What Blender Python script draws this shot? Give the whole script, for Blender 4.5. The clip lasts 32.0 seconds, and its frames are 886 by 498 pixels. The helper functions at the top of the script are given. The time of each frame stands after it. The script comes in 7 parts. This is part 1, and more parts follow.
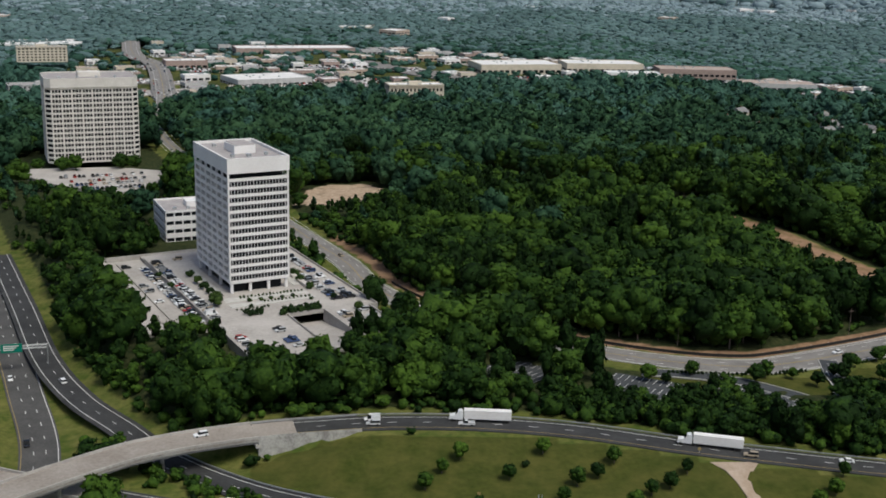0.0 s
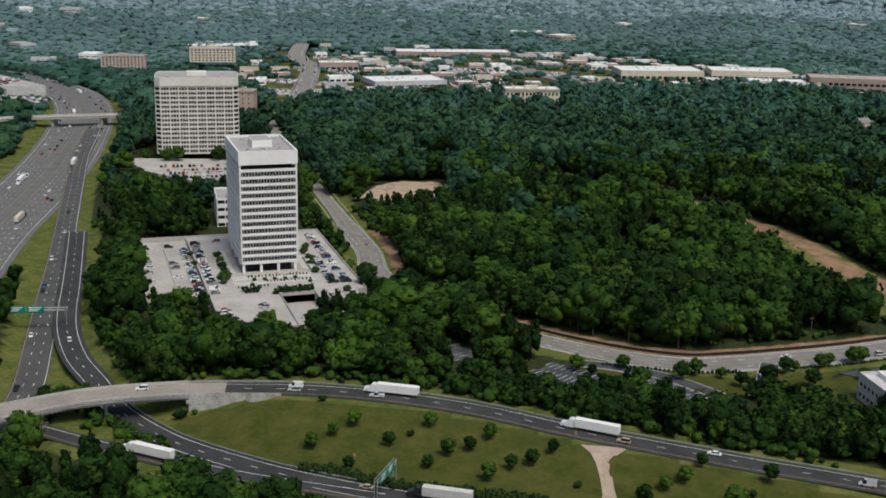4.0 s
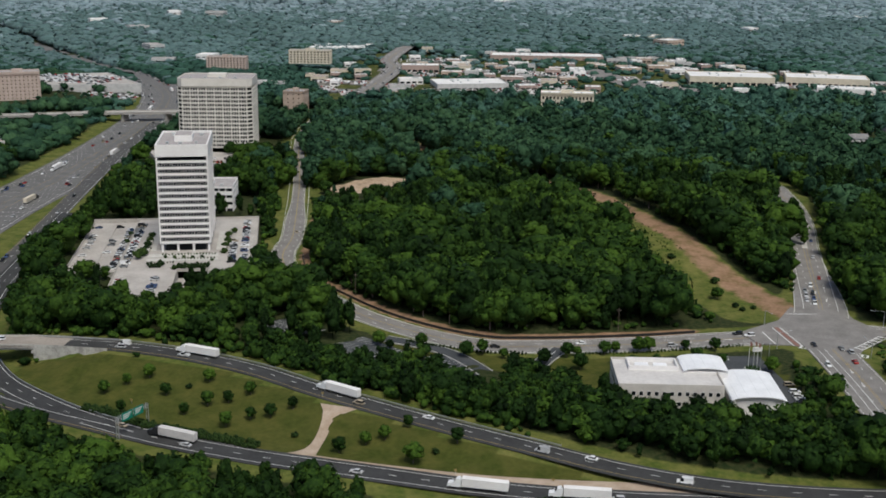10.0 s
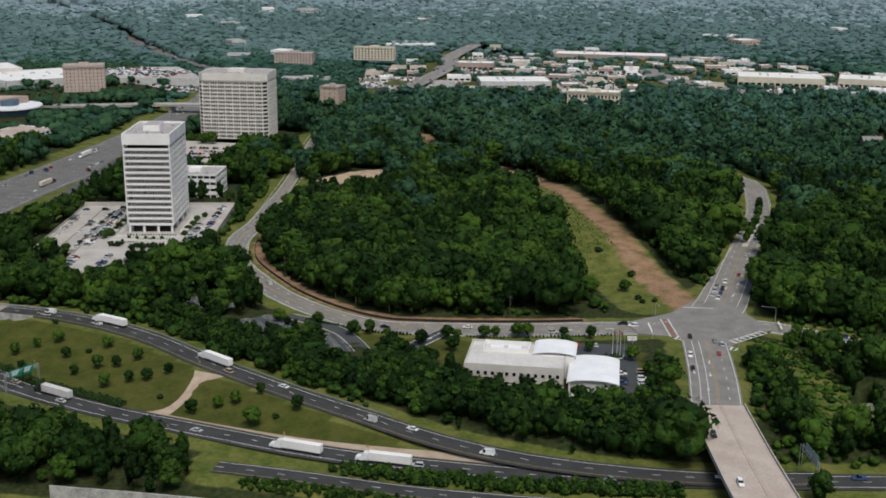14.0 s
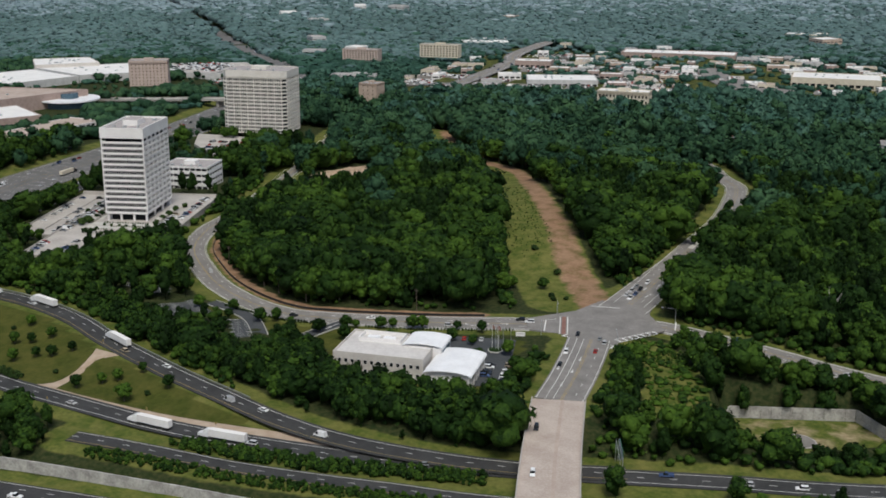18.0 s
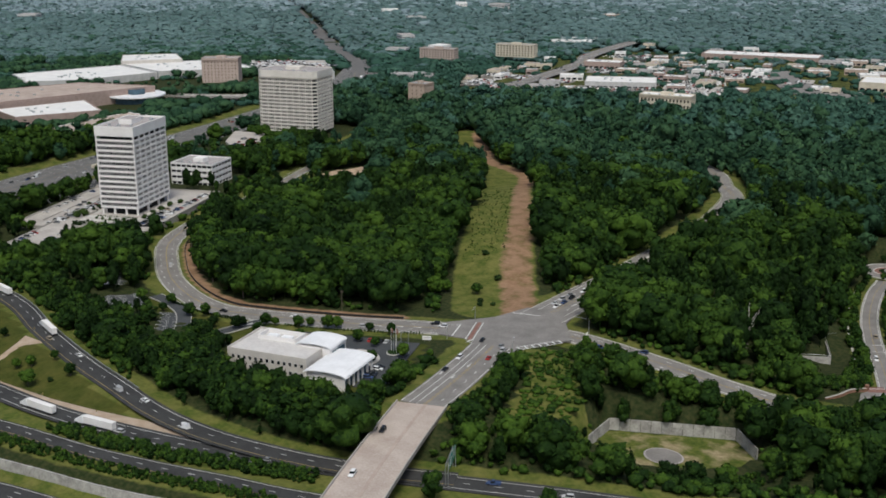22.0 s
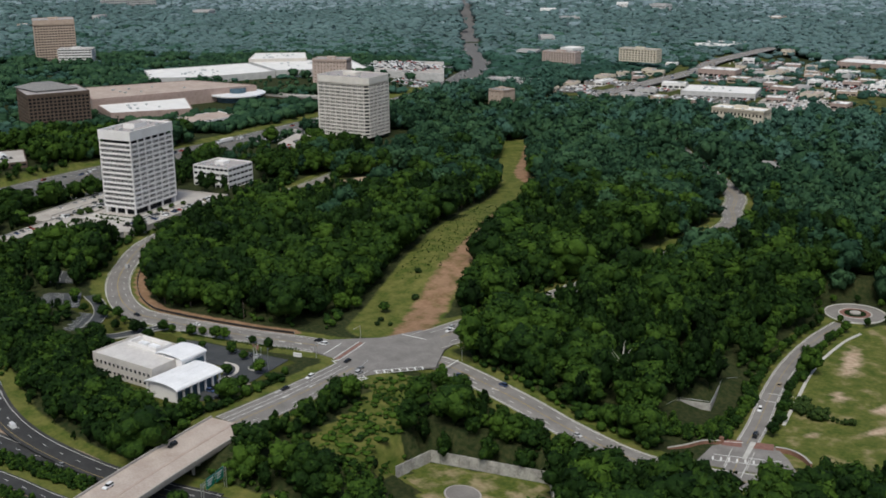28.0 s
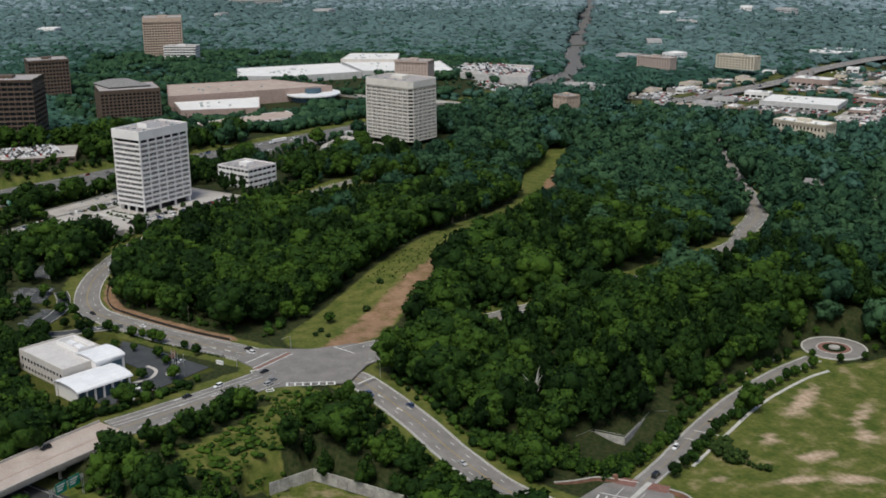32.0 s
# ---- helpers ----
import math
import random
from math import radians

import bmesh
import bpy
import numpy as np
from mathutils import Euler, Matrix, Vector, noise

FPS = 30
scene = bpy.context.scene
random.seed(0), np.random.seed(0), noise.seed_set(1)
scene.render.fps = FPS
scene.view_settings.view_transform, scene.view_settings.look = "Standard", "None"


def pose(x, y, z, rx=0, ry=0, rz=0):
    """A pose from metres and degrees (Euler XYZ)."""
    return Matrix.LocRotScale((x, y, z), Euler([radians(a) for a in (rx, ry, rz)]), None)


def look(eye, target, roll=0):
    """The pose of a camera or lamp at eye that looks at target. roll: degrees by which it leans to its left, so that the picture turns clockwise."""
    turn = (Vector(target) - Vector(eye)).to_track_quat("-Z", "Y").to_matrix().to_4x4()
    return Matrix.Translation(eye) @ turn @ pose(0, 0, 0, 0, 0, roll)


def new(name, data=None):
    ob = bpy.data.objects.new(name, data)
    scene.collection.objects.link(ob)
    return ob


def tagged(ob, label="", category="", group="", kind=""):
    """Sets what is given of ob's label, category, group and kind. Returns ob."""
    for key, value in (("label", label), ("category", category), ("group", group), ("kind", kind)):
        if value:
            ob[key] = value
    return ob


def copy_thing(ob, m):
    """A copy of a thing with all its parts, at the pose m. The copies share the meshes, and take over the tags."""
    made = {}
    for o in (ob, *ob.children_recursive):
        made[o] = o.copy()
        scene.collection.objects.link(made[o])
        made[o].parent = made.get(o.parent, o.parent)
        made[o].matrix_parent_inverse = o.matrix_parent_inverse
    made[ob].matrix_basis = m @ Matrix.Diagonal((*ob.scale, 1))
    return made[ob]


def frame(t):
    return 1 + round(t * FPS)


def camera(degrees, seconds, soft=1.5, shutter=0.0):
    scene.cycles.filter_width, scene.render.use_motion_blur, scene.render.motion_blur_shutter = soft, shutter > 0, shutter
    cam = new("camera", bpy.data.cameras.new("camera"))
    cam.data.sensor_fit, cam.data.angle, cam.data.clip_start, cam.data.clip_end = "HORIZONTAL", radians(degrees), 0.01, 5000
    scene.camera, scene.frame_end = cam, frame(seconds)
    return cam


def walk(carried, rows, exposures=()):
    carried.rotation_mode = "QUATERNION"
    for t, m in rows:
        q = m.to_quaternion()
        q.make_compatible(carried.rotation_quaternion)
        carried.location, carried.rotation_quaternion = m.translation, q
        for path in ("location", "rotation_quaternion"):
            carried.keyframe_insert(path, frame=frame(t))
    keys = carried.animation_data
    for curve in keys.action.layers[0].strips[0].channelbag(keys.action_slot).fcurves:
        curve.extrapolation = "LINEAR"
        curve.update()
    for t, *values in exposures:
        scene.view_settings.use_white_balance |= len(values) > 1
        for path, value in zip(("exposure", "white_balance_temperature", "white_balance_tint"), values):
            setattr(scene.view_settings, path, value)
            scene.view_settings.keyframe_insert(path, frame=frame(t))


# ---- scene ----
cam = camera(41.59, 32.0, 1.75)
# seconds, place in metres, then pitch, roll and yaw in degrees
ROWS = [
    (0.0, 4.62, 30.08, 160.16, -15.013, -1.567, -1.780),
    (0.5, 17.44, 25.36, 161.06, -15.047, -1.531, -0.410),
    (1.0, 30.71, 20.88, 161.93, -15.051, -1.505, 0.997),
    (1.5, 44.22, 16.66, 162.76, -15.087, -1.448, 2.429),
    (2.0, 58.08, 12.70, 163.64, -15.125, -1.402, 3.873),
    (2.5, 71.96, 8.90, 164.50, -15.136, -1.325, 5.301),
    (4.5, 129.58, -4.13, 168.73, -15.109, -1.141, 10.476),
    (5.0, 143.99, -6.97, 169.86, -15.133, -1.111, 11.392),
    (5.5, 158.72, -9.60, 171.05, -15.162, -1.021, 12.263),
    (6.0, 173.14, -11.75, 172.29, -15.178, -1.013, 13.117),
    (6.5, 187.86, -13.89, 173.60, -15.211, -0.948, 13.955),
    (7.0, 202.62, -15.42, 174.71, -15.211, -0.855, 14.788),
    (7.5, 217.13, -16.57, 175.62, -15.198, -0.794, 15.621),
    (8.0, 231.56, -17.39, 176.67, -15.193, -0.764, 16.414),
    (8.5, 246.38, -18.19, 177.61, -15.186, -0.707, 17.180),
    (9.0, 260.94, -18.30, 178.45, -15.198, -0.670, 17.895),
    (9.5, 275.60, -18.55, 179.26, -15.198, -0.655, 18.581),
    (10.0, 290.17, -18.39, 179.97, -15.218, -0.654, 19.336),
    (10.5, 305.13, -18.28, 180.47, -15.227, -0.574, 20.133),
    (11.0, 319.62, -17.59, 181.23, -15.256, -0.578, 20.947),
    (11.5, 334.04, -16.57, 181.91, -15.255, -0.582, 21.761),
    (12.0, 348.74, -15.34, 182.47, -15.255, -0.549, 22.604),
    (12.5, 363.45, -13.97, 183.22, -15.264, -0.516, 23.457),
    (13.0, 377.70, -11.72, 183.61, -15.295, -0.484, 24.299),
    (13.5, 392.43, -9.90, 184.44, -15.356, -0.462, 25.179),
    (14.0, 407.17, -7.50, 185.37, -15.418, -0.492, 26.067),
    (14.5, 421.56, -4.49, 185.84, -15.470, -0.420, 26.917),
    (16.5, 478.28, 12.26, 189.25, -15.600, -0.226, 30.379),
    (17.0, 492.13, 17.18, 190.42, -15.648, -0.200, 31.235),
    (17.5, 505.64, 22.58, 191.61, -15.686, -0.152, 32.091),
    (18.0, 518.80, 28.29, 192.73, -15.715, -0.142, 32.956),
    (18.5, 532.00, 34.30, 194.03, -15.736, -0.091, 33.832),
    (19.0, 544.94, 40.73, 195.17, -15.778, -0.047, 34.719),
    (19.5, 557.91, 47.63, 196.14, -15.811, 0.007, 35.616),
    (20.0, 570.27, 55.02, 197.05, -15.835, 0.004, 36.533),
    (20.5, 582.66, 62.73, 198.05, -15.860, 0.022, 37.470),
    (21.0, 594.80, 70.72, 198.98, -15.896, 0.052, 38.429),
    (21.5, 606.70, 79.20, 200.00, -15.932, 0.094, 39.399),
    (22.0, 618.52, 87.98, 201.05, -15.969, 0.157, 40.381),
    (22.5, 630.01, 97.06, 202.00, -15.996, 0.192, 41.362),
    (23.0, 641.32, 106.43, 203.06, -16.023, 0.229, 42.315),
    (23.5, 652.29, 116.11, 204.20, -16.051, 0.277, 43.280),
    (24.0, 663.07, 126.17, 205.26, -16.089, 0.317, 44.235),
    (24.5, 673.41, 136.54, 206.23, -16.115, 0.357, 45.171),
    (25.0, 684.11, 148.02, 207.38, -16.122, 0.365, 46.188),
    (25.5, 693.80, 158.88, 208.50, -16.138, 0.425, 47.137),
    (27.5, 729.20, 204.61, 213.30, -16.251, 0.524, 50.975),
    (28.0, 736.85, 216.90, 214.09, -16.252, 0.540, 51.924),
    (28.5, 744.21, 229.32, 214.83, -16.260, 0.571, 52.883),
    (29.0, 751.22, 242.04, 215.33, -16.267, 0.595, 53.871),
    (29.5, 757.93, 254.90, 215.76, -16.272, 0.610, 54.935),
    (30.0, 764.32, 267.99, 216.01, -16.266, 0.635, 56.019),
    (30.5, 770.74, 281.40, 216.19, -16.237, 0.642, 57.068),
    (31.0, 776.80, 294.94, 216.35, -16.236, 0.627, 58.124),
    (31.5, 782.67, 308.72, 216.41, -16.231, 0.609, 59.164),
    (32.0, 788.22, 322.85, 216.16, -16.222, 0.576, 60.179),
]
walk(cam, [(t, pose(x, y, z, 90 + pitch, roll, yaw)) for t, x, y, z, pitch, roll, yaw in ROWS])

# ---- world, sun ----
world = bpy.data.worlds.new("overcast")
scene.world = world
world.use_nodes = True
wn = world.node_tree.nodes
sky = wn.new("ShaderNodeTexSky")
sky.sky_type = "NISHITA"
sky.sun_disc = False
sky.sun_elevation, sky.sun_rotation = radians(58), radians(138)
sky.air_density, sky.dust_density, sky.ozone_density = 1.0, 3.0, 1.2
world.node_tree.links.new(sky.outputs[0], wn["Background"].inputs[0])
wn["Background"].inputs[1].default_value = 0.09
sun = new("sun", bpy.data.lights.new("sun", "SUN"))
sun.data.energy, sun.data.angle, sun.data.color = 2.1, radians(24), (1.0, 0.985, 0.885)
sun.matrix_world = look((0, 0, 300), (-115, 130, 0))
scene.view_settings.exposure = 0.12

# ---- materials ----


def material(name, a, b, scale=0.5, rough=0.85, bump=0.0, metal=0.0, fine=6.0, sheen=0.0, spec=0.3):
    """Two tones mixed by a coarse and a fine noise, in metres."""
    m = bpy.data.materials.new(name)
    m.use_nodes = True
    n, l = m.node_tree.nodes, m.node_tree.links
    p = n["Principled BSDF"]
    p.inputs["Roughness"].default_value = rough
    p.inputs["Metallic"].default_value = metal
    p.inputs["Specular IOR Level"].default_value = spec
    if sheen:
        p.inputs["Sheen Weight"].default_value = sheen
        p.inputs["Sheen Roughness"].default_value = 0.6
    pos = n.new("ShaderNodeNewGeometry")
    big, small = n.new("ShaderNodeTexNoise"), n.new("ShaderNodeTexNoise")
    big.inputs["Scale"].default_value, small.inputs["Scale"].default_value = scale, scale * fine
    big.inputs["Detail"].default_value = 5
    small.inputs["Detail"].default_value = 3
    l.new(pos.outputs["Position"], big.inputs["Vector"])
    l.new(pos.outputs["Position"], small.inputs["Vector"])
    add = n.new("ShaderNodeMath")
    add.operation = "MULTIPLY_ADD"
    add.inputs[1].default_value = 0.4
    l.new(small.outputs[0], add.inputs[0])
    half = n.new("ShaderNodeMath")
    half.operation = "MULTIPLY"
    half.inputs[1].default_value = 0.6
    l.new(big.outputs[0], half.inputs[0])
    l.new(half.outputs[0], add.inputs[2])
    ramp = n.new("ShaderNodeValToRGB")
    ramp.color_ramp.elements[0].position, ramp.color_ramp.elements[1].position = 0.36, 0.64
    ramp.color_ramp.elements[0].color, ramp.color_ramp.elements[1].color = (*a, 1), (*b, 1)
    l.new(add.outputs[0], ramp.inputs[0])
    l.new(ramp.outputs[0], p.inputs["Base Color"])
    if bump:
        bn = n.new("ShaderNodeBump")
        bn.inputs["Distance"].default_value = bump
        l.new(small.outputs[0], bn.inputs["Height"])
        l.new(bn.outputs[0], p.inputs["Normal"])
    return m


def foliage(name, dark, mid, light, sheen=0.0, tint_by_object=False, patch=0.85, relief=1.3):
    """Leaves: a tone for each clump, a slow change from tree to tree, and mottling that imitates shaded gaps."""
    m = bpy.data.materials.new(name)
    m.use_nodes = True
    n, l = m.node_tree.nodes, m.node_tree.links
    p = n["Principled BSDF"]
    p.inputs["Roughness"].default_value = 0.7
    p.inputs["Specular IOR Level"].default_value = 0.06
    if sheen:
        p.inputs["Sheen Weight"].default_value = sheen
        p.inputs["Sheen Roughness"].default_value = 0.7
    geo = n.new("ShaderNodeNewGeometry")
    tree = n.new("ShaderNodeObjectInfo" if tint_by_object else "ShaderNodeAttribute")
    if not tint_by_object:
        tree.attribute_name = "tint"
    noise_n = n.new("ShaderNodeTexNoise")
    noise_n.inputs["Scale"].default_value = patch
    noise_n.inputs["Detail"].default_value, noise_n.inputs["Roughness"].default_value = 6, 0.65
    l.new(geo.outputs["Position"], noise_n.inputs["Vector"])

    def madd(src, k, other=None, c=0.0):
        q = n.new("ShaderNodeMath")
        q.operation = "MULTIPLY_ADD"
        q.inputs[1].default_value = k
        q.inputs[2].default_value = c
        l.new(src, q.inputs[0])
        if other:
            l.new(other, q.inputs[2])
        return q.outputs[0]

    v = madd(geo.outputs["Random Per Island"], 0.26)
    v = madd(tree.outputs["Random" if tint_by_object else "Fac"], 0.6, v)
    # Mottling in the colour imitates dark gaps between lit leaf masses.
    v = madd(madd(noise_n.outputs[0], 1.0, None, -0.3), 1.0, v)
    ramp = n.new("ShaderNodeValToRGB")
    e = ramp.color_ramp.elements
    e[0].position, e[1].position = 0.25, 1.0
    e[0].color, e[1].color = (*dark, 1), (*light, 1)
    k = e.new(0.6)
    k.color = (*mid, 1)
    l.new(v, ramp.inputs[0])
    l.new(ramp.outputs[0], p.inputs["Base Color"])
    rel = n.new("ShaderNodeTexNoise")
    rel.inputs["Scale"].default_value, rel.inputs["Detail"].default_value = relief, 3
    l.new(geo.outputs["Position"], rel.inputs["Vector"])
    bn = n.new("ShaderNodeBump")
    bn.inputs["Distance"].default_value = 1.0 / relief
    bn.inputs["Strength"].default_value = 0.6
    l.new(rel.outputs[0], bn.inputs["Height"])
    l.new(bn.outputs[0], p.inputs["Normal"])
    return m


def glass(name, tone=(0.009, 0.011, 0.013), rough=0.2):
    return material(name, tone, tuple(1.6 * c for c in tone), 0.3, rough, spec=0.09)


ASPHALT = material("asphalt", (0.03, 0.031, 0.032), (0.055, 0.056, 0.057), 0.09, 0.9, 0.01, fine=9)
ASPHALT_OLD = material("worn_asphalt", (0.165, 0.156, 0.148), (0.25, 0.238, 0.226), 0.12, 0.9, 0.01, fine=9)
ASPHALT_MID = material("grey_asphalt", (0.06, 0.06, 0.06), (0.1, 0.098, 0.095), 0.12, 0.9, 0.01, fine=9)
ASPHALT_FREEWAY = material("freeway_asphalt", (0.11, 0.108, 0.107), (0.165, 0.162, 0.158), 0.12, 0.9, 0.01, fine=9)
ASPHALT_NEW = material("dark_parking_asphalt", (0.045, 0.05, 0.055), (0.07, 0.075, 0.08), 0.12, 0.9, 0.01)
CONCRETE = material("concrete", (0.33, 0.31, 0.285), (0.46, 0.44, 0.41), 0.11, 0.9, 0.01, fine=8)
DECK = material("bridge_deck_concrete", (0.24, 0.21, 0.18), (0.36, 0.325, 0.29), 0.07, 0.9, 0.01, fine=14)
DECK_PALE = material("pale_stained_deck_concrete", (0.36, 0.295, 0.255), (0.50, 0.435, 0.39), 0.09, 0.9, 0.01, fine=14)
LOT = material("parking_deck_concrete", (0.34, 0.315, 0.29), (0.48, 0.45, 0.42), 0.07, 0.9, 0.01, fine=10)
WALLCON = material("streaked_wall_concrete", (0.24, 0.23, 0.22), (0.5, 0.49, 0.46), 0.25, 0.9, 0.02, fine=5)
PAINT_W = material("white_road_paint", (0.6, 0.6, 0.58), (0.78, 0.78, 0.76), 0.5, 0.7)
PAINT_Y = material("yellow_road_paint", (0.27, 0.2, 0.08), (0.38, 0.28, 0.11), 0.5, 0.7)
BRICKRED = material("red_brick_paving", (0.17, 0.085, 0.07), (0.26, 0.14, 0.115), 0.6, 0.9)
KERB = material("kerb_concrete", (0.42, 0.41, 0.38), (0.56, 0.55, 0.52), 0.4, 0.9)
STEEL = material("galvanised_steel", (0.42, 0.44, 0.45), (0.6, 0.62, 0.63), 0.5, 0.45, metal=0.7)
TOWERWHITE = material("white_precast_panel", (0.72, 0.70, 0.69), (0.82, 0.81, 0.80), 0.12, 0.75, 0.01, fine=10)
TOWERCREAM = material("cream_precast_panel", (0.60, 0.57, 0.52), (0.72, 0.69, 0.64), 0.12, 0.8, 0.01, fine=10)
ROOFGREY = material("gravel_roof", (0.30, 0.28, 0.28), (0.42, 0.39, 0.38), 0.2, 0.95, 0.02)
STONEPALE = material("pale_rendered_stone", (0.47, 0.44, 0.41), (0.58, 0.55, 0.51), 0.15, 0.85, 0.01, fine=9)
ROOFPALE = material("weathered_pale_roof", (0.50, 0.48, 0.47), (0.63, 0.61, 0.59), 0.1, 0.7, fine=8)
ROOFWHITE = material("white_membrane_roof", (0.70, 0.69, 0.67), (0.83, 0.82, 0.80), 0.08, 0.6, fine=10)
METALWHITE = material("white_standing_seam_metal", (0.74, 0.75, 0.77), (0.85, 0.86, 0.88), 0.15, 0.4)
GLASS = glass("dark_window_glass")
GLASSBLUE = glass("blue_grey_glass", (0.06, 0.1, 0.13))
BRONZE = material("bronze_facade", (0.09, 0.065, 0.05), (0.15, 0.11, 0.085), 0.3, 0.6)
TANWALL = material("tan_facade", (0.40, 0.31, 0.25), (0.5, 0.4, 0.33), 0.2, 0.85)
FADEDTAN = material("pinkish_tan_facade", (0.42, 0.335, 0.295), (0.52, 0.42, 0.37), 0.2, 0.85)
CREAMWALL = material("cream_stucco", (0.55, 0.49, 0.39), (0.66, 0.6, 0.49), 0.2, 0.85)
GREYWALL = material("grey_stucco", (0.40, 0.40, 0.40), (0.55, 0.55, 0.54), 0.2, 0.85)
BRICKWALL = material("brown_brick_wall", (0.2, 0.1, 0.07), (0.3, 0.17, 0.12), 0.4, 0.9)
# Brick for far blocks, paled by haze painted into its colour.
HAZEBRICK = material("hazed_brick_wall", (0.30, 0.225, 0.2), (0.40, 0.31, 0.275), 0.3, 0.9)
ROOFTAN = material("tan_gravel_roof", (0.36, 0.29, 0.25), (0.47, 0.39, 0.34), 0.1, 0.95)
SHINGLE = material("grey_shingle_roof", (0.16, 0.16, 0.16), (0.27, 0.265, 0.26), 0.6, 0.95)
RUBBER = material("tyre_rubber", (0.015, 0.015, 0.015), (0.03, 0.03, 0.03), 3, 0.9)
BARK = material("bark", (0.07, 0.055, 0.045), (0.16, 0.13, 0.11), 1.2, 0.95, 0.02)
DEADWOOD = material("bleached_dead_wood", (0.42, 0.39, 0.35), (0.58, 0.55, 0.51), 1.0, 0.9)
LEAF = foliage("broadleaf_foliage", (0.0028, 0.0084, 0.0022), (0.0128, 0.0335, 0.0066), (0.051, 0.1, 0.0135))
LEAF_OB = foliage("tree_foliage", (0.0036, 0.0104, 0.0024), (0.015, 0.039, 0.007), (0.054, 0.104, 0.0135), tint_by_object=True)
# Haze painted into the leaf colours: bluer and paler the farther the woods.
RIDGE_HAZE = foliage("thin_haze_ridge_foliage", (0.0068, 0.0195, 0.0105), (0.0185, 0.050, 0.0265), (0.049, 0.104, 0.047), patch=0.5, relief=1.0)
VALLEY_HAZE = foliage("mid_haze_valley_foliage", (0.019, 0.050, 0.036), (0.036, 0.088, 0.065), (0.062, 0.128, 0.092), patch=0.12, relief=0.5)
# Sheen lightens the farthest two a little more, as haze.
FARLEAF_HAZE = foliage("hazed_distant_foliage", (0.062, 0.112, 0.108), (0.082, 0.146, 0.144), (0.108, 0.180, 0.178), sheen=0.05, patch=0.06, relief=0.4)
FARTHEST_HAZE = foliage("hazed_far_hill_foliage", (0.142, 0.212, 0.232), (0.182, 0.258, 0.284), (0.222, 0.3, 0.325), sheen=0.1, patch=0.03, relief=0.3)
HEDGE = foliage("hedge_foliage", (0.008, 0.018, 0.006), (0.018, 0.038, 0.011), (0.045, 0.075, 0.018), tint_by_object=True)
SIGNGREEN = material("green_sign_face", (0.0, 0.16, 0.11), (0.0, 0.2, 0.14), 0.6, 0.5)
SIGNBACK = material("grey_sign_back", (0.3, 0.31, 0.31), (0.4, 0.41, 0.41), 0.6, 0.5)
# Glows by itself: a backdrop added to stand for hazy sky.
HAZE = bpy.data.materials.new("glowing_hazy_sky_backdrop")
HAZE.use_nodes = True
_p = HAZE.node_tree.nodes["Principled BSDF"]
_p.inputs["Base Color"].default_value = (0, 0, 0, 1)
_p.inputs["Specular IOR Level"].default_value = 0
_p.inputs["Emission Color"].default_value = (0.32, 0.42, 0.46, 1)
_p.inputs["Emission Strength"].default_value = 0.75


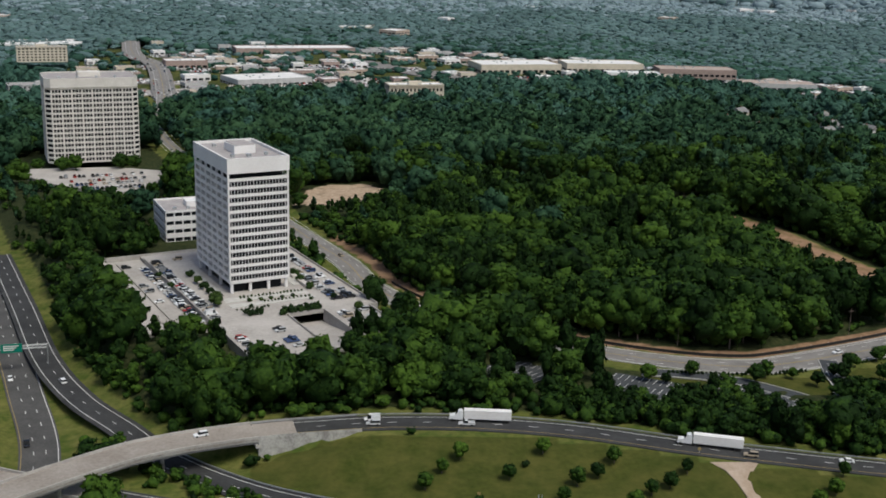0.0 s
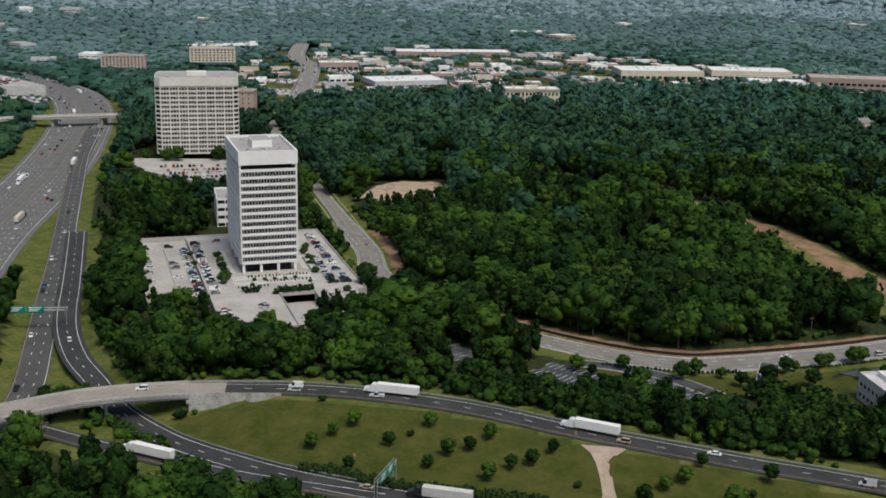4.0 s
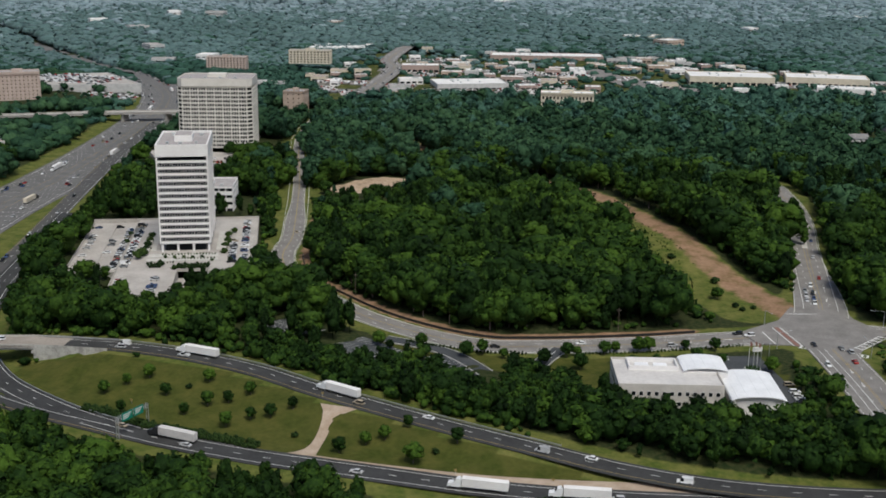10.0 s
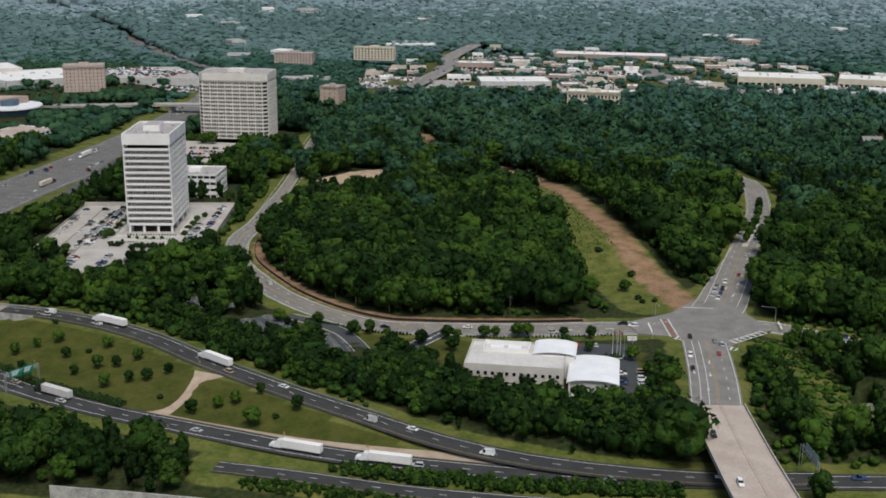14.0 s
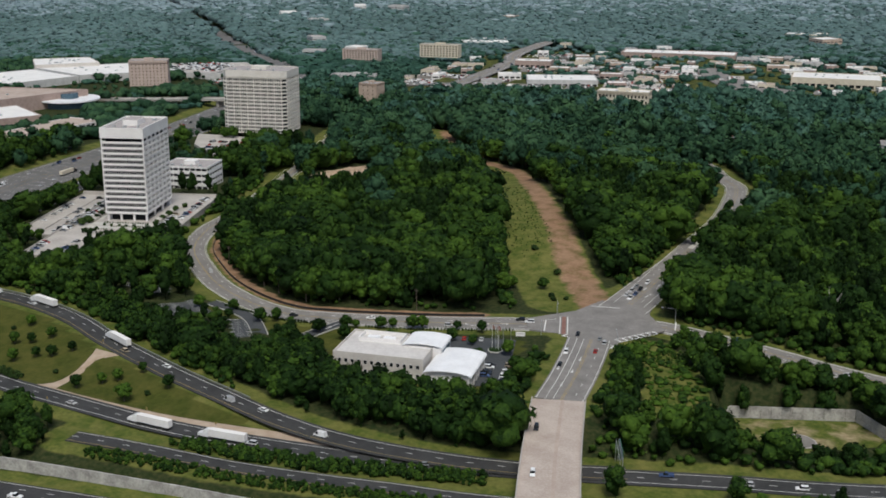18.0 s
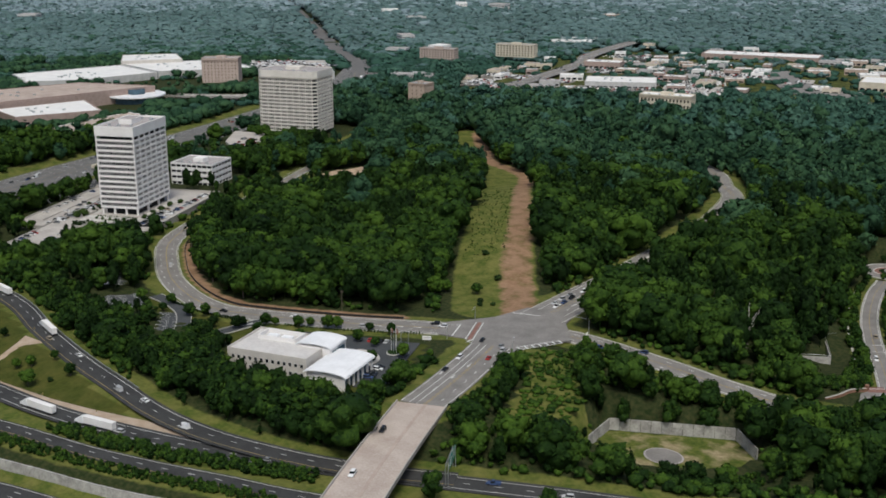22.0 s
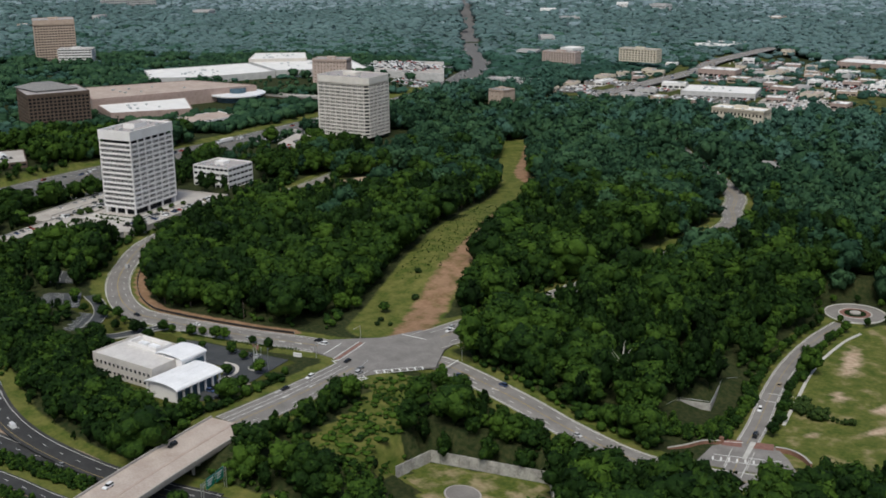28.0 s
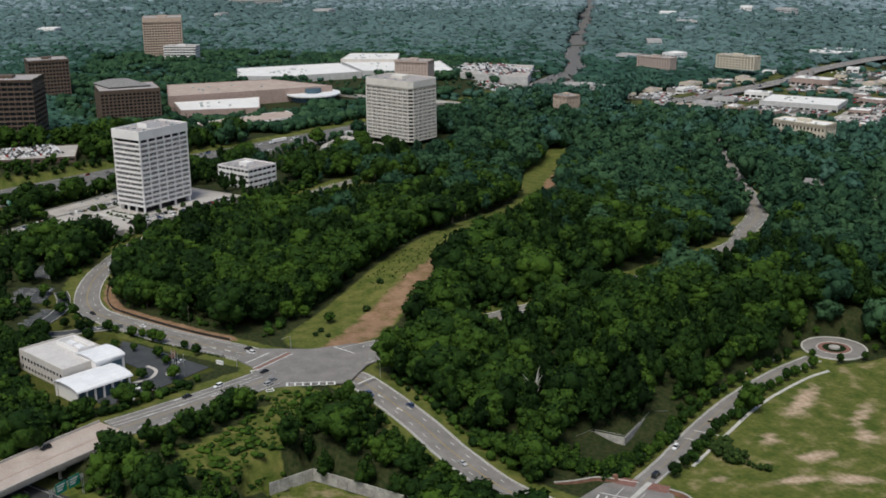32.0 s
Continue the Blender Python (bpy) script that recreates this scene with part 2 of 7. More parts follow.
def ground_material():
    """Forest floor, mown grass, rough grass, red clay and parkland, told apart by the ground's own cover map."""
    m = bpy.data.materials.new("ground_cover")
    m.use_nodes = True
    n, l = m.node_tree.nodes, m.node_tree.links
    p = n["Principled BSDF"]
    p.inputs["Roughness"].default_value = 0.95
    p.inputs["Specular IOR Level"].default_value = 0.1
    geo = n.new("ShaderNodeNewGeometry")

    def noise_tex(scale, detail=5):
        q = n.new("ShaderNodeTexNoise")
        q.inputs["Scale"].default_value, q.inputs["Detail"].default_value = scale, detail
        l.new(geo.outputs["Position"], q.inputs["Vector"])
        return q.outputs[0]

    big, small, patch = noise_tex(0.035), noise_tex(0.5), noise_tex(0.12, 7)

    def tones(a, b, src, lo=0.35, hi=0.65):
        r = n.new("ShaderNodeValToRGB")
        r.color_ramp.elements[0].position, r.color_ramp.elements[1].position = lo, hi
        r.color_ramp.elements[0].color, r.color_ramp.elements[1].color = (*a, 1), (*b, 1)
        l.new(src, r.inputs[0])
        return r.outputs[0]

    def mix(a, b, fac):
        q = n.new("ShaderNodeMix")
        q.data_type = "RGBA"
        l.new(fac, q.inputs["Factor"])
        l.new(a, q.inputs["A"])
        l.new(b, q.inputs["B"])
        return q.outputs["Result"]

    def cover(name, soft=0.12):
        at = n.new("ShaderNodeAttribute")
        at.attribute_name = name
        s = n.new("ShaderNodeMath")
        s.operation = "MULTIPLY_ADD"
        s.inputs[1].default_value = 0.55
        l.new(patch, s.inputs[0])
        l.new(at.outputs["Fac"], s.inputs[2])
        r = n.new("ShaderNodeMapRange")
        r.inputs["From Min"].default_value, r.inputs["From Max"].default_value = 0.78 - soft, 0.78 + soft
        l.new(s.outputs[0], r.inputs["Value"])
        return r.outputs[0]

    floor = tones((0.016, 0.028, 0.009), (0.045, 0.05, 0.02), small)
    rough_grass = mix(tones((0.05, 0.078, 0.015), (0.125, 0.14, 0.032), small), tones((0.045, 0.075, 0.013), (0.18, 0.165, 0.055), patch), big)
    lawn = mix(tones((0.045, 0.056, 0.011), (0.078, 0.084, 0.018), small), tones((0.034, 0.05, 0.009), (0.092, 0.09, 0.024), patch), big)
    clay = mix(tones((0.21, 0.115, 0.068), (0.32, 0.2, 0.125), small), tones((0.16, 0.105, 0.06), (0.3, 0.2, 0.13), patch), big)
    sand = tones((0.36, 0.26, 0.18), (0.5, 0.39, 0.29), small)
    c = mix(floor, rough_grass, cover("rough"))
    c = mix(c, lawn, cover("lawn"))
    c = mix(c, clay, cover("clay"))
    c = mix(c, sand, cover("sand"))
    l.new(c, p.inputs["Base Color"])
    bn = n.new("ShaderNodeBump")
    bn.inputs["Distance"].default_value = 0.25
    l.new(small, bn.inputs["Height"])
    l.new(bn.outputs[0], p.inputs["Normal"])
    return m


GROUND = ground_material()

# ---- geometry helpers ----


class Geo:
    """Corners and faces of one mesh."""

    def __init__(self):
        self.v, self.f = [], []

    def poly(self, pts):
        k = len(self.v)
        self.v += [tuple(p) for p in pts]
        self.f.append(tuple(range(k, k + len(pts))))
        return self

    def prism(self, pts, z0, z1, cap=True):
        """An upright prism on a plan of corners, counter-clockwise."""
        k, n = len(self.v), len(pts)
        self.v += [(x, y, z0) for x, y in pts] + [(x, y, z1) for x, y in pts]
        for i in range(n):
            j = (i + 1) % n
            self.f.append((k + i, k + j, k + n + j, k + n + i))
        if cap:
            self.f.append(tuple(range(k + n, k + 2 * n)))
            self.f.append(tuple(range(k + n - 1, k - 1, -1)))
        return self

    def box(self, x0, x1, y0, y1, z0, z1):
        return self.prism([(x0, y0), (x1, y0), (x1, y1), (x0, y1)], z0, z1)

    def tube(self, a, b, ra, rb, n=6):
        a, b = Vector(a), Vector(b)
        d = (b - a).normalized()
        s = d.orthogonal().normalized()
        t = d.cross(s)
        k = len(self.v)
        for c, r in ((a, ra), (b, rb)):
            for i in range(n):
                w = 2 * math.pi * i / n
                self.v.append(tuple(c + s * (r * math.cos(w)) + t * (r * math.sin(w))))
        for i in range(n):
            j = (i + 1) % n
            self.f.append((k + i, k + j, k + n + j, k + n + i))
        self.f.append(tuple(range(k + n, k + 2 * n)))
        self.f.append(tuple(range(k + n - 1, k - 1, -1)))
        return self

    def mesh(self, name, mat, smooth=False):
        me = bpy.data.meshes.new(name)
        me.from_pydata(self.v, [], self.f)
        me.materials.append(mat)
        if smooth:
            me.shade_smooth()
        return me


def part(name, geo, mat, parent=None, label="", kind=""):
    ob = new(name, geo if isinstance(geo, bpy.types.Mesh) else geo.mesh(name, mat))
    if parent is not None:
        ob.parent = parent
    return tagged(ob, label, kind=kind)


def thing(name, m, label, category, group="", kind=""):
    ob = new(name)
    ob.matrix_world = m
    return tagged(ob, label, category, group, kind)


def big_mesh(name, v, f, mat, tint=None, smooth=False):
    """A large triangle mesh from arrays."""
    me = bpy.data.meshes.new(name)
    n = len(f)
    me.vertices.add(len(v))
    me.vertices.foreach_set("co", v.astype(np.float32).ravel())
    me.loops.add(3 * n)
    me.loops.foreach_set("vertex_index", f.astype(np.int32).ravel())
    me.polygons.add(n)
    me.polygons.foreach_set("loop_start", np.arange(0, 3 * n, 3, dtype=np.int32))
    if tint is not None:
        at = me.attributes.new("tint", "FLOAT", "FACE")
        at.data.foreach_set("value", tint.astype(np.float32))
    me.materials.append(mat)
    me.update(calc_edges=True)
    if smooth:
        me.shade_smooth()
    return me


def ease(a, b, x):
    t = np.clip((np.asarray(x, float) - a) / (b - a), 0, 1)
    return t * t * (3 - 2 * t)


def curve(pts, step=4.0):
    """A smooth line through plan points with heights, sampled about every step metres."""
    p = np.array(pts, float)
    e = np.vstack([2 * p[0] - p[1], p, 2 * p[-1] - p[-2]])
    out = []
    for i in range(1, len(e) - 2):
        n = max(2, int(np.linalg.norm(e[i + 1] - e[i]) / step))
        for k in range(n):
            t = k / n
            out.append(0.5 * (2 * e[i] + (e[i + 1] - e[i - 1]) * t + (2 * e[i - 1] - 5 * e[i] + 4 * e[i + 1] - e[i + 2]) * t * t
                              + (3 * e[i] - e[i - 1] - 3 * e[i + 1] + e[i + 2]) * t ** 3))
    out.append(p[-1])
    return np.array(out)


def sides(c):
    """The unit vector to the right at each sample of a line."""
    d = np.gradient(c[:, :2], axis=0)
    d /= np.linalg.norm(d, axis=1)[:, None] + 1e-9
    return np.stack([d[:, 1], -d[:, 0]], 1)


def inside(x, y, poly):
    """Which points lie inside a plan polygon."""
    x, y = np.asarray(x, float), np.asarray(y, float)
    r = np.zeros(x.shape, bool)
    n = len(poly)
    for i in range(n):
        (x0, y0), (x1, y1) = poly[i], poly[(i + 1) % n]
        if y0 == y1:
            continue
        r ^= ((y0 > y) != (y1 > y)) & (x < (x1 - x0) * (y - y0) / (y1 - y0) + x0)
    return r


def line_distance(x, y, c):
    """Distance to a sampled line, and the index of its nearest sample."""
    x, y = np.asarray(x, float).ravel(), np.asarray(y, float).ravel()
    d, k = np.empty(len(x)), np.empty(len(x), int)
    for i in range(0, len(x), 4000):
        q = (x[i:i + 4000, None] - c[None, :, 0]) ** 2 + (y[i:i + 4000, None] - c[None, :, 1]) ** 2
        k[i:i + 4000] = q.argmin(1)
        d[i:i + 4000] = np.sqrt(q.min(1))
    return d, k


# ---- the plan: roads as lines with heights ----
ROADS = {
    # name: points, half width, asphalt, part on a bridge (sample range in y or x)
    "flyover_ramp": ([(-150, 290, 2), (-118, 328, 2), (-87, 361, 1.6), (-69, 375, 1.3), (-42, 387, 1), (-17, 393, 1), (2, 396, 1), (33, 396, 1), (66, 391, 0.8), (99, 381, 0.5), (132, 373, 0.2),
                      (162, 367, -0.3), (190, 363, -1), (228, 358, -2), (262, 359, -2.8), (298, 367, -3.5), (330, 379, -4.2), (362, 396, -4.6)], 6.0, ASPHALT),
    "collector_road": ([(-206, 628, -8), (-166, 541, -8.5), (-137, 477, -9), (-113, 437, -9), (-90, 409, -8.5), (-70, 384, -8), (-40, 360, -7), (-9, 345, -6), (19, 335, -5), (55, 328, -4.5), (95, 326, -4.2),
                        (123, 327, -4), (155, 329, -4), (183, 331, -4), (213, 336, -4), (245, 344, -4), (273, 353, -4.3), (310, 369, -4.6), (350, 388, -4.8), (394, 410, -5), (431, 428, -5.5), (480, 455, -6), (560, 500, -7), (680, 570, -8)], 6.2, ASPHALT),
    "merging_ramp": ([(-170, 385, -5), (-115, 363, -5.5), (-83, 355, -6), (-64, 349, -6), (-40, 343, -5.8), (-18, 337, -5.4), (-1, 333, -5), (19, 330.5, -4.9), (45, 327, -4.6)], 4.4, ASPHALT),
    "frontage_road": ([(163, 306.5, -5), (178, 310, -5), (197, 314, -5), (234, 321, -5), (266, 330, -5), (296, 340, -5), (330, 351, -5), (400, 383, -5.5), (480, 422, -6), (600, 490, -7)], 4.5, ASPHALT),
    "interstate": ([(20, 205, -10), (100, 238, -10), (168, 258, -10), (226, 275, -10), (261, 284, -10), (293, 295, -10), (345, 318, -10), (430, 355, -10), (560, 425, -10)], 15, ASPHALT),
    "parkway_west": ([(285, 527, 0.6), (262, 513, 0.4), (241, 502, 0), (215, 488, -0.5), (186, 475, -1), (165, 466, -1), (145, 460, -1), (118, 463, -1), (85, 475, -1), (55, 493, -1), (17, 523, -1), (-9, 562, -1),
                      (-22, 600, -1), (-42, 645, -2), (-75, 717, -2), (-110, 790, -2), (-150, 870, -1), (-178, 935, 0), (-206, 1025, 1), (-214, 1100, 2), (-235, 1210, 2), (-291, 1445, 2), (-341, 1553, 2), (-390, 1750, 2)], 8.0, ASPHALT_OLD),
    "road_north": ([(285, 527, 0.6), (287, 560, 0.6), (282, 610, 0.6), (274, 680, 1), (268, 746, 1.5), (258, 800, 2), (241, 858, 2), (217, 889, 2), (190, 926, 2), (128, 972, 2), (62, 1018, 2), (0, 1062, 2), (-60, 1110, 2)], 9.0, ASPHALT_OLD),
    "road_east": ([(285, 527, 0.6), (300, 539, 0), (319, 546, -1), (362, 551, -5), (395, 552, -8), (431, 557, -11), (460, 573, -13), (490, 598, -14), (520, 628, -14), (570, 680, -14), (640, 750, -14)], 7.5, ASPHALT_OLD),
    "road_south": ([(285, 527, 0.6), (296, 497, 1), (308, 460, 2), (317, 428, 3)], 10.5, ASPHALT_OLD),
    "park_drive": ([(464, 580, -13.3), (450, 607, -13.6), (438, 632, -14), (419, 668, -14), (403, 704, -14), (390, 745, -14), (384, 778, -14)], 4.6, ASPHALT_OLD),
    "freeway_side_road": ([(-366, 985, -9), (-342, 925, -9), (-314, 853, -9), (-276, 767, -9), (-230, 664, -9), (-189, 572, -9.5), (-162, 508, -10.5), (-138, 452, -12), (-116, 398, -13), (-104, 340, -13), (-99, 270, -13)], 6.8, ASPHALT_MID),
    "freeway_north": ([(-150, 300, -12), (-190, 400, -11), (-225, 510, -10), (-258, 610, -10), (-288, 720, -10), (-326, 842, -10), (-384, 995, -11), (-444, 1125, -12), (-520, 1240, -14), (-646, 1372, -16), (-800, 1480, -18),
                       (-1187, 1787, -20), (-1710, 2197, -20), (-2500, 2800, -20)], 29, ASPHALT_FREEWAY),
}
LINES = {k: curve(v[0]) for k, v in ROADS.items()}
HALF = {k: v[1] for k, v in ROADS.items()}
TOWER_TURN = radians(27.0)
TU = np.array([math.cos(TOWER_TURN), math.sin(TOWER_TURN)])
TV = np.array([-TU[1], TU[0]])
TOWER_AT = np.array([-70.9, 532.2])
DECK_Z = 2.6


def tower_plan(u, v):
    """Plan place of a point u along the tower's front and v behind it."""
    return tuple(TOWER_AT + u * TU + v * TV)


LOT_MAIN = [tower_plan(u, v) for u, v in ((-20, -84), (50, -78), (54, 78), (-48, 78), (-48, -36), (-20, -40))]
FIELD_LINE = curve([(254, 553, 0), (217, 601, 0), (178, 659, 0), (144, 707, 0), (100, 770, 0), (60, 826, 0), (0, 862, 0), (-50, 912, 0), (-95, 960, 0)])
WHITE_LOT = [(196, 455), (232, 474), (268, 490), (281, 458), (292, 425), (262, 402), (210, 398), (190, 440)]
WEST_BAYS = [[(32, 451), (46, 466), (72, 454), (56, 438)], [(76, 431), (89, 451), (115, 439), (102, 420)], [(124, 436), (134, 443), (156, 424), (147, 415)]]
ENTRY_LOT = [(95, 452), (130, 446), (165, 452), (205, 466), (198, 432), (150, 432), (110, 436), (88, 444)]
BASIN = [(369, 478), (366, 498), (414, 524), (431, 511), (424, 492), (400, 474)]
BASIN_PIT = [(366, 474), (362, 500), (414, 529), (436, 512), (427, 489), (401, 470)]
BASIN_CUT = [(364, 468), (359, 500), (413, 532), (441, 513), (442, 490), (428, 470), (402, 458), (380, 460)]
PARK = [(464, 600), (445, 640), (424, 682), (406, 730), (396, 772), (404, 812), (470, 860), (620, 830), (620, 720), (540, 660)]
PAD = [(-64, 734), (-54, 788), (-44, 800), (-18, 806), (6, 764), (-6, 740), (-24, 732), (-44, 722)]
PLAZA = (379, 799)
SANDY = [(420, 733, 34, 6.5, -62), (443, 688, 9, 5, -40), (466, 694, 14, 6, 70), (477, 668, 14, 4.5, 70), (461, 643, 7, 3, 70), (447, 742, 24, 4, -62), (462, 728, 12, 5, -50), (490, 690, 16, 6, 60)]


def base_height(x, y):
    x, y = np.asarray(x, float), np.asarray(y, float)
    z = -14 * ease(305, 450, x) * ease(440, 545, y)
    z = z - 12 * ease(-190, -420, x) * ease(430, 640, y)
    z = z - 6 * ease(420, 370, y) * ease(420, 300, y) - 4 * ease(330, 290, y)
    z = z - 5 * np.exp(-(((x + 55) / 90) ** 2 + ((y - 900) / 110) ** 2)) - 9 * ease(1150, 1900, y)
    z = z - 13 * np.exp(-(((x - 412) / 42) ** 2 + ((y - 466) / 27) ** 2))
    z = z - 5 * np.exp(-(((x - 409) / 15) ** 2 + ((y - 634) / 24) ** 2))
    z = z + 2.6 * np.exp(-(((x + 60) / 75) ** 2 + ((y - 560) / 90) ** 2))
    z = z + 10.5 * ease(565, 645, y) * ease(850, 760, y) * ease(60, 150, x) * ease(272, 200, x)
    r = np.hypot(x, y)
    return z + 4 * np.sin(x / 170 + 1.3) * np.sin(y / 210) * ease(600, 1000, y) + ease(2600, 4600, r) * (18 * np.sin(x / 420) * np.cos(y / 560 + 1) + 52)


def height(x, y):
    """The ground's height: cut or banked to meet the roads that lie on it."""
    x, y = np.asarray(x, float), np.asarray(y, float)
    shp = x.shape
    x, y = x.ravel(), y.ravel()
    z = base_height(x, y)
    low = np.full(len(x), 1e9)
    for name, c in LINES.items():
        d, k = line_distance(x, y, c)
        over = (c[k, 0] < -44) if name == "flyover_ramp" else ((c[k, 0] > -122) & (c[k, 0] < -84) if name == "merging_ramp" else np.zeros(len(x), bool))
        w = 1 - ease(HALF[name] + 3, HALF[name] + (22 if name != "interstate" else 14), d)
        if name == "flyover_ramp":
            s = sides(c)[k]
            w = np.where((x - c[k, 0]) * s[:, 0] + (y - c[k, 1]) * s[:, 1] > 4.0, w * ease(-40, -6, c[k, 0]), w)
        w = np.where(over, 0, w)
        far = ease(1080, 1250, c[k, 1])
        w = np.maximum(w, far * (1 - ease(HALF[name] + 25, HALF[name] + 90, d)))
        z = z * (1 - w) + (c[k, 2] - 0.35 - 3.5 * far) * w
        low = np.where(~over & (d < HALF[name] + 3), np.minimum(low, c[k, 2] - 0.35), low)
    z = np.minimum(z, low)
    # the bank falls away beside the abutment
    c = LINES["flyover_ramp"]
    d, k = line_distance(x, y, c)
    s = sides(c)[k]
    off = (x - c[k, 0]) * s[:, 0] + (y - c[k, 1]) * s[:, 1]
    foot = -6.8 + 6.4 * np.clip((c[k, 0] + 46) / 36, 0, 1)
    z = np.where((off > 4.5) & (off < 42) & (c[k, 0] > -75) & (c[k, 0] < -10) & (y > 340), np.minimum(z, foot), z)
    for poly, level in ((WHITE_LOT, 0.0), (ENTRY_LOT, -1.2), (WEST_BAYS[0], -1.0), (WEST_BAYS[1], -1.0), (WEST_BAYS[2], -1.0), (PARK, -14.2), (BASIN_CUT, -13.2), (BASIN_PIT, -18.5)):
        z = np.where(inside(x, y, poly) & (low > 1e8), np.minimum(z, level - 0.3) if poly in (BASIN_CUT, BASIN_PIT) else level - 0.3, z)
    z = np.where(inside(x, y, LOT_MAIN), np.minimum(z, DECK_Z - 7), z)
    d = np.hypot(x - PLAZA[0], y - PLAZA[1])
    z = np.where(d < 34, -14.35, z)
    return z.reshape(shp)



# ---- ground ----
GRASS_FIELD = [(-40, 378), (-17, 385), (33, 388), (66, 383), (99, 373), (132, 365), (162, 359), (190, 355), (228, 350), (262, 351), (290, 361), (273, 356), (245, 347),
               (213, 340), (183, 335), (155, 333), (123, 331), (95, 330), (55, 332), (19, 340), (-9, 351), (-40, 366)]
CLEARING = [(308, 512), (322, 526), (340, 512), (356, 490), (374, 478), (376, 455), (360, 440), (344, 446), (334, 478)]
TOWN = [(-330, 1230), (-215, 1085), (-150, 1150), (-60, 1190), (60, 1250), (330, 1330), (620, 1280), (620, 1620), (330, 1640), (60, 1760), (-180, 1850), (-420, 1700), (-420, 1420)]
MALL = [(-430, 640), (-360, 700), (-330, 760), (-400, 960), (-520, 1200), (-640, 1330), (-900, 1220), (-1150, 960), (-1150, 780), (-800, 640), (-560, 590)]
WEST_LOTS = [(-470, 1010), (-560, 930), (-760, 1100), (-640, 1330), (-560, 1250)]


def cover_maps(x, y):
    n = len(x)
    lawn, rough, clay, sand = (np.zeros(n) for _ in range(4))
    lawn[inside(x, y, GRASS_FIELD)] = 1
    lawn[inside(x, y, WHITE_LOT) | inside(x, y, ENTRY_LOT)] = 0.7
    for name, c in LINES.items():
        d, k = line_distance(x, y, c)
        rough = np.maximum(rough, (1 - ease(HALF[name] + 5, HALF[name] + (11 if name != "freeway_north" else 26), d)) * ease(1340, 1240, c[k, 1]))
        if name == "parkway_west":
            s = sides(c)[k]
            north = ((x - c[k, 0]) * s[:, 0] + (y - c[k, 1]) * s[:, 1]) > 0
            bank = (1 - ease(9, 15, np.abs(d - 13.5) * 1.5 + 6)) * north * (c[k, 0] > -45) * (c[k, 0] < 238)
            clay = np.maximum(clay, bank * 0.85)
    d, k = line_distance(x, y, FIELD_LINE)
    s = sides(FIELD_LINE)[k]
    off = (x - FIELD_LINE[k, 0]) * s[:, 0] + (y - FIELD_LINE[k, 1]) * s[:, 1]
    east = 9 * np.clip(1 - 2.2 * k / len(FIELD_LINE), 0, 1) * (off > 0)
    strip = 1 - ease(16, 24, d - east)
    rough = np.maximum(rough, strip)
    clay = np.maximum(clay, strip * ease(0, 9, off) * (0.62 + 0.1 * ease(640, 800, y)))
    clay[inside(x, y, PAD)] = 0.5
    sand[inside(x, y, PAD)] = 0.62
    for px, py, rx, ry, turn in SANDY:
        c, s = math.cos(radians(turn)), math.sin(radians(turn))
        u, v = (x - px) * c + (y - py) * s, (y - py) * c - (x - px) * s
        sand = np.maximum(sand, 0.66 * np.exp(-(((u / rx) ** 2 + (v / ry) ** 2) ** 1.5)))
    sand = np.where(inside(x, y, PARK), np.maximum(sand, 0.36), 0)
    sand[inside(x, y, BASIN)] = 0.42
    rough[inside(x, y, PARK)] = 1
    lawn[inside(x, y, PARK)] = 0.2
    sand[inside(x, y, PAD)] = 0.62
    rough[inside(x, y, CLEARING) | inside(x, y, BASIN)] = 1
    rough[inside(x, y, TOWN)] = np.maximum(rough[inside(x, y, TOWN)], 0.5)
    clay = np.maximum(clay, 0.62 * np.exp(-((x - 205) ** 2 + (y - 872) ** 2) / 300))
    return dict(rough=rough, lawn=lawn, clay=clay, sand=sand)


def axis(lo, a, b, hi, fine, coarse):
    """Grid lines: fine between a and b, growing to coarse outside."""
    mid = list(np.arange(a, b + 0.1, fine))
    out, w, p = [], fine, b
    while p < hi:
        w = min(coarse, w * 1.25)
        p += w
        out.append(p)
    pre, w, p = [], fine, a
    while p > lo:
        w = min(coarse, w * 1.25)
        p -= w
        pre.append(p)
    return np.array(pre[::-1] + mid + out)


def build_ground():
    xs, ys = axis(-5200, -420, 620, 5200, 4.0, 160), axis(-900, 240, 960, 5200, 4.0, 160)
    X, Y = np.meshgrid(xs, ys)
    Z = height(X, Y)
    ny, nx = X.shape
    idx = np.arange(nx * ny).reshape(ny, nx)
    a, b, c, d = idx[:-1, :-1].ravel(), idx[:-1, 1:].ravel(), idx[1:, 1:].ravel(), idx[1:, :-1].ravel()
    f = np.vstack([np.stack([a, b, c], 1), np.stack([a, c, d], 1)])
    me = big_mesh("ground", np.stack([X.ravel(), Y.ravel(), Z.ravel()], 1), f, GROUND, smooth=True)
    for key, val in cover_maps(X.ravel(), Y.ravel()).items():
        me.attributes.new(key, "FLOAT", "POINT").data.foreach_set("value", val.astype(np.float32))
    tagged(new("ground", me), "rolling ground of grass, red clay and forest floor", "ground", kind="structure")


build_ground()

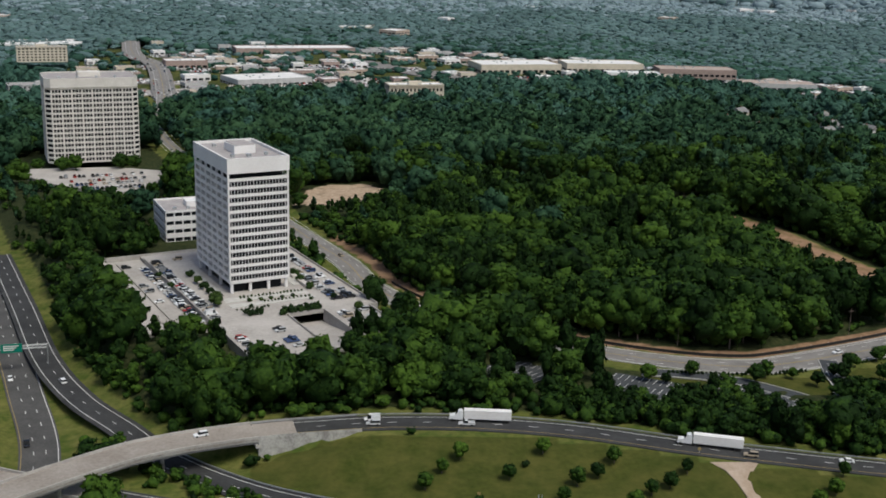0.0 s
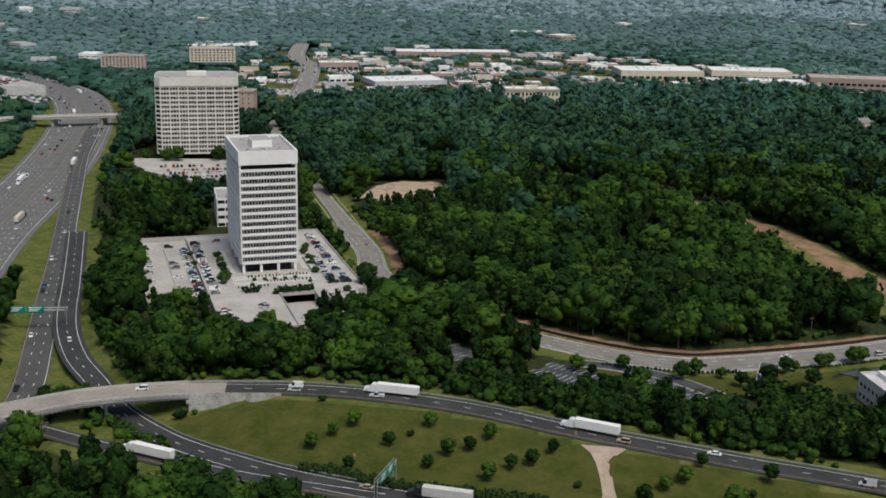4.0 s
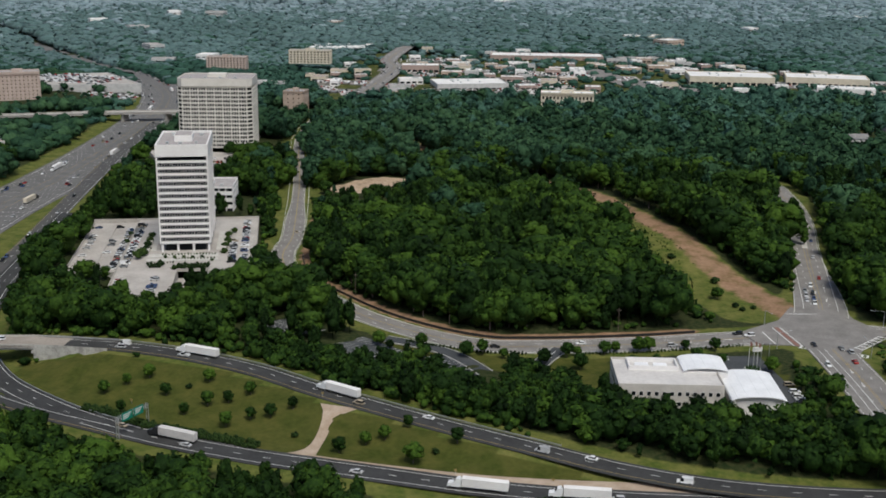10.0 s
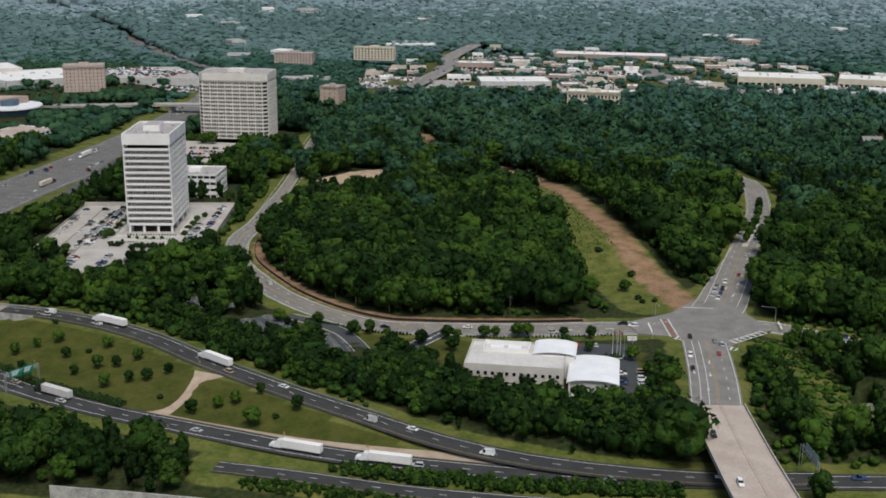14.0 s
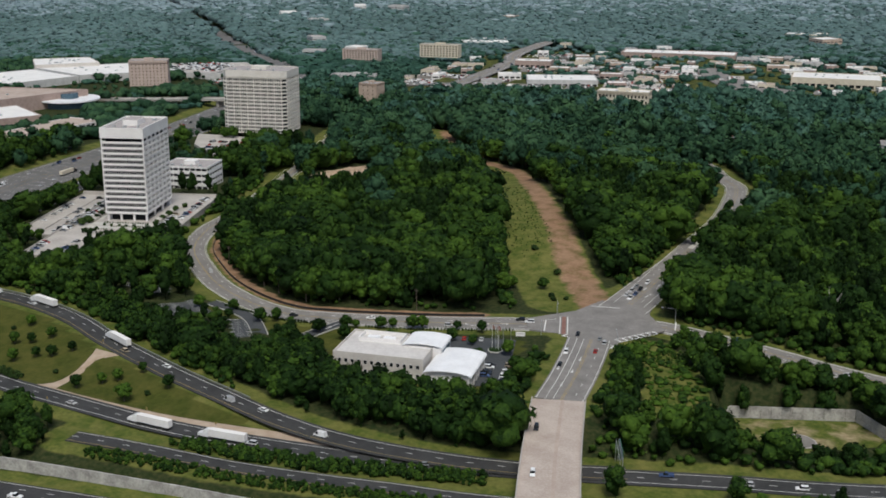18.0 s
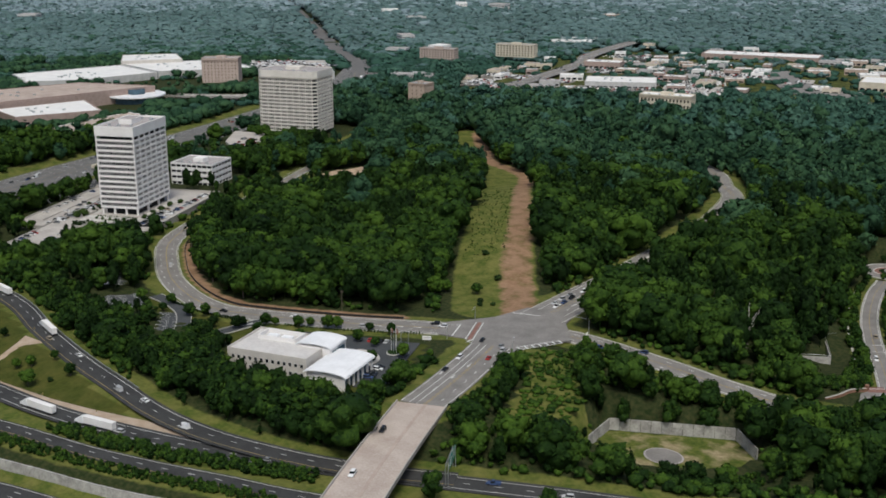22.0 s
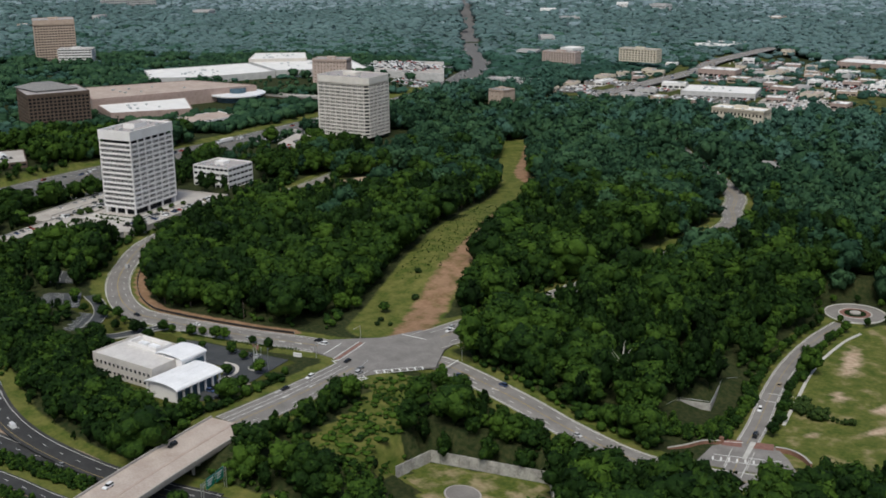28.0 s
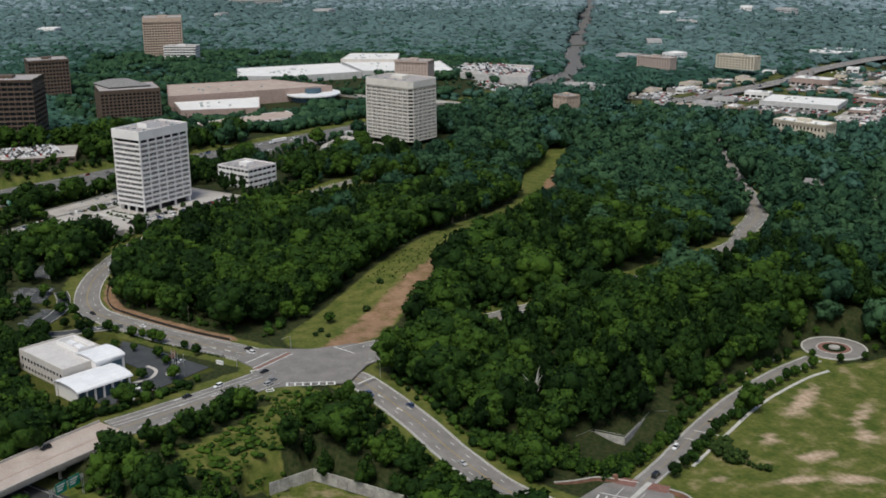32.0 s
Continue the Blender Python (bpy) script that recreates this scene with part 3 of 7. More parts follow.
# ---- roads ----


def ribbon(c, lo, hi, lift=0.0, thick=0.0, a=0, b=None):
    """A strip along a line between two offsets to its right; lo and hi may change along it."""
    c = c[a:b]
    s = sides(c)
    lo, hi = np.broadcast_to(lo, len(c)), np.broadcast_to(hi, len(c))
    g = Geo()
    n = len(c)
    for off, dz in ((lo, 0), (hi, 0)) + (((lo, -thick), (hi, -thick)) if thick else ()):
        g.v += [(c[i, 0] + s[i, 0] * off[i], c[i, 1] + s[i, 1] * off[i], c[i, 2] + lift + dz) for i in range(n)]
    for i in range(n - 1):
        g.f.append((i, n + i, n + i + 1, i + 1))
        if thick:
            g.f.append((2 * n + i, i, i + 1, 2 * n + i + 1))
            g.f.append((n + i, 3 * n + i, 3 * n + i + 1, n + i + 1))
            g.f.append((3 * n + i, 2 * n + i, 2 * n + i + 1, 3 * n + i + 1))
    if thick:
        for i in (0, n - 1):
            q = (i, 2 * n + i, 3 * n + i, n + i)
            g.f.append(q if i == 0 else q[::-1])
    return g


def join(parts):
    g = Geo()
    for q in parts:
        k = len(g.v)
        g.v += q.v
        g.f += [tuple(i + k for i in f) for f in q.f]
    return g


def dashes(c, off, on=3.0, gap=9.0, w=0.2, lift=0.05, start=0.0, end=1e9):
    """Broken line along a road."""
    s = sides(c)
    L = np.concatenate([[0], np.cumsum(np.linalg.norm(np.diff(c[:, :2], axis=0), axis=1))])
    P = np.column_stack([c[:, 0] + s[:, 0] * off, c[:, 1] + s[:, 1] * off, c[:, 2] + lift])
    g = Geo()
    t = max(start, 0)
    while t + on < min(L[-1], end):
        p, q = (np.array([np.interp(u, L, P[:, i]) for i in range(3)]) for u in (t, t + on))
        d = (q - p)[:2]
        d = d / (np.linalg.norm(d) + 1e-9)
        r = np.array([d[1], -d[0], 0]) * w / 2
        g.poly([p - r, p + r, q + r, q - r])
        t += on + gap
    return g


LANES = {  # broken lines, white solid lines, yellow solid lines, as offsets
    "flyover_ramp": ((0.0,), (-4.2,), (4.2,)), "collector_road": ((0.0,), (-4.2, 4.2), ()), "merging_ramp": ((), (-2.8,), (2.8,)),
    "frontage_road": ((0.0,), (-3.6,), (3.6,)), "interstate": ((-10.8, -7.2, -3.6, 3.6, 7.2, 10.8), (-14, 14), (-0.6, 0.6)),
    "parkway_west": ((-3.6, 3.6), (-7.2, 7.2), (-0.2, 0.2)), "road_north": ((-4.4, 4.4), (-8.2, 8.2), (-0.9, 0.9)),
    "road_east": ((-3.6, 3.6), (-6.9, 6.9), (-0.2, 0.2)), "road_south": ((-5.6,), (-9.6, 2.6, 5.8, 9.6), (-1.4, -0.6)),
    "park_drive": ((), (-4, 4), (0.0,)), "freeway_side_road": ((-2.0, 2.0), (-6,), (6,)),
    "freeway_north": ((-22, -18.4, -14.8, -11.2, -7.6, 7.6, 11.2, 14.8, 18.4, 22), (-25.5, 25.5), (-4, 4))}
ROAD_LABEL = {"flyover_ramp": "dark asphalt ramp curving onto a flyover", "collector_road": "dark asphalt two lane collector road past the grass field",
              "merging_ramp": "narrow dark asphalt ramp merging into the collector road", "frontage_road": "dark asphalt frontage road beside the interstate",
              "interstate": "wide sunken interstate of dark asphalt", "parkway_west": "worn grey parkway curving round the woods", "road_north": "worn grey road climbing through the woods",
              "road_east": "worn grey road going down towards the park", "road_south": "worn grey road from the crossing to the bridge", "park_drive": "narrow park drive lined with kerbs and young trees",
              "freeway_side_road": "dark asphalt side road of the freeway", "freeway_north": "broad worn freeway with many lanes"}
for name, (pts, half, mat) in ROADS.items():
    c = LINES[name]
    a = 12 if name in ("parkway_west", "road_north", "road_east") else 0
    wide = np.full(len(c), half)
    if name == "parkway_west":
        wide = 6.2 + 2.6 * ease(60, 215, c[:, 0]) * ease(900, 800, c[:, 1]) + 6 * ease(1100, 1220, c[:, 1]) - 2.0 * ease(640, 700, c[:, 1]) * ease(1080, 1000, c[:, 1])
    if name == "freeway_north":
        wide = 29 - 13 * ease(1250, 1400, c[:, 1])
    if name == "road_north":
        wide = 7.0 + 5.5 * ease(690, 560, c[:, 1])
    road = part(name, ribbon(c, -wide, wide, 0.0, 0.3), mat)
    tagged(road, ROAD_LABEL[name], "road", kind="structure")
    if name == "freeway_north":
        c = c[c[:, 1] < 1290]
    dash, white, yellow = LANES[name]
    st = 22 if name in ("parkway_west", "road_north", "road_east", "road_south") else 0
    i0 = int(st / 4)
    if dash:
        g = join([dashes(c, o, start=st, w=0.24) for o in dash])
        part("broken_lane_lines", g, PAINT_W, road, "white broken lane lines", "stuff")
    for o in white:
        part("edge_line", ribbon(c, o - 0.12, o + 0.12, 0.05, 0, i0), PAINT_W, road, "white edge line")
    for o in yellow:
        part("yellow_line", ribbon(c, o - 0.12, o + 0.12, 0.05, 0, i0), PAINT_Y, road, "yellow centre line")
    if name in ("parkway_west", "road_east", "road_north", "park_drive"):
        e = len(c) if name != "parkway_west" else int(len(c) * 0.55)
        for sgn in (-1, 1):
            w = wide[i0 + 2:e] * sgn
            part("kerb", ribbon(c[i0 + 2:e], np.minimum(w, w + 0.35 * sgn), np.maximum(w, w + 0.35 * sgn), 0.14, 0.5), KERB, road, "pale concrete kerb")

# the crossing where four roads meet
crossing = part("crossing", Geo().prism([(276, 506), (305, 502), (309, 521), (318, 538), (302, 556), (299, 566), (272, 564), (268, 541), (252, 516), (262, 503)], 0.0, 0.66), ASPHALT_OLD)
tagged(crossing, "worn grey asphalt crossing of four roads", "road", kind="structure")


def bar(g, a, b, w, z=0.72):
    a, b = Vector((*a, z)), Vector((*b, z))
    r = Vector(((b - a).y, -(b - a).x, 0)).normalized() * (w / 2)
    g.poly([a - r, a + r, b + r, b - r])


g = Geo()
bar(g, (267.5, 529), (279, 506), 2.0, 0.71)
part("brick_crosswalk", g, BRICKRED, crossing, "red brick crosswalk band")
g = Geo()
for a, b in (((265.8, 528.2), (277.3, 505.2)), ((269.2, 529.8), (280.7, 506.8)), ((279, 503.5), (308.5, 500.5)), ((279.5, 507), (309, 504)), ((303, 512), (313.5, 533)), ((306.5, 510.5), (317, 531.5))):
    bar(g, a, b, 0.45)
for k in range(13):
    t = k / 12
    bar(g, (280 + 28.5 * t, 503.6 - 3 * t), (280.4 + 28.5 * t, 506.8 - 3 * t), 0.9)
    if k % 2 == 0:
        bar(g, (303.5 + 10.3 * t, 512.8 + 20 * t), (306.8 + 10.3 * t, 511.3 + 20 * t), 0.8)
for a, b in (((286, 498.5), (306, 496.5)), ((262, 520), (269, 505)), ((271, 552), (285, 557)), ((322, 541), (318, 552))):
    bar(g, a, b, 0.6)
part("crosswalk_markings", g, PAINT_W, crossing, "white crosswalk bars and stop lines", "stuff")
# turn arrows on the approaches
g = Geo()
for x, y, w in ((301.5, 480, -75), (306, 463, -73), (299, 463, -73), (309, 447, -72), (246, 502, 25), (238, 497, 25), (229, 491, 26), (337, 547, 190), (352, 549, 188), (289, 580, 90), (283, 592, 92), (287, 602, 92)):
    ca, sa = math.cos(radians(w)), math.sin(radians(w))
    d, s = Vector((ca, sa, 0)), Vector((-sa, ca, 0))
    z = 0.76 + (1.9 if y < 470 else 1.0 if y < 490 else 0) * (x > 290) - (0 if x < 320 else (x - 310) * 0.1)
    p = Vector((x, y, z))
    g.poly([p - s * 0.2, p - s * 0.2 + d * 3, p + s * 0.2 + d * 3, p + s * 0.2])
    g.poly([p + d * 3 - s * 0.8, p + d * 4.6, p + d * 3 + s * 0.8])
part("turn_arrows", g, PAINT_W, crossing, "white turn arrows", "stuff")

# the park's entrance: paved junction, brick bands, island and markings
entry = part("park_junction", Geo().prism([(440, 597), (446, 578), (484, 600), (470, 611), (459, 617), (443, 605)], -15.5, -13.42), ASPHALT_OLD)
tagged(entry, "paved junction at the park entrance", "road", kind="structure")
g = Geo()
bar(g, (440.5, 603), (447.5, 608), 6.4, -13.34)
bar(g, (450.5, 610.5), (458.5, 616), 6.4, -13.34)
part("brick_crosswalk", g, BRICKRED, entry, "red brick crosswalk band")
g = Geo()
for k in range(9):
    t = k / 8
    bar(g, (447 + 22 * t, 589 + 16 * t), (449 + 22 * t, 586.5 + 16 * t), 0.8, -13.3)
for a_, b_ in (((446, 590.5), (469, 607)), ((449, 586), (472.5, 602.5)), ((440, 603.5), (447, 609.5)), ((419.5, 664), (430, 670)), ((423.5, 655), (434, 661))):
    bar(g, a_, b_, 0.45, -13.3 if a_[1] < 640 else -13.82)
part("crosswalk_markings", g, PAINT_W, entry, "white crosswalk bars and stop lines", "stuff")
part("splitter_island", Geo().prism([(448.4, 613), (450.6, 614), (458.2, 597.4), (456.6, 596.4)], -14.5, -13.2), KERB, entry, "kerbed island at the entrance")

# planted median in the road north
median = part("median_island", ribbon(LINES["road_north"], -1.6, 1.6, 0.15, 0.4, 38, 66), KERB)
tagged(median, "kerbed planted median island", "median", kind="structure")

# worn dirt track between the two roads
T = curve([(113, 370, 0), (113.5, 359, 0), (115, 348, 0), (116, 338, 0), (114, 329, 0)])
T[:, 2] = height(T[:, 0], T[:, 1]) + 0.12
DIRT = material("trodden_dirt", (0.33, 0.25, 0.18), (0.46, 0.37, 0.29), 0.2, 0.95, 0.02)
w = 2.0 + 6.0 * np.abs(np.linspace(-1, 1, len(T))) ** 3
track = part("dirt_track", ribbon(T, -w, w, 0.0, 0.3), DIRT)
tagged(track, "bare worn dirt track across the grass", "track", kind="structure")


cl = LINES["collector_road"]
cl = cl[(cl[:, 0] > 112) & (cl[:, 0] < 322)]
w = 1.0 + 5.5 * ease(130, 250, cl[:, 0]) * ease(322, 285, cl[:, 0])
tagged(part("dirt_shoulder", ribbon(cl, -6.2 - w, np.full(len(cl), -6.0), -0.04, 0.5), DIRT), "bare dirt shoulder beside the collector road", "shoulder", kind="structure")


def guard_rail(name, c, off, a, b, label):
    rail = thing(name, pose(0, 0, 0), label, "guard rail", "guard rails along the ramps")
    part("rail", ribbon(c, off - 0.12, off + 0.12, 0.85, 0.38, a, b), STEEL, rail, "galvanised rail beam")
    s = sides(c)
    for i in range(a, min(b, len(c)) - 1, 3):
        x, y, z = c[i, 0] + s[i, 0] * (off + 0.2 * np.sign(off)), c[i, 1] + s[i, 1] * (off + 0.2 * np.sign(off)), c[i, 2]
        part("post", POST, STEEL, rail).matrix_local = pose(x, y, z - 0.4)


POST = Geo().box(-0.08, 0.08, -0.08, 0.08, 0, 1.2).mesh("post", STEEL)
c = LINES["flyover_ramp"]
i_end = int(np.argmin(np.hypot(c[:, 0] - 205, c[:, 1] - 361)))
i_brd = int(np.argmin(np.hypot(c[:, 0] + 42, c[:, 1] - 387)))
guard_rail("guard_rail", c, -5.8, i_brd, i_end, "long galvanised guard rail beside the upper ramp")
i0, i1 = (int(np.argmin(np.hypot(LINES["collector_road"][:, 0] - x, LINES["collector_road"][:, 1] - y))) for x, y in ((-75, 391), (40, 331)))
guard_rail("guard_rail", LINES["collector_road"], -5.4, i0, i1, "galvanised guard rail beside the lower ramp")

# ---- bridges ----


def bridge(name, c, half, label, mat, depth=1.6, parapet=1.0, piers=()):
    b = thing(name, pose(0, 0, 0), label, "bridge")
    part("deck", ribbon(c, -half, half, 0.08, 0.5), mat, b, "pale worn concrete deck")
    for o in np.linspace(-half + 1.2, half - 1.2, 5):
        part("girder", ribbon(c, o - 0.35, o + 0.35, -0.42, depth), CONCRETE, b, "concrete girder")
    for sg in (-1, 1):
        lo, hi = sorted((sg * half, sg * (half - 0.4)))
        part("parapet", ribbon(c, lo, hi, parapet + 0.08, parapet + 0.9), CONCRETE, b, "solid concrete parapet")
    for x, y, turn, wide in piers:
        k = int(np.argmin(np.hypot(c[:, 0] - x, c[:, 1] - y)))
        top = c[k, 2] - 0.4 - depth
        zb = float(height(np.array([x]), np.array([y]))[0]) - 0.5
        part("pier_cap", Geo().box(-wide, wide, -0.8, 0.8, top - 1.2, top), CONCRETE, b, "concrete pier cap").matrix_local = pose(x, y, 0, 0, 0, turn)
        for o in ((-wide * 0.65, 0, wide * 0.65) if wide > 5 else (0,)):
            part("column", Geo().tube((o, 0, zb), (o, 0, top - 1.2), 0.75, 0.75, 10), CONCRETE, b, "round concrete column").matrix_local = pose(x, y, 0, 0, 0, turn)
    return b


c = LINES["flyover_ramp"]
bridge("flyover_bridge", c[:i_brd + 1], 6.4, "curved concrete flyover bridge with solid parapets", DECK, 1.5, 0.9, ((-70, 375, 125, 4.2), (-96, 352, 130, 4.2), (-125, 320, 135, 4.2)))
# the abutment and its sloped wing wall beside the grass
wing = thing("bridge_abutment", pose(0, 0, 0), "pale concrete abutment with a sloping wing wall", "abutment")
cc, ss = c[i_brd:i_brd + 9], sides(c)[i_brd:i_brd + 9]
g = Geo()
for sg in (1, -1):
    lo = [(cc[i, 0] + sg * ss[i, 0] * 6.3, cc[i, 1] + sg * ss[i, 1] * 6.3) for i in range(9)]
    for i in range(8):
        a, b = lo[i], lo[i + 1]
        za, zb = -0.8 - 7.5 * (1 - i / 8), -0.8 - 7.5 * (1 - (i + 1) / 8)
        g.poly([(*a, za), (*b, zb), (*b, 1.9), (*a, 1.9)] if sg > 0 else [(*b, zb), (*a, za), (*a, 1.9), (*b, 1.9)])
p, q = (c[i_brd, :2] + ss[0] * 6.3), (c[i_brd, :2] - ss[0] * 6.3)
g.poly([(*q, -7), (*p, -7), (*p, 0.6), (*q, 0.6)])
part("wing_wall", g, WALLCON, wing, "streaked concrete wing wall")
part("bearing_seat", Geo().box(-6.4, 6.4, -0.9, 0.9, -2.2, -1.1), CONCRETE, wing).matrix_local = pose(c[i_brd, 0], c[i_brd, 1], 0, 0, 0, math.degrees(math.atan2(ss[0, 1], ss[0, 0])))
part("approach_slab", ribbon(c[i_brd:i_brd + 4], -6.0, 6.0, 0.06, 0.1), DECK, wing, "pale concrete approach slab")

south = curve([(317, 428, 3), (326, 408, 3.2), (337, 384, 3.3), (350, 357, 3.3), (366, 325, 3.3), (386, 283, 3.2), (402, 250, 3)])
bridge("road_bridge", south, 11.2, "wide pale concrete road bridge over the interstate", DECK_PALE, 1.7, 0.95, ((331, 397, 25, 9.5), (345, 367, 25, 9.5), (356, 345, 25, 9.5), (376, 304, 25, 9.5)))
median2 = part("raised_median", ribbon(south, -2.2, -0.9, 0.22, 0.2), ROOFTAN)
tagged(median2, "narrow stained median strip along the bridge", "median", kind="structure")
m_over = LINES["merging_ramp"]
k0, k1 = (int(np.argmin(np.abs(m_over[:, 0] - x))) for x in (-124, -82))
bridge("ramp_bridge", m_over[k0:k1], 5.0, "low concrete bridge carrying the merging ramp", DECK, 1.2, 0.9)

# concrete wall between the frontage road and the interstate
wl = curve([(120, 268, -5), (168, 283, -5), (226, 298.5, -5), (261, 307, -5), (293, 318, -5), (345, 340, -5), (420, 374, -5)], 3)
retaining = thing("retaining_wall", pose(0, 0, 0), "long streaked concrete retaining wall beside the interstate", "wall")
for i in range(0, len(wl) - 2, 2):
    part("wall_panel", ribbon(wl[i:i + 3], -0.3, 0.3, -0.2 + 0.06 * (i % 4 == 0), 6.2), WALLCON, retaining)

# ---- the white office tower on its parking deck ----


def spandrel_tower():
    W, L, Z0, ZC, ZT, N = 28.3, 48.0, 7.3, 57.3, 64.0, 14
    t = thing("office_tower", pose(TOWER_AT[0], TOWER_AT[1], 0, 0, 0, math.degrees(TOWER_TURN)), "tall white precast office tower on columns with a blank crown", "office building")
    H = (ZC - Z0) / N
    part("core", Geo().box(0.42, W - 0.42, 0.42, L - 0.42, Z0, ZC - H), GLASS, t, "dark glass behind the frame")
    part("slot_wall", Geo().box(2.2, W - 2.2, 2.2, L - 2.2, ZC - H, ZC + 1), GLASS, t, "dark recess under the crown")
    for k in range(N):
        z = Z0 + k * H
        # spandrel bands, four to a floor
        for q in ((0, W, 0, 0.6), (0, W, L - 0.6, L), (0, 0.6, 0.6, L - 0.6), (W - 0.6, W, 0.6, L - 0.6)):
            part("spandrel", Geo().box(*q, z, z + H * 0.38), TOWERWHITE, t)
    # slender mullions on the short fronts, piers and mullions on the long sides
    top = Z0 + (N - 1) * H
    n = 19
    for y0 in (0.1, L - 0.38):
        for i in range(n + 1):
            x = i * (W - 0.26) / n
            wide = 0.17 if 0 < i < n else 0.55
            part("mullion", Geo().box(min(x + 0.03, W - wide), min(x + 0.03, W - wide) + wide, y0, y0 + 0.28, Z0, top), TOWERWHITE, t)
    nb = 6
    for x0 in (0.0, W - 0.6):
        for i in range(nb + 1):
            y = i * (L - 1.15) / nb
            part("pier", Geo().box(x0 - 0.12, x0 + 0.72, y, y + 1.15, Z0, ZC), TOWERWHITE, t)
            if i < nb:
                for j in range(1, 5):
                    yy = y + 1.15 + j * ((L - 1.15) / nb - 1.15) / 5
                    part("mullion", Geo().box(x0 + 0.2, x0 + 0.4, yy - 0.12, yy + 0.12, Z0, top), TOWERWHITE, t)
    # one pane for each bay of the front
    for k in range(N - 1):
        z = Z0 + k * H + H * 0.38
        for i in range(n):
            x = 0.26 + i * (W - 0.26) / n
            part("window_pane", PANE, GLASS, t).matrix_local = pose(x, 0.37, z)
    # blank crown, roof, penthouse
    for q in ((-0.35, W + 0.35, -0.35, 0.5), (-0.35, W + 0.35, L - 0.5, L + 0.35), (-0.35, 0.5, 0.5, L - 0.5), (W - 0.5, W + 0.35, 0.5, L - 0.5)):
        part("crown_panel", Geo().box(*q, ZC, ZT), TOWERWHITE, t)
    part("roof", Geo().box(0.5, W - 0.5, 0.5, L - 0.5, ZC + 1, ZT - 1.2), ROOFGREY, t, "grey gravel roof")
    pent = part("penthouse", Geo().box(9, 19, 17, 31, ZT - 1.2, ZT + 2.4), TOWERWHITE, t, "white rooftop plant room")
    part("penthouse_roof", Geo().box(9.4, 18.6, 17.4, 30.6, ZT + 2.4, ZT + 2.6), ROOFGREY, pent)
    for x, y, w in ((5, 9, 1.5), (12, 8, 2), (21, 10, 1.4), (22, 36, 2.2), (6, 38, 1.6), (14, 40, 1.2)):
        part("roof_unit", Geo().box(x, x + w, y, y + w * 1.3, ZT - 1.2, ZT + 0.1), STEEL, t, "metal roof unit")
    for x in (0.6, 9.3, 18, W - 1.8):
        for y in (0.6, 16, 31.5, L - 1.8):
            if x in (0.6, W - 1.8) or y in (0.6, L - 1.8):
                part("column", Geo().box(x, x + 1.2, y, y + 1.2, DECK_Z, Z0), TOWERWHITE, t, "square white column")
    part("lobby", Geo().box(3, W - 3, 3, L - 3, DECK_Z, Z0), GLASS, t, "dark glass lobby")
    part("soffit", Geo().box(0.3, W - 0.3, 0.3, L - 0.3, Z0 - 0.3, Z0), TOWERWHITE, t)


_H = 50 / 14
PANE = Geo().box(0, (28.3 - 0.26) / 19 - 0.26, 0, 0.04, 0, _H * 0.62).mesh("window_pane", GLASS)
spandrel_tower()


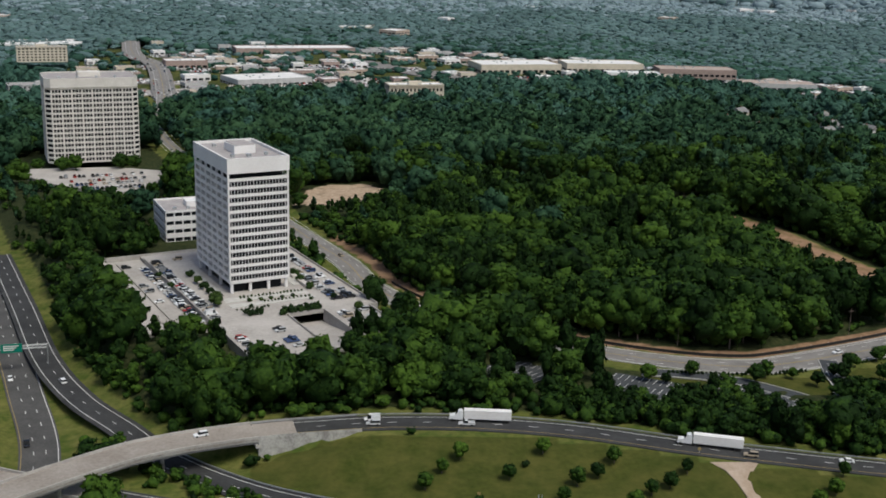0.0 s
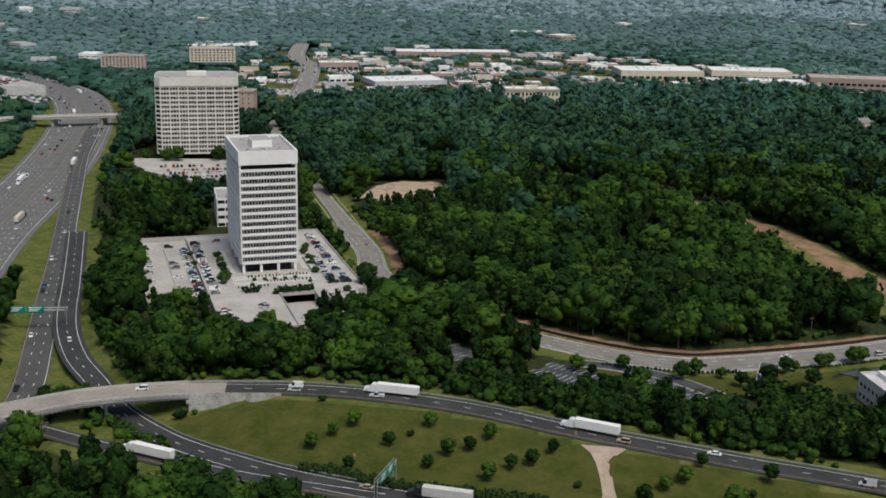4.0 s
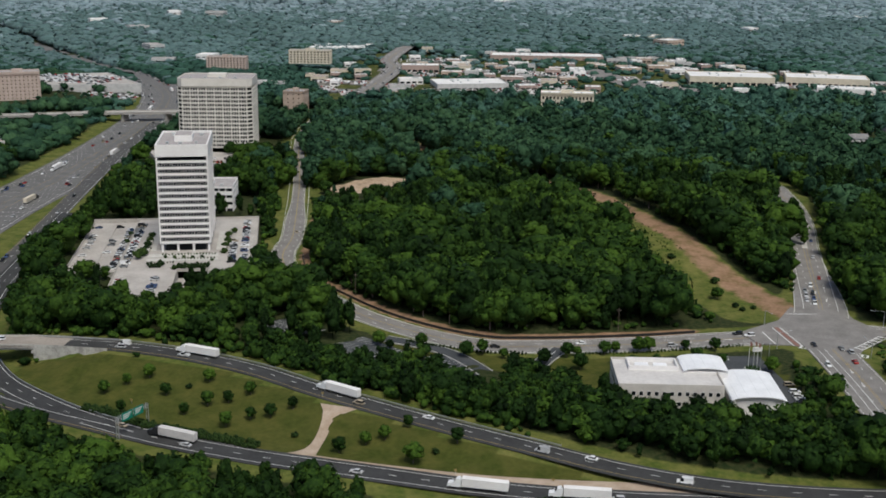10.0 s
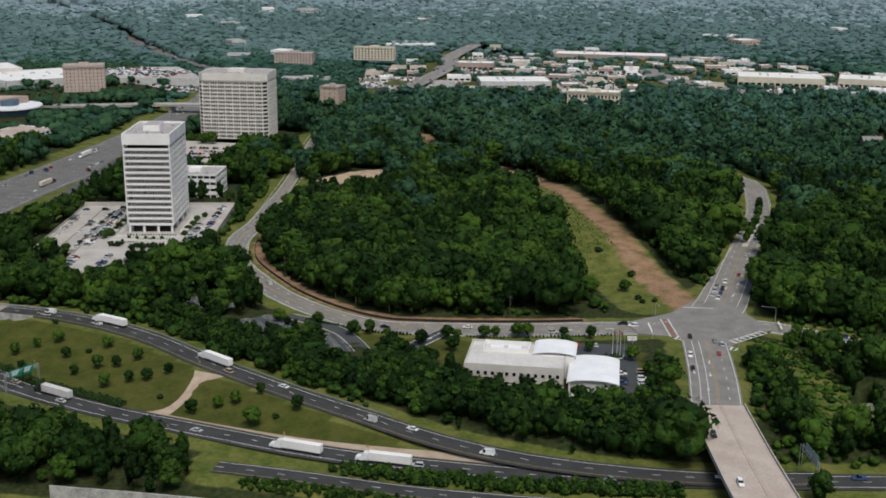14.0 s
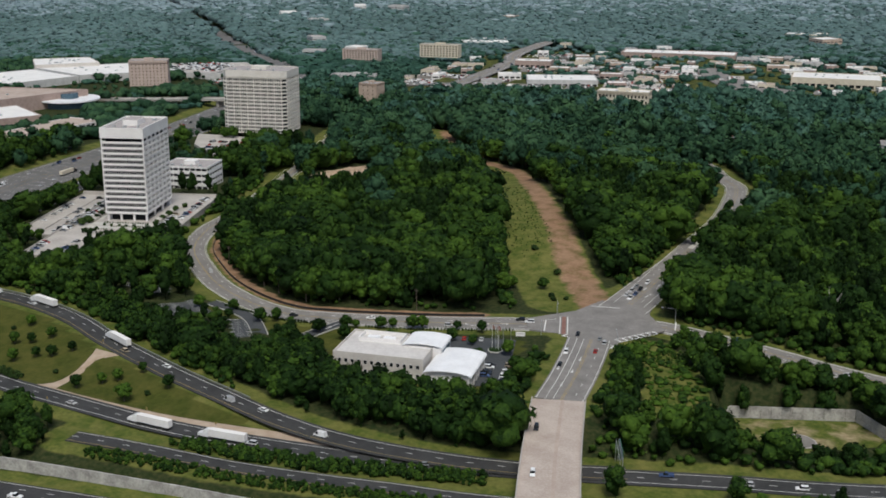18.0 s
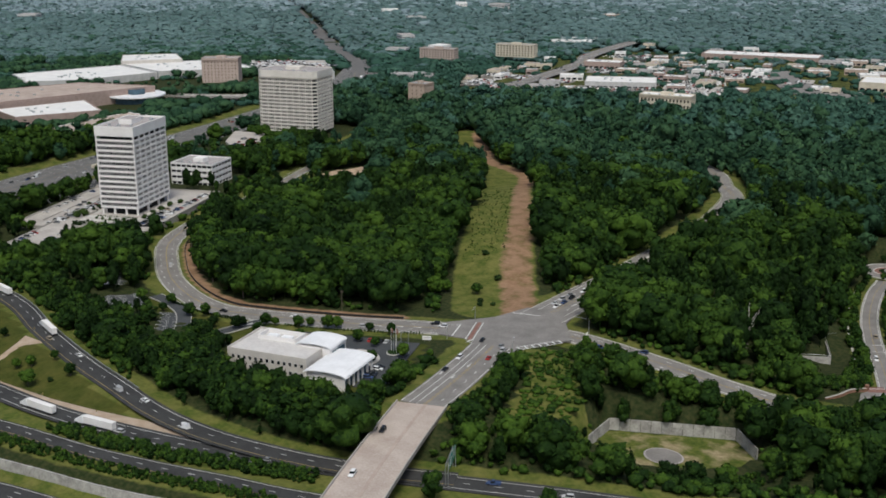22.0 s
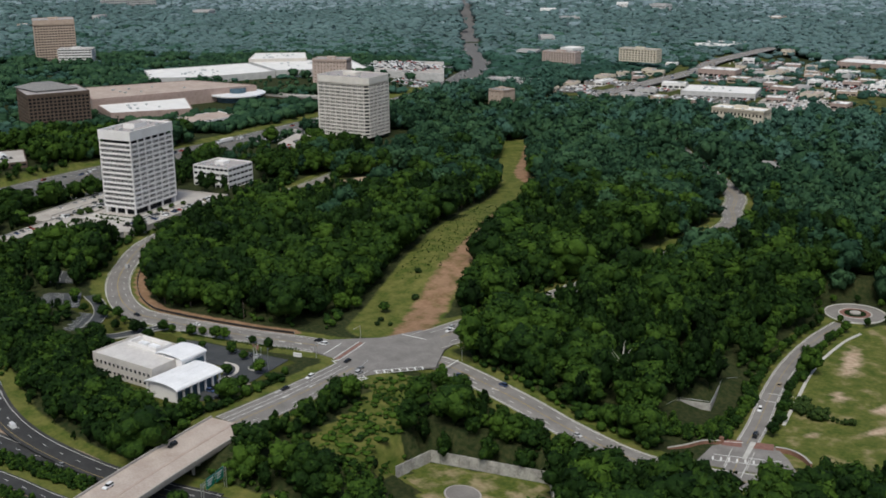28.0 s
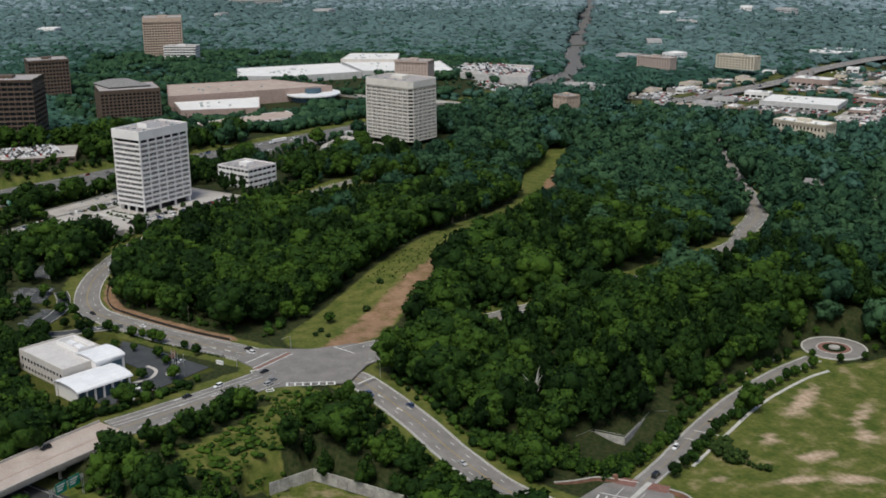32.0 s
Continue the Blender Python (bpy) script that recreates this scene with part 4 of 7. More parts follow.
def parking_deck():
    d = thing("parking_deck", pose(TOWER_AT[0], TOWER_AT[1], 0, 0, 0, math.degrees(TOWER_TURN)), "pale concrete parking deck with low walls round the tower", "parking deck")
    # slabs round a sunken entrance at the front
    for q in ((-20, 12.5, -84, -38), (29, 50, -80, -38), (-20, 54, -38, 78), (-48, -20, -36, 78)):
        z = DECK_Z - (1.6 if q[1] == -20 else 0)
        part("slab", Geo().box(*q, z - 0.8, z), LOT, d, "pale stained concrete slab")
    part("sunken_ramp", Geo().poly([(12.5, -84, DECK_Z - 0.2), (29, -80, DECK_Z - 0.2), (29, -36, DECK_Z - 5.2), (12.5, -36, DECK_Z - 5.2)]), LOT, d, "concrete ramp down under the deck")
    for q, h in (((-48, -47.6, -36, 78), 1), ((-48, 54, 77.6, 78), 1), ((53.6, 54, -40, 78), 1), ((-20.2, -19.8, -40, 70), 1.1), ((12.2, 12.5, -84, -38), 0.9), ((29, 29.3, -80, -38), 0.9),
                 ((-20, -19.6, -84, -40), 0.9), ((49.6, 50, -80, -40), 0.9), ((-48, -20, -36, -35.6), 0.9), ((50, 54, -40, -39.6), 0.9), ((-33.2, -32.8, -20, 72), 0.7)):
        part("low_wall", Geo().box(*q, DECK_Z - 4.5, DECK_Z + h - (1.6 if q[1] <= -20 else 0)), CONCRETE, d, "low concrete wall")
    part("deck_front", Geo().box(-20, 50, -84, -83.6, DECK_Z - 8, DECK_Z - 0.8), CONCRETE, d)
    part("deck_side", Geo().box(-48, -47.6, -36, 78, DECK_Z - 9, DECK_Z - 2.4), CONCRETE, d)
    for q in ((-8.6, -6.2, -5, 7), (-8.6, -6.2, 11, 22), (34.4, 36.8, -5, 7), (34.4, 36.8, 11, 22)):
        part("planter_wall", Geo().box(*q, DECK_Z, DECK_Z + 1.6), STONEPALE, d, "cream planter wall")
    part("ramp_lintel", Geo().box(12.5, 29, -38.4, -38, DECK_Z - 0.9, DECK_Z + 0.9), CONCRETE, d, "low concrete wall over the ramp")
    for q in ((-6, 33, -12, -6), (-6, 33, -20, -15), (-7, -3, 2, 44), (31, 35, 2, 44)):
        part("planter_paving", Geo().box(*q, DECK_Z, DECK_Z + 0.22), KERB, d, "pale plaza paving")
    g = Geo()
    for u0, v0, v1, du in ((-46.5, -30, 70, 5), (-25.5, -30, 66, 5), (-19, -30, 66, 5), (46.5, -34, 70, 5), (-18, -78, -44, 5), (40, -74, -44, 5)):
        for v in np.arange(v0, v1, 2.8):
            z = DECK_Z - (1.6 if u0 < -20 else 0) + 0.04
            g.poly([(u0, v, z), (u0 + du, v, z), (u0 + du, v + 0.16, z), (u0, v + 0.16, z)])
    part("bay_lines", g, PAINT_W, d, "white parking bay lines", "stuff")


parking_deck()

# ---- other buildings ----


def grid_building(name, x, y, turn, w, l, z0, z1, floors, cols, rows, wall, pane, label, category="office building", roof=ROOFGREY, parapet=1.0, band=0.5, fin=0.4, chamfer=0.0, top=0.0, plant=True, single=0, group=0):
    """A block with real window openings: glass core, bands at the floors and fins between the windows."""
    t = thing(name, pose(x, y, 0, 0, 0, turn), label, category)
    H = (z1 - top - z0) / floors
    c = chamfer
    ring = [(c, 0), (w - c, 0), (w, c), (w, l - c), (w - c, l), (c, l), (0, l - c), (0, c)] if c else [(0, 0), (w, 0), (w, l), (0, l)]

    def inset(d):
        return [(w / 2 + (p - w / 2) * (1 - 2 * d / w), l / 2 + (q - l / 2) * (1 - 2 * d / l)) for p, q in ring]

    part("glazing", Geo().prism(inset(0.45), z0, z1 - top), pane, t, "dark window glass")
    for k in range(floors + 1):
        z = z0 + k * H
        part("floor_band", Geo().prism(ring, z, min(z + H * band, z1)), wall, t)
    if top:
        part("crown", Geo().prism(ring, z1 - top, z1), wall, t, "blank top storey")
    g = Geo()
    for i in range(cols + 1):
        p = c + i * (w - 2 * c - fin) / cols
        a = 0.7 * fin if group and i % group == 0 else 0.0
        for q in (0.02, l - min(fin, 0.5) - 0.02):
            g.box(p - a, p + fin + a, q, q + min(fin, 0.5), z0, z1 - top)
    for i in range(rows + 1):
        p = c + i * (l - 2 * c - fin) / rows
        a = 0.7 * fin if group and i % group == 0 else 0.0
        for q in (0.02, w - min(fin, 0.5) - 0.02):
            g.box(q, q + min(fin, 0.5), p - a, p + fin + a, z0, z1 - top)
    part("window_grid", g, wall, t, "upright fins between the windows", "stuff")
    if single:
        for k in range(floors):
            for i in range(cols):
                p = c + i * (w - 2 * c - fin) / cols + fin
                ww = (w - 2 * c - fin) / cols - fin
                part("window_pane", Geo().box(p, p + ww, 0.36, 0.44, z0 + k * H + H * band, z0 + (k + 1) * H), pane, t)
    part("roof", Geo().prism(inset(0.5), z1, z1 + 0.25), roof, t, "flat roof")
    if parapet:
        for a, b in zip(ring, ring[1:] + ring[:1]):
            d = Vector((b[0] - a[0], b[1] - a[1])).normalized() * 0.2
            nrm = Vector((-d.y, d.x)) * 1.0
            part("parapet", Geo().prism([(a[0], a[1]), (b[0], b[1]), (b[0] + nrm.x * 2, b[1] + nrm.y * 2), (a[0] + nrm.x * 2, a[1] + nrm.y * 2)], z1, z1 + parapet), wall, t)
    if plant:
        part("plant_room", Geo().box(w * 0.38, w * 0.62, l * 0.35, l * 0.62, z1 + 0.25, z1 + 3.2), wall, t, "rooftop plant room")
        for i in range(4):
            part("roof_unit", Geo().box(w * (0.15 + 0.2 * i), w * (0.15 + 0.2 * i) + 1.8, l * 0.18, l * 0.18 + 2.2, z1 + 0.25, z1 + 1.6), STEEL, t, "metal roof unit")
    return t


grid_building("office_slab", -234.4, 817.5, 20.5, 61.5, 41, 3.4, 60.2, 15, 24, 15, TOWERCREAM, GLASS, "tall cream precast office block with windows grouped in threes", chamfer=4.0, top=6.6, parapet=0.9, band=0.38, fin=0.44, single=1, group=3)
grid_building("office_annex", -118, 627, 23, 36, 31, -6, 16.4, 5, 8, 6, TOWERWHITE, GLASS, "low white office block with ribbon windows", parapet=1.2, band=0.55, fin=0.5)
# the lot before the cream block
lot2 = part("forecourt", Geo().prism([(-256, 806), (-222, 766), (-170, 738), (-152, 770), (-156, 812), (-190, 822)], -3, 1.6), LOT)
tagged(lot2, "pale concrete forecourt before the cream block", "car park", kind="structure")


def white_campus():
    """A low white office with two barrel roofs."""
    t = thing("campus_office", pose(215.6, 407.4, 0, 0, 0, 17.5), "low white office building with two curved metal roofs", "office building")
    W, L, Z = 41.5, 29.5, 9.4
    part("wall", Geo().box(0, W, 0, L, -1.5, Z), STONEPALE, t, "pale rendered wall")
    part("roof", Geo().box(0.6, W - 0.6, 0.6, L - 0.6, Z, Z + 0.15), ROOFPALE, t, "weathered pale roof")
    for q in ((0, W, 0, 0.4), (0, W, L - 0.4, L), (0, 0.4, 0.4, L - 0.4), (W - 0.4, W, 0.4, L - 0.4)):
        part("parapet", Geo().box(*q, Z, Z + 0.9), STONEPALE, t)
    for k, z in enumerate((1.2, 5.4)):
        for i in range(13):
            x = 2.2 + i * 3.0
            win = part("window", Geo().box(x, x + 1.7, -0.06, 0.1, z, z + 1.9), TOWERWHITE, t)
            part("pane", Geo().box(x + 0.12, x + 1.58, -0.1, -0.07, z + 0.12, z + 1.78), GLASS, win, "dark glass pane")
        for i in range(9):
            y = 2.2 + i * 3.0
            win = part("window", Geo().box(-0.06, 0.1, y, y + 1.7, z, z + 1.9), TOWERWHITE, t)
            part("pane", Geo().box(-0.1, -0.07, y + 0.12, y + 1.58, z + 0.12, z + 1.78), GLASS, win, "dark glass pane")
    # raised roof well with skylights
    for q in ((6, 26, 17.0, 17.5), (6, 26, 26.5, 27.0), (6, 6.5, 17.5, 26.5), (25.5, 26, 17.5, 26.5)):
        part("screen_wall", Geo().box(*q, Z + 0.15, Z + 2.0), TOWERWHITE, t, "white roof screen")
    for x in (9, 16.5):
        part("skylight", Geo().box(x, x + 5.5, 20.5, 23.5, Z + 0.15, Z + 1.1), METALWHITE, t, "white skylight box")

    def barrel(x0, x1, y0, y1, z, rise, name, label):
        n = 14
        g = Geo()
        for i in range(n):
            a, b = math.pi * i / n, math.pi * (i + 1) / n
            xa, xb = (x0 + x1) / 2 - (x1 - x0) / 2 * math.cos(a), (x0 + x1) / 2 - (x1 - x0) / 2 * math.cos(b)
            za, zb = z + rise * math.sin(a), z + rise * math.sin(b)
            g.poly([(xa, y0, za), (xb, y0, zb), (xb, y1, zb), (xa, y1, za)])
            g.poly([(xa, y0, za - 0.35), (xa, y1, za - 0.35), (xb, y1, zb - 0.35), (xb, y0, zb - 0.35)])
            g.poly([(xa, y0, za - 0.35), (xb, y0, zb - 0.35), (xb, y0, zb), (xa, y0, za)])
            g.poly([(xa, y1, za), (xb, y1, zb), (xb, y1, zb - 0.35), (xa, y1, za - 0.35)])
            if i % 2:
                part("seam", Geo().prism([(xa - 0.05, y0), (xa + 0.05, y0), (xa + 0.05, y1), (xa - 0.05, y1)], za - 0.02, za + 0.1), METALWHITE, t)
        part(name, g, METALWHITE, t, label)

    barrel(27.5, 46, 14.5, 31, 10.2, 1.7, "curved_roof", "white barrel roof of curved metal")
    part("gable", Geo().box(28, 45.5, 15, 30.5, 0, 10.2), TOWERWHITE, t, "white wall under the curved roof")
    part("gable_glass", Geo().box(45.5, 45.7, 17, 29, 1, 8.4), GLASSBLUE, t, "tall blue-grey glazing")
    barrel(43, 64.5, -6.5, 23, 6.6, 2.0, "curved_roof", "white barrel roof of curved metal")
    part("hall", Geo().box(45.5, 62, -4.5, 21, -1, 6.6), GLASSBLUE, t, "glazed hall under the curved roof")
    for y in np.arange(-5.5, 22.5, 4.5):
        for x in (44.3, 63.3):
            part("column", Geo().box(x - 0.4, x + 0.4, y - 0.4, y + 0.4, -1, 6.5), TOWERWHITE, t, "white column")
    part("end_wall", Geo().box(45, 62.5, -5.0, -4.5, -1, 7.6), TOWERWHITE, t, "white end wall")


white_campus()

# car parks by the low office
lot3 = part("campus_car_park", Geo().prism([(204, 461), (214, 467), (240, 478), (263, 488), (275, 462), (284, 434), (276, 428), (268, 446), (252, 460), (226, 450)], -0.4, 0.05), ASPHALT_NEW)
tagged(lot3, "dark asphalt car park beside the low white office", "car park", kind="structure")
for poly in WEST_BAYS:
    p, r = np.array(poly, float), np.array(poly[0], float)
    eu, ev = p[3] - p[0], p[1] - p[0]
    lot4 = part("entry_car_park", Geo().prism(poly[::-1], -2.0, -0.95), ASPHALT_NEW)
    tagged(lot4, "dark asphalt car park among trees and hedges", "car park", kind="structure")
    g = Geo()
    n = int(np.linalg.norm(eu) / 2.7)
    for row in (0.03, 0.33, 0.72):
        for k in range(n + 1):
            a, b = p[0] + eu * (k / n * 0.94 + 0.03) + ev * row, p[0] + eu * (k / n * 0.94 + 0.03) + ev * (row + 0.24)
            w = eu / np.linalg.norm(eu) * 0.11
            g.poly([(*(a - w), -0.9), (*(a + w), -0.9), (*(b + w), -0.9), (*(b - w), -0.9)])
    part("bay_lines", g, PAINT_W, lot4, "white parking bay lines", "stuff")
for line in ([(99, 452), (116, 450), (134, 444), (150, 432), (161, 421), (170, 412)], [(178, 468), (175, 452), (173, 436), (166, 422)]):
    d = curve([(x, y, -0.85) for x, y in line], 2)
    drive = part("car_park_drive", ribbon(d, -3.6, 3.6, 0, 0.8), ASPHALT_NEW)
    tagged(drive, "dark asphalt drive between the car parks", "road", kind="structure")
    for sg in (-1, 1):
        part("kerb", ribbon(d, min(3.6 * sg, 3.9 * sg), max(3.6 * sg, 3.9 * sg), 0.12, 0.5), KERB, drive, "pale concrete kerb")

g = Geo()
for x, y in ((175.6, 452), (172.4, 451)):
    g.poly([(x, y, -0.78), (x + 0.35, y, -0.78), (x + 0.6, y + 3, -0.78), (x + 0.25, y + 3, -0.78)])
    g.poly([(x - 0.35, y + 2.8, -0.78), (x + 1.2, y + 2.7, -0.78), (x + 0.5, y + 4.6, -0.78)])
for o in (-0.15, 0.15):
    g.poly([(174.6 + o, 450, -0.79), (174.75 + o, 450, -0.79), (176.75 + o, 464, -0.79), (176.6 + o, 464, -0.79)])
part("drive_markings", g, PAINT_W, drive, "white arrows and centre lines", "stuff")

# ---- woods ----
HOUSES = [(143, 1033), (160, 1020), (176, 1036), (200, 1052), (214, 1016), (232, 1034), (252, 997), (272, 966), (262, 1018), (330, 1142), (321, 1040), (345, 1030), (358, 1014), (382, 1030), (406, 1006), (420, 1100), (417, 1136), (392, 1075), (365, 1080), (440, 1050), (300, 1085), (487, 1370), (450, 1120), (345, 1200), (436, 1210), (470, 1240)]
HAMLET = [(285, 1000), (330, 985), (450, 985), (500, 1160), (420, 1190), (300, 1160)]
rng = np.random.default_rng(7)


def icosphere():
    p = (1 + 5 ** 0.5) / 2
    v = np.array([(-1, p, 0), (1, p, 0), (-1, -p, 0), (1, -p, 0), (0, -1, p), (0, 1, p), (0, -1, -p), (0, 1, -p), (p, 0, -1), (p, 0, 1), (-p, 0, -1), (-p, 0, 1)], float)
    v /= np.linalg.norm(v[0])
    f = np.array([(0, 11, 5), (0, 5, 1), (0, 1, 7), (0, 7, 10), (0, 10, 11), (1, 5, 9), (5, 11, 4), (11, 10, 2), (10, 7, 6), (7, 1, 8), (3, 9, 4), (3, 4, 2), (3, 2, 6), (3, 6, 8), (3, 8, 9), (4, 9, 5), (2, 4, 11), (6, 2, 10), (8, 6, 7), (9, 8, 1)])
    return v, f


ICO_V, ICO_F = icosphere()


def finer(v, f):
    """Each triangle cut in four on the ball."""
    v, known, out = [tuple(p) for p in v], {}, []

    def mid(i, j):
        key = (min(i, j), max(i, j))
        if key not in known:
            m = (np.array(v[i]) + np.array(v[j])) / 2
            known[key] = len(v)
            v.append(tuple(m / np.linalg.norm(m)))
        return known[key]

    for a, b, c in f:
        d, e, g = mid(a, b), mid(b, c), mid(c, a)
        out += [(a, d, g), (d, b, e), (g, e, c), (d, e, g)]
    return np.array(v), np.array(out)


ICO2_V, ICO2_F = finer(ICO_V, ICO_F)


def crown(lobes, leaves, tall, r, leaf=0.16, seed=0, cone=0.0, fine=False):
    """A crown of unit height on a base at 0: an uneven body with boughs on it and ragged leaf clumps over them."""
    q = np.random.default_rng(seed)
    V, F, k = [], [], 0
    cen, rad = [np.array([0, 0, 1 - 0.52 * tall])], [np.array([r * 0.82, r * 0.82, tall * 0.46])]
    bv, bf = (ICO2_V, ICO2_F) if fine else (ICO_V, ICO_F)
    for i in range(lobes):
        h = (i + 0.6) / lobes
        up = -0.35 + 1.3 * h
        a = i * 2.4 + q.uniform(-0.5, 0.5)
        w = math.sqrt(max(0.0, 1 - min(1.0, up) ** 2)) * 0.78
        c = cen[0] + rad[0] * np.array([w * math.cos(a), w * math.sin(a), min(up, 0.8)])
        s = r * q.uniform(0.40, 0.60)
        cen.append(c)
        rad.append(np.array([s, s, s * q.uniform(0.75, 1.05)]))
    for i, (c, s) in enumerate(zip(cen, rad)):
        bare, fc = (bv, bf) if i == 0 else (ICO_V, ICO_F)
        v = bare * (1 + np.clip(q.normal(0, 0.22, (len(bare), 1)), -0.36, 0.4)) * s + c
        V.append(v)
        F.append(fc + k)
        k += len(v)
    cen, rad = np.array(cen), np.array(rad)
    for _ in range(leaves):
        i = q.integers(len(cen))
        d = q.normal(size=3)
        d[2] = abs(d[2]) * 0.8 if q.random() < 0.7 else d[2]
        d /= np.linalg.norm(d)
        p = cen[i] + d * rad[i] * q.uniform(0.96, 1.2)
        n = d + q.normal(size=3) * 0.55
        n /= np.linalg.norm(n)
        a = np.cross(n, (0.3, 0.5, 0.8))
        a /= np.linalg.norm(a)
        b = np.cross(n, a)
        s = leaf * q.uniform(0.6, 1.3)
        w = q.uniform(0, 6.28)
        V.append(np.array([p + s * (math.cos(w + t) * a + math.sin(w + t) * b) for t in (0, 2.1, 4.2)]))
        F.append(np.array([[k, k + 1, k + 2]]))
        k += 3
    V = np.vstack(V)
    V[:, :2] *= (1 - cone * np.clip((V[:, 2:] - (1 - tall)) / tall, 0, 1))
    V[:, 2] = np.where(V[:, 2] < 0.02, 0.02 + 0.2 * (V[:, 2] - 0.02), V[:, 2])
    return V, np.vstack(F)


def with_trunk(vf, rad=0.012, top=0.6):
    v, f = vf
    k = len(v)
    ring = np.array([(math.cos(t) * rad, math.sin(t) * rad) for t in (0.4, 2.5, 4.6)])
    t = np.vstack([np.column_stack([ring, np.full(3, -0.06)]), np.column_stack([ring * 0.6, np.full(3, top)])])
    tf = np.array([(0, 1, 4), (0, 4, 3), (1, 2, 5), (1, 5, 4), (2, 0, 3), (2, 3, 5)]) + k
    return np.vstack([v, t]), np.vstack([f, tf])


BROAD = [with_trunk(crown(7, 190, 0.9, 0.37 + 0.035 * (i % 3), 0.066, 10 + i)) for i in range(9)]
PINE = [with_trunk(crown(5, 150, 0.86, 0.27, 0.056, 30 + i, 0.5)) for i in range(5)]
PLAIN = [crown(3, 50, 0.92, 0.36, 0.09, 80 + i) for i in range(6)]
SMALL = [crown(4, 36, 0.95, 0.4, 0.1, 50 + i) for i in range(3)]
CLUMP = [crown(0, 6, 0.98, 0.58, 0.2, 90 + i) for i in range(7)]
LOW = [crown(1, 5, 0.95, 0.5, 0.16, 60 + i) for i in range(5)]


def scatter(pts, sizes, kinds, banks, spread=1.0, tone=None):
    """Trees from shared shapes, moved, turned and scaled into one big mesh."""
    V, F, T, k = [], [], [], 0
    for b, bank in enumerate(banks):
        for j, (v, f) in enumerate(bank):
            sel = np.where((kinds == b) & (np.arange(len(pts)) % len(bank) == j))[0]
            if not len(sel):
                continue
            a = rng.uniform(0, 6.28, len(sel))
            s = sizes[sel]
            wd = s * rng.uniform(0.85, 1.2, len(sel)) * spread
            ca, sa = np.cos(a)[:, None], np.sin(a)[:, None]
            x = (v[None, :, 0] * ca - v[None, :, 1] * sa) * wd[:, None] + pts[sel, 0, None]
            y = (v[None, :, 0] * sa + v[None, :, 1] * ca) * wd[:, None] + pts[sel, 1, None]
            z = v[None, :, 2] * s[:, None] + pts[sel, 2, None]
            V.append(np.stack([x, y, z], 2).reshape(-1, 3))
            F.append((f[None] + (np.arange(len(sel)) * len(v))[:, None, None]).reshape(-1, 3) + k)
            base = rng.beta(1.6, 1.6, len(sel)) * (0.55 if b == 1 else 0.8) + (0.0 if b == 1 else 0.2)
            T.append(np.repeat(base if tone is None else tone[sel], len(f)))
            k += len(sel) * len(v)
    return np.vstack(V), np.vstack(F), np.concatenate(T)


def jitter_grid(x0, x1, y0, y1, step, jit=0.42):
    X, Y = np.meshgrid(np.arange(x0, x1, step), np.arange(y0, y1, step))
    X = X + (np.arange(X.shape[0]) % 2)[:, None] * step / 2
    return (X + rng.uniform(-jit, jit, X.shape) * step).ravel(), (Y + rng.uniform(-jit, jit, Y.shape) * step).ravel()


ROAD_ROOM = {"flyover_ramp": 5, "collector_road": 8, "merging_ramp": 6, "frontage_road": 6, "interstate": 14, "parkway_west": 6, "road_north": 5, "road_east": 6, "road_south": 7, "park_drive": 7, "freeway_side_road": 10, "freeway_north": 9}


def free_of_roads(x, y, extra=0.0, close=()):
    ok = np.ones(len(x), bool)
    near = np.full(len(x), 1e9)
    for name, c in LINES.items():
        d, k = line_distance(x, y, c)
        room = d - HALF[name] - ROAD_ROOM[name] - extra
        if name in close:
            room = d - 5.5
        ok &= room > 0
        near = np.minimum(near, room)
    return ok, near


def grown(poly, d):
    """The polygon pushed outwards from its middle by about d metres."""
    p = np.array(poly, float)
    c = p.mean(0)
    v = p - c
    return [tuple(c + q * (1 + d / np.linalg.norm(q))) for q in v]


KEEP_OUT = [grown(poly, 3.5) for poly in WEST_BAYS] + [[(98, 456), (118, 455), (140, 448), (166, 425), (176, 412), (166, 408), (148, 426), (130, 438), (98, 446)]] + [[(112, 464), (112, 440), (196, 428), (252, 492), (180, 482), (145, 467)], [(436, 562), (456, 548), (488, 560), (506, 600), (470, 622), (440, 606), (428, 580)], grown(LOT_MAIN, 5), GRASS_FIELD, [(186, 440), (196, 460), (238, 482), (270, 494), (284, 462), (298, 425), (288, 411), (268, 402), (214, 404)], grown(BASIN, 2), [(396, 606), (426, 584), (442, 600), (428, 622)], [(364, 478), (378, 462), (404, 455), (440, 474), (456, 506), (430, 514)], [(398, 608), (412, 606), (428, 622), (424, 655), (404, 672), (394, 660), (406, 634)], [(-390, 470), (-295, 470), (-285, 560), (-385, 575)], PARK, grown(PAD, 4), CLEARING,
            [(-262, 800), (-222, 760), (-165, 732), (-146, 772), (-150, 880), (-200, 905), (-270, 870)], [(-145, 640), (-112, 618), (-72, 640), (-90, 685), (-135, 690)],
            [(255, 490), (300, 470), (318, 500), (330, 545), (300, 580), (262, 570), (232, 552), (215, 520), (240, 505)], [(84, 446), (118, 438), (165, 443), (195, 455), (206, 445), (196, 428), (120, 428), (90, 434)], [(172, 304), (200, 318), (420, 385), (420, 300), (190, 250), (172, 240)],
            [(-110, 368), (-40, 343), (20, 326), (54, 325), (89, 320), (168, 318), (168, 308), (110, 306), (54, 308), (20, 308), (-40, 321), (-110, 346)]]


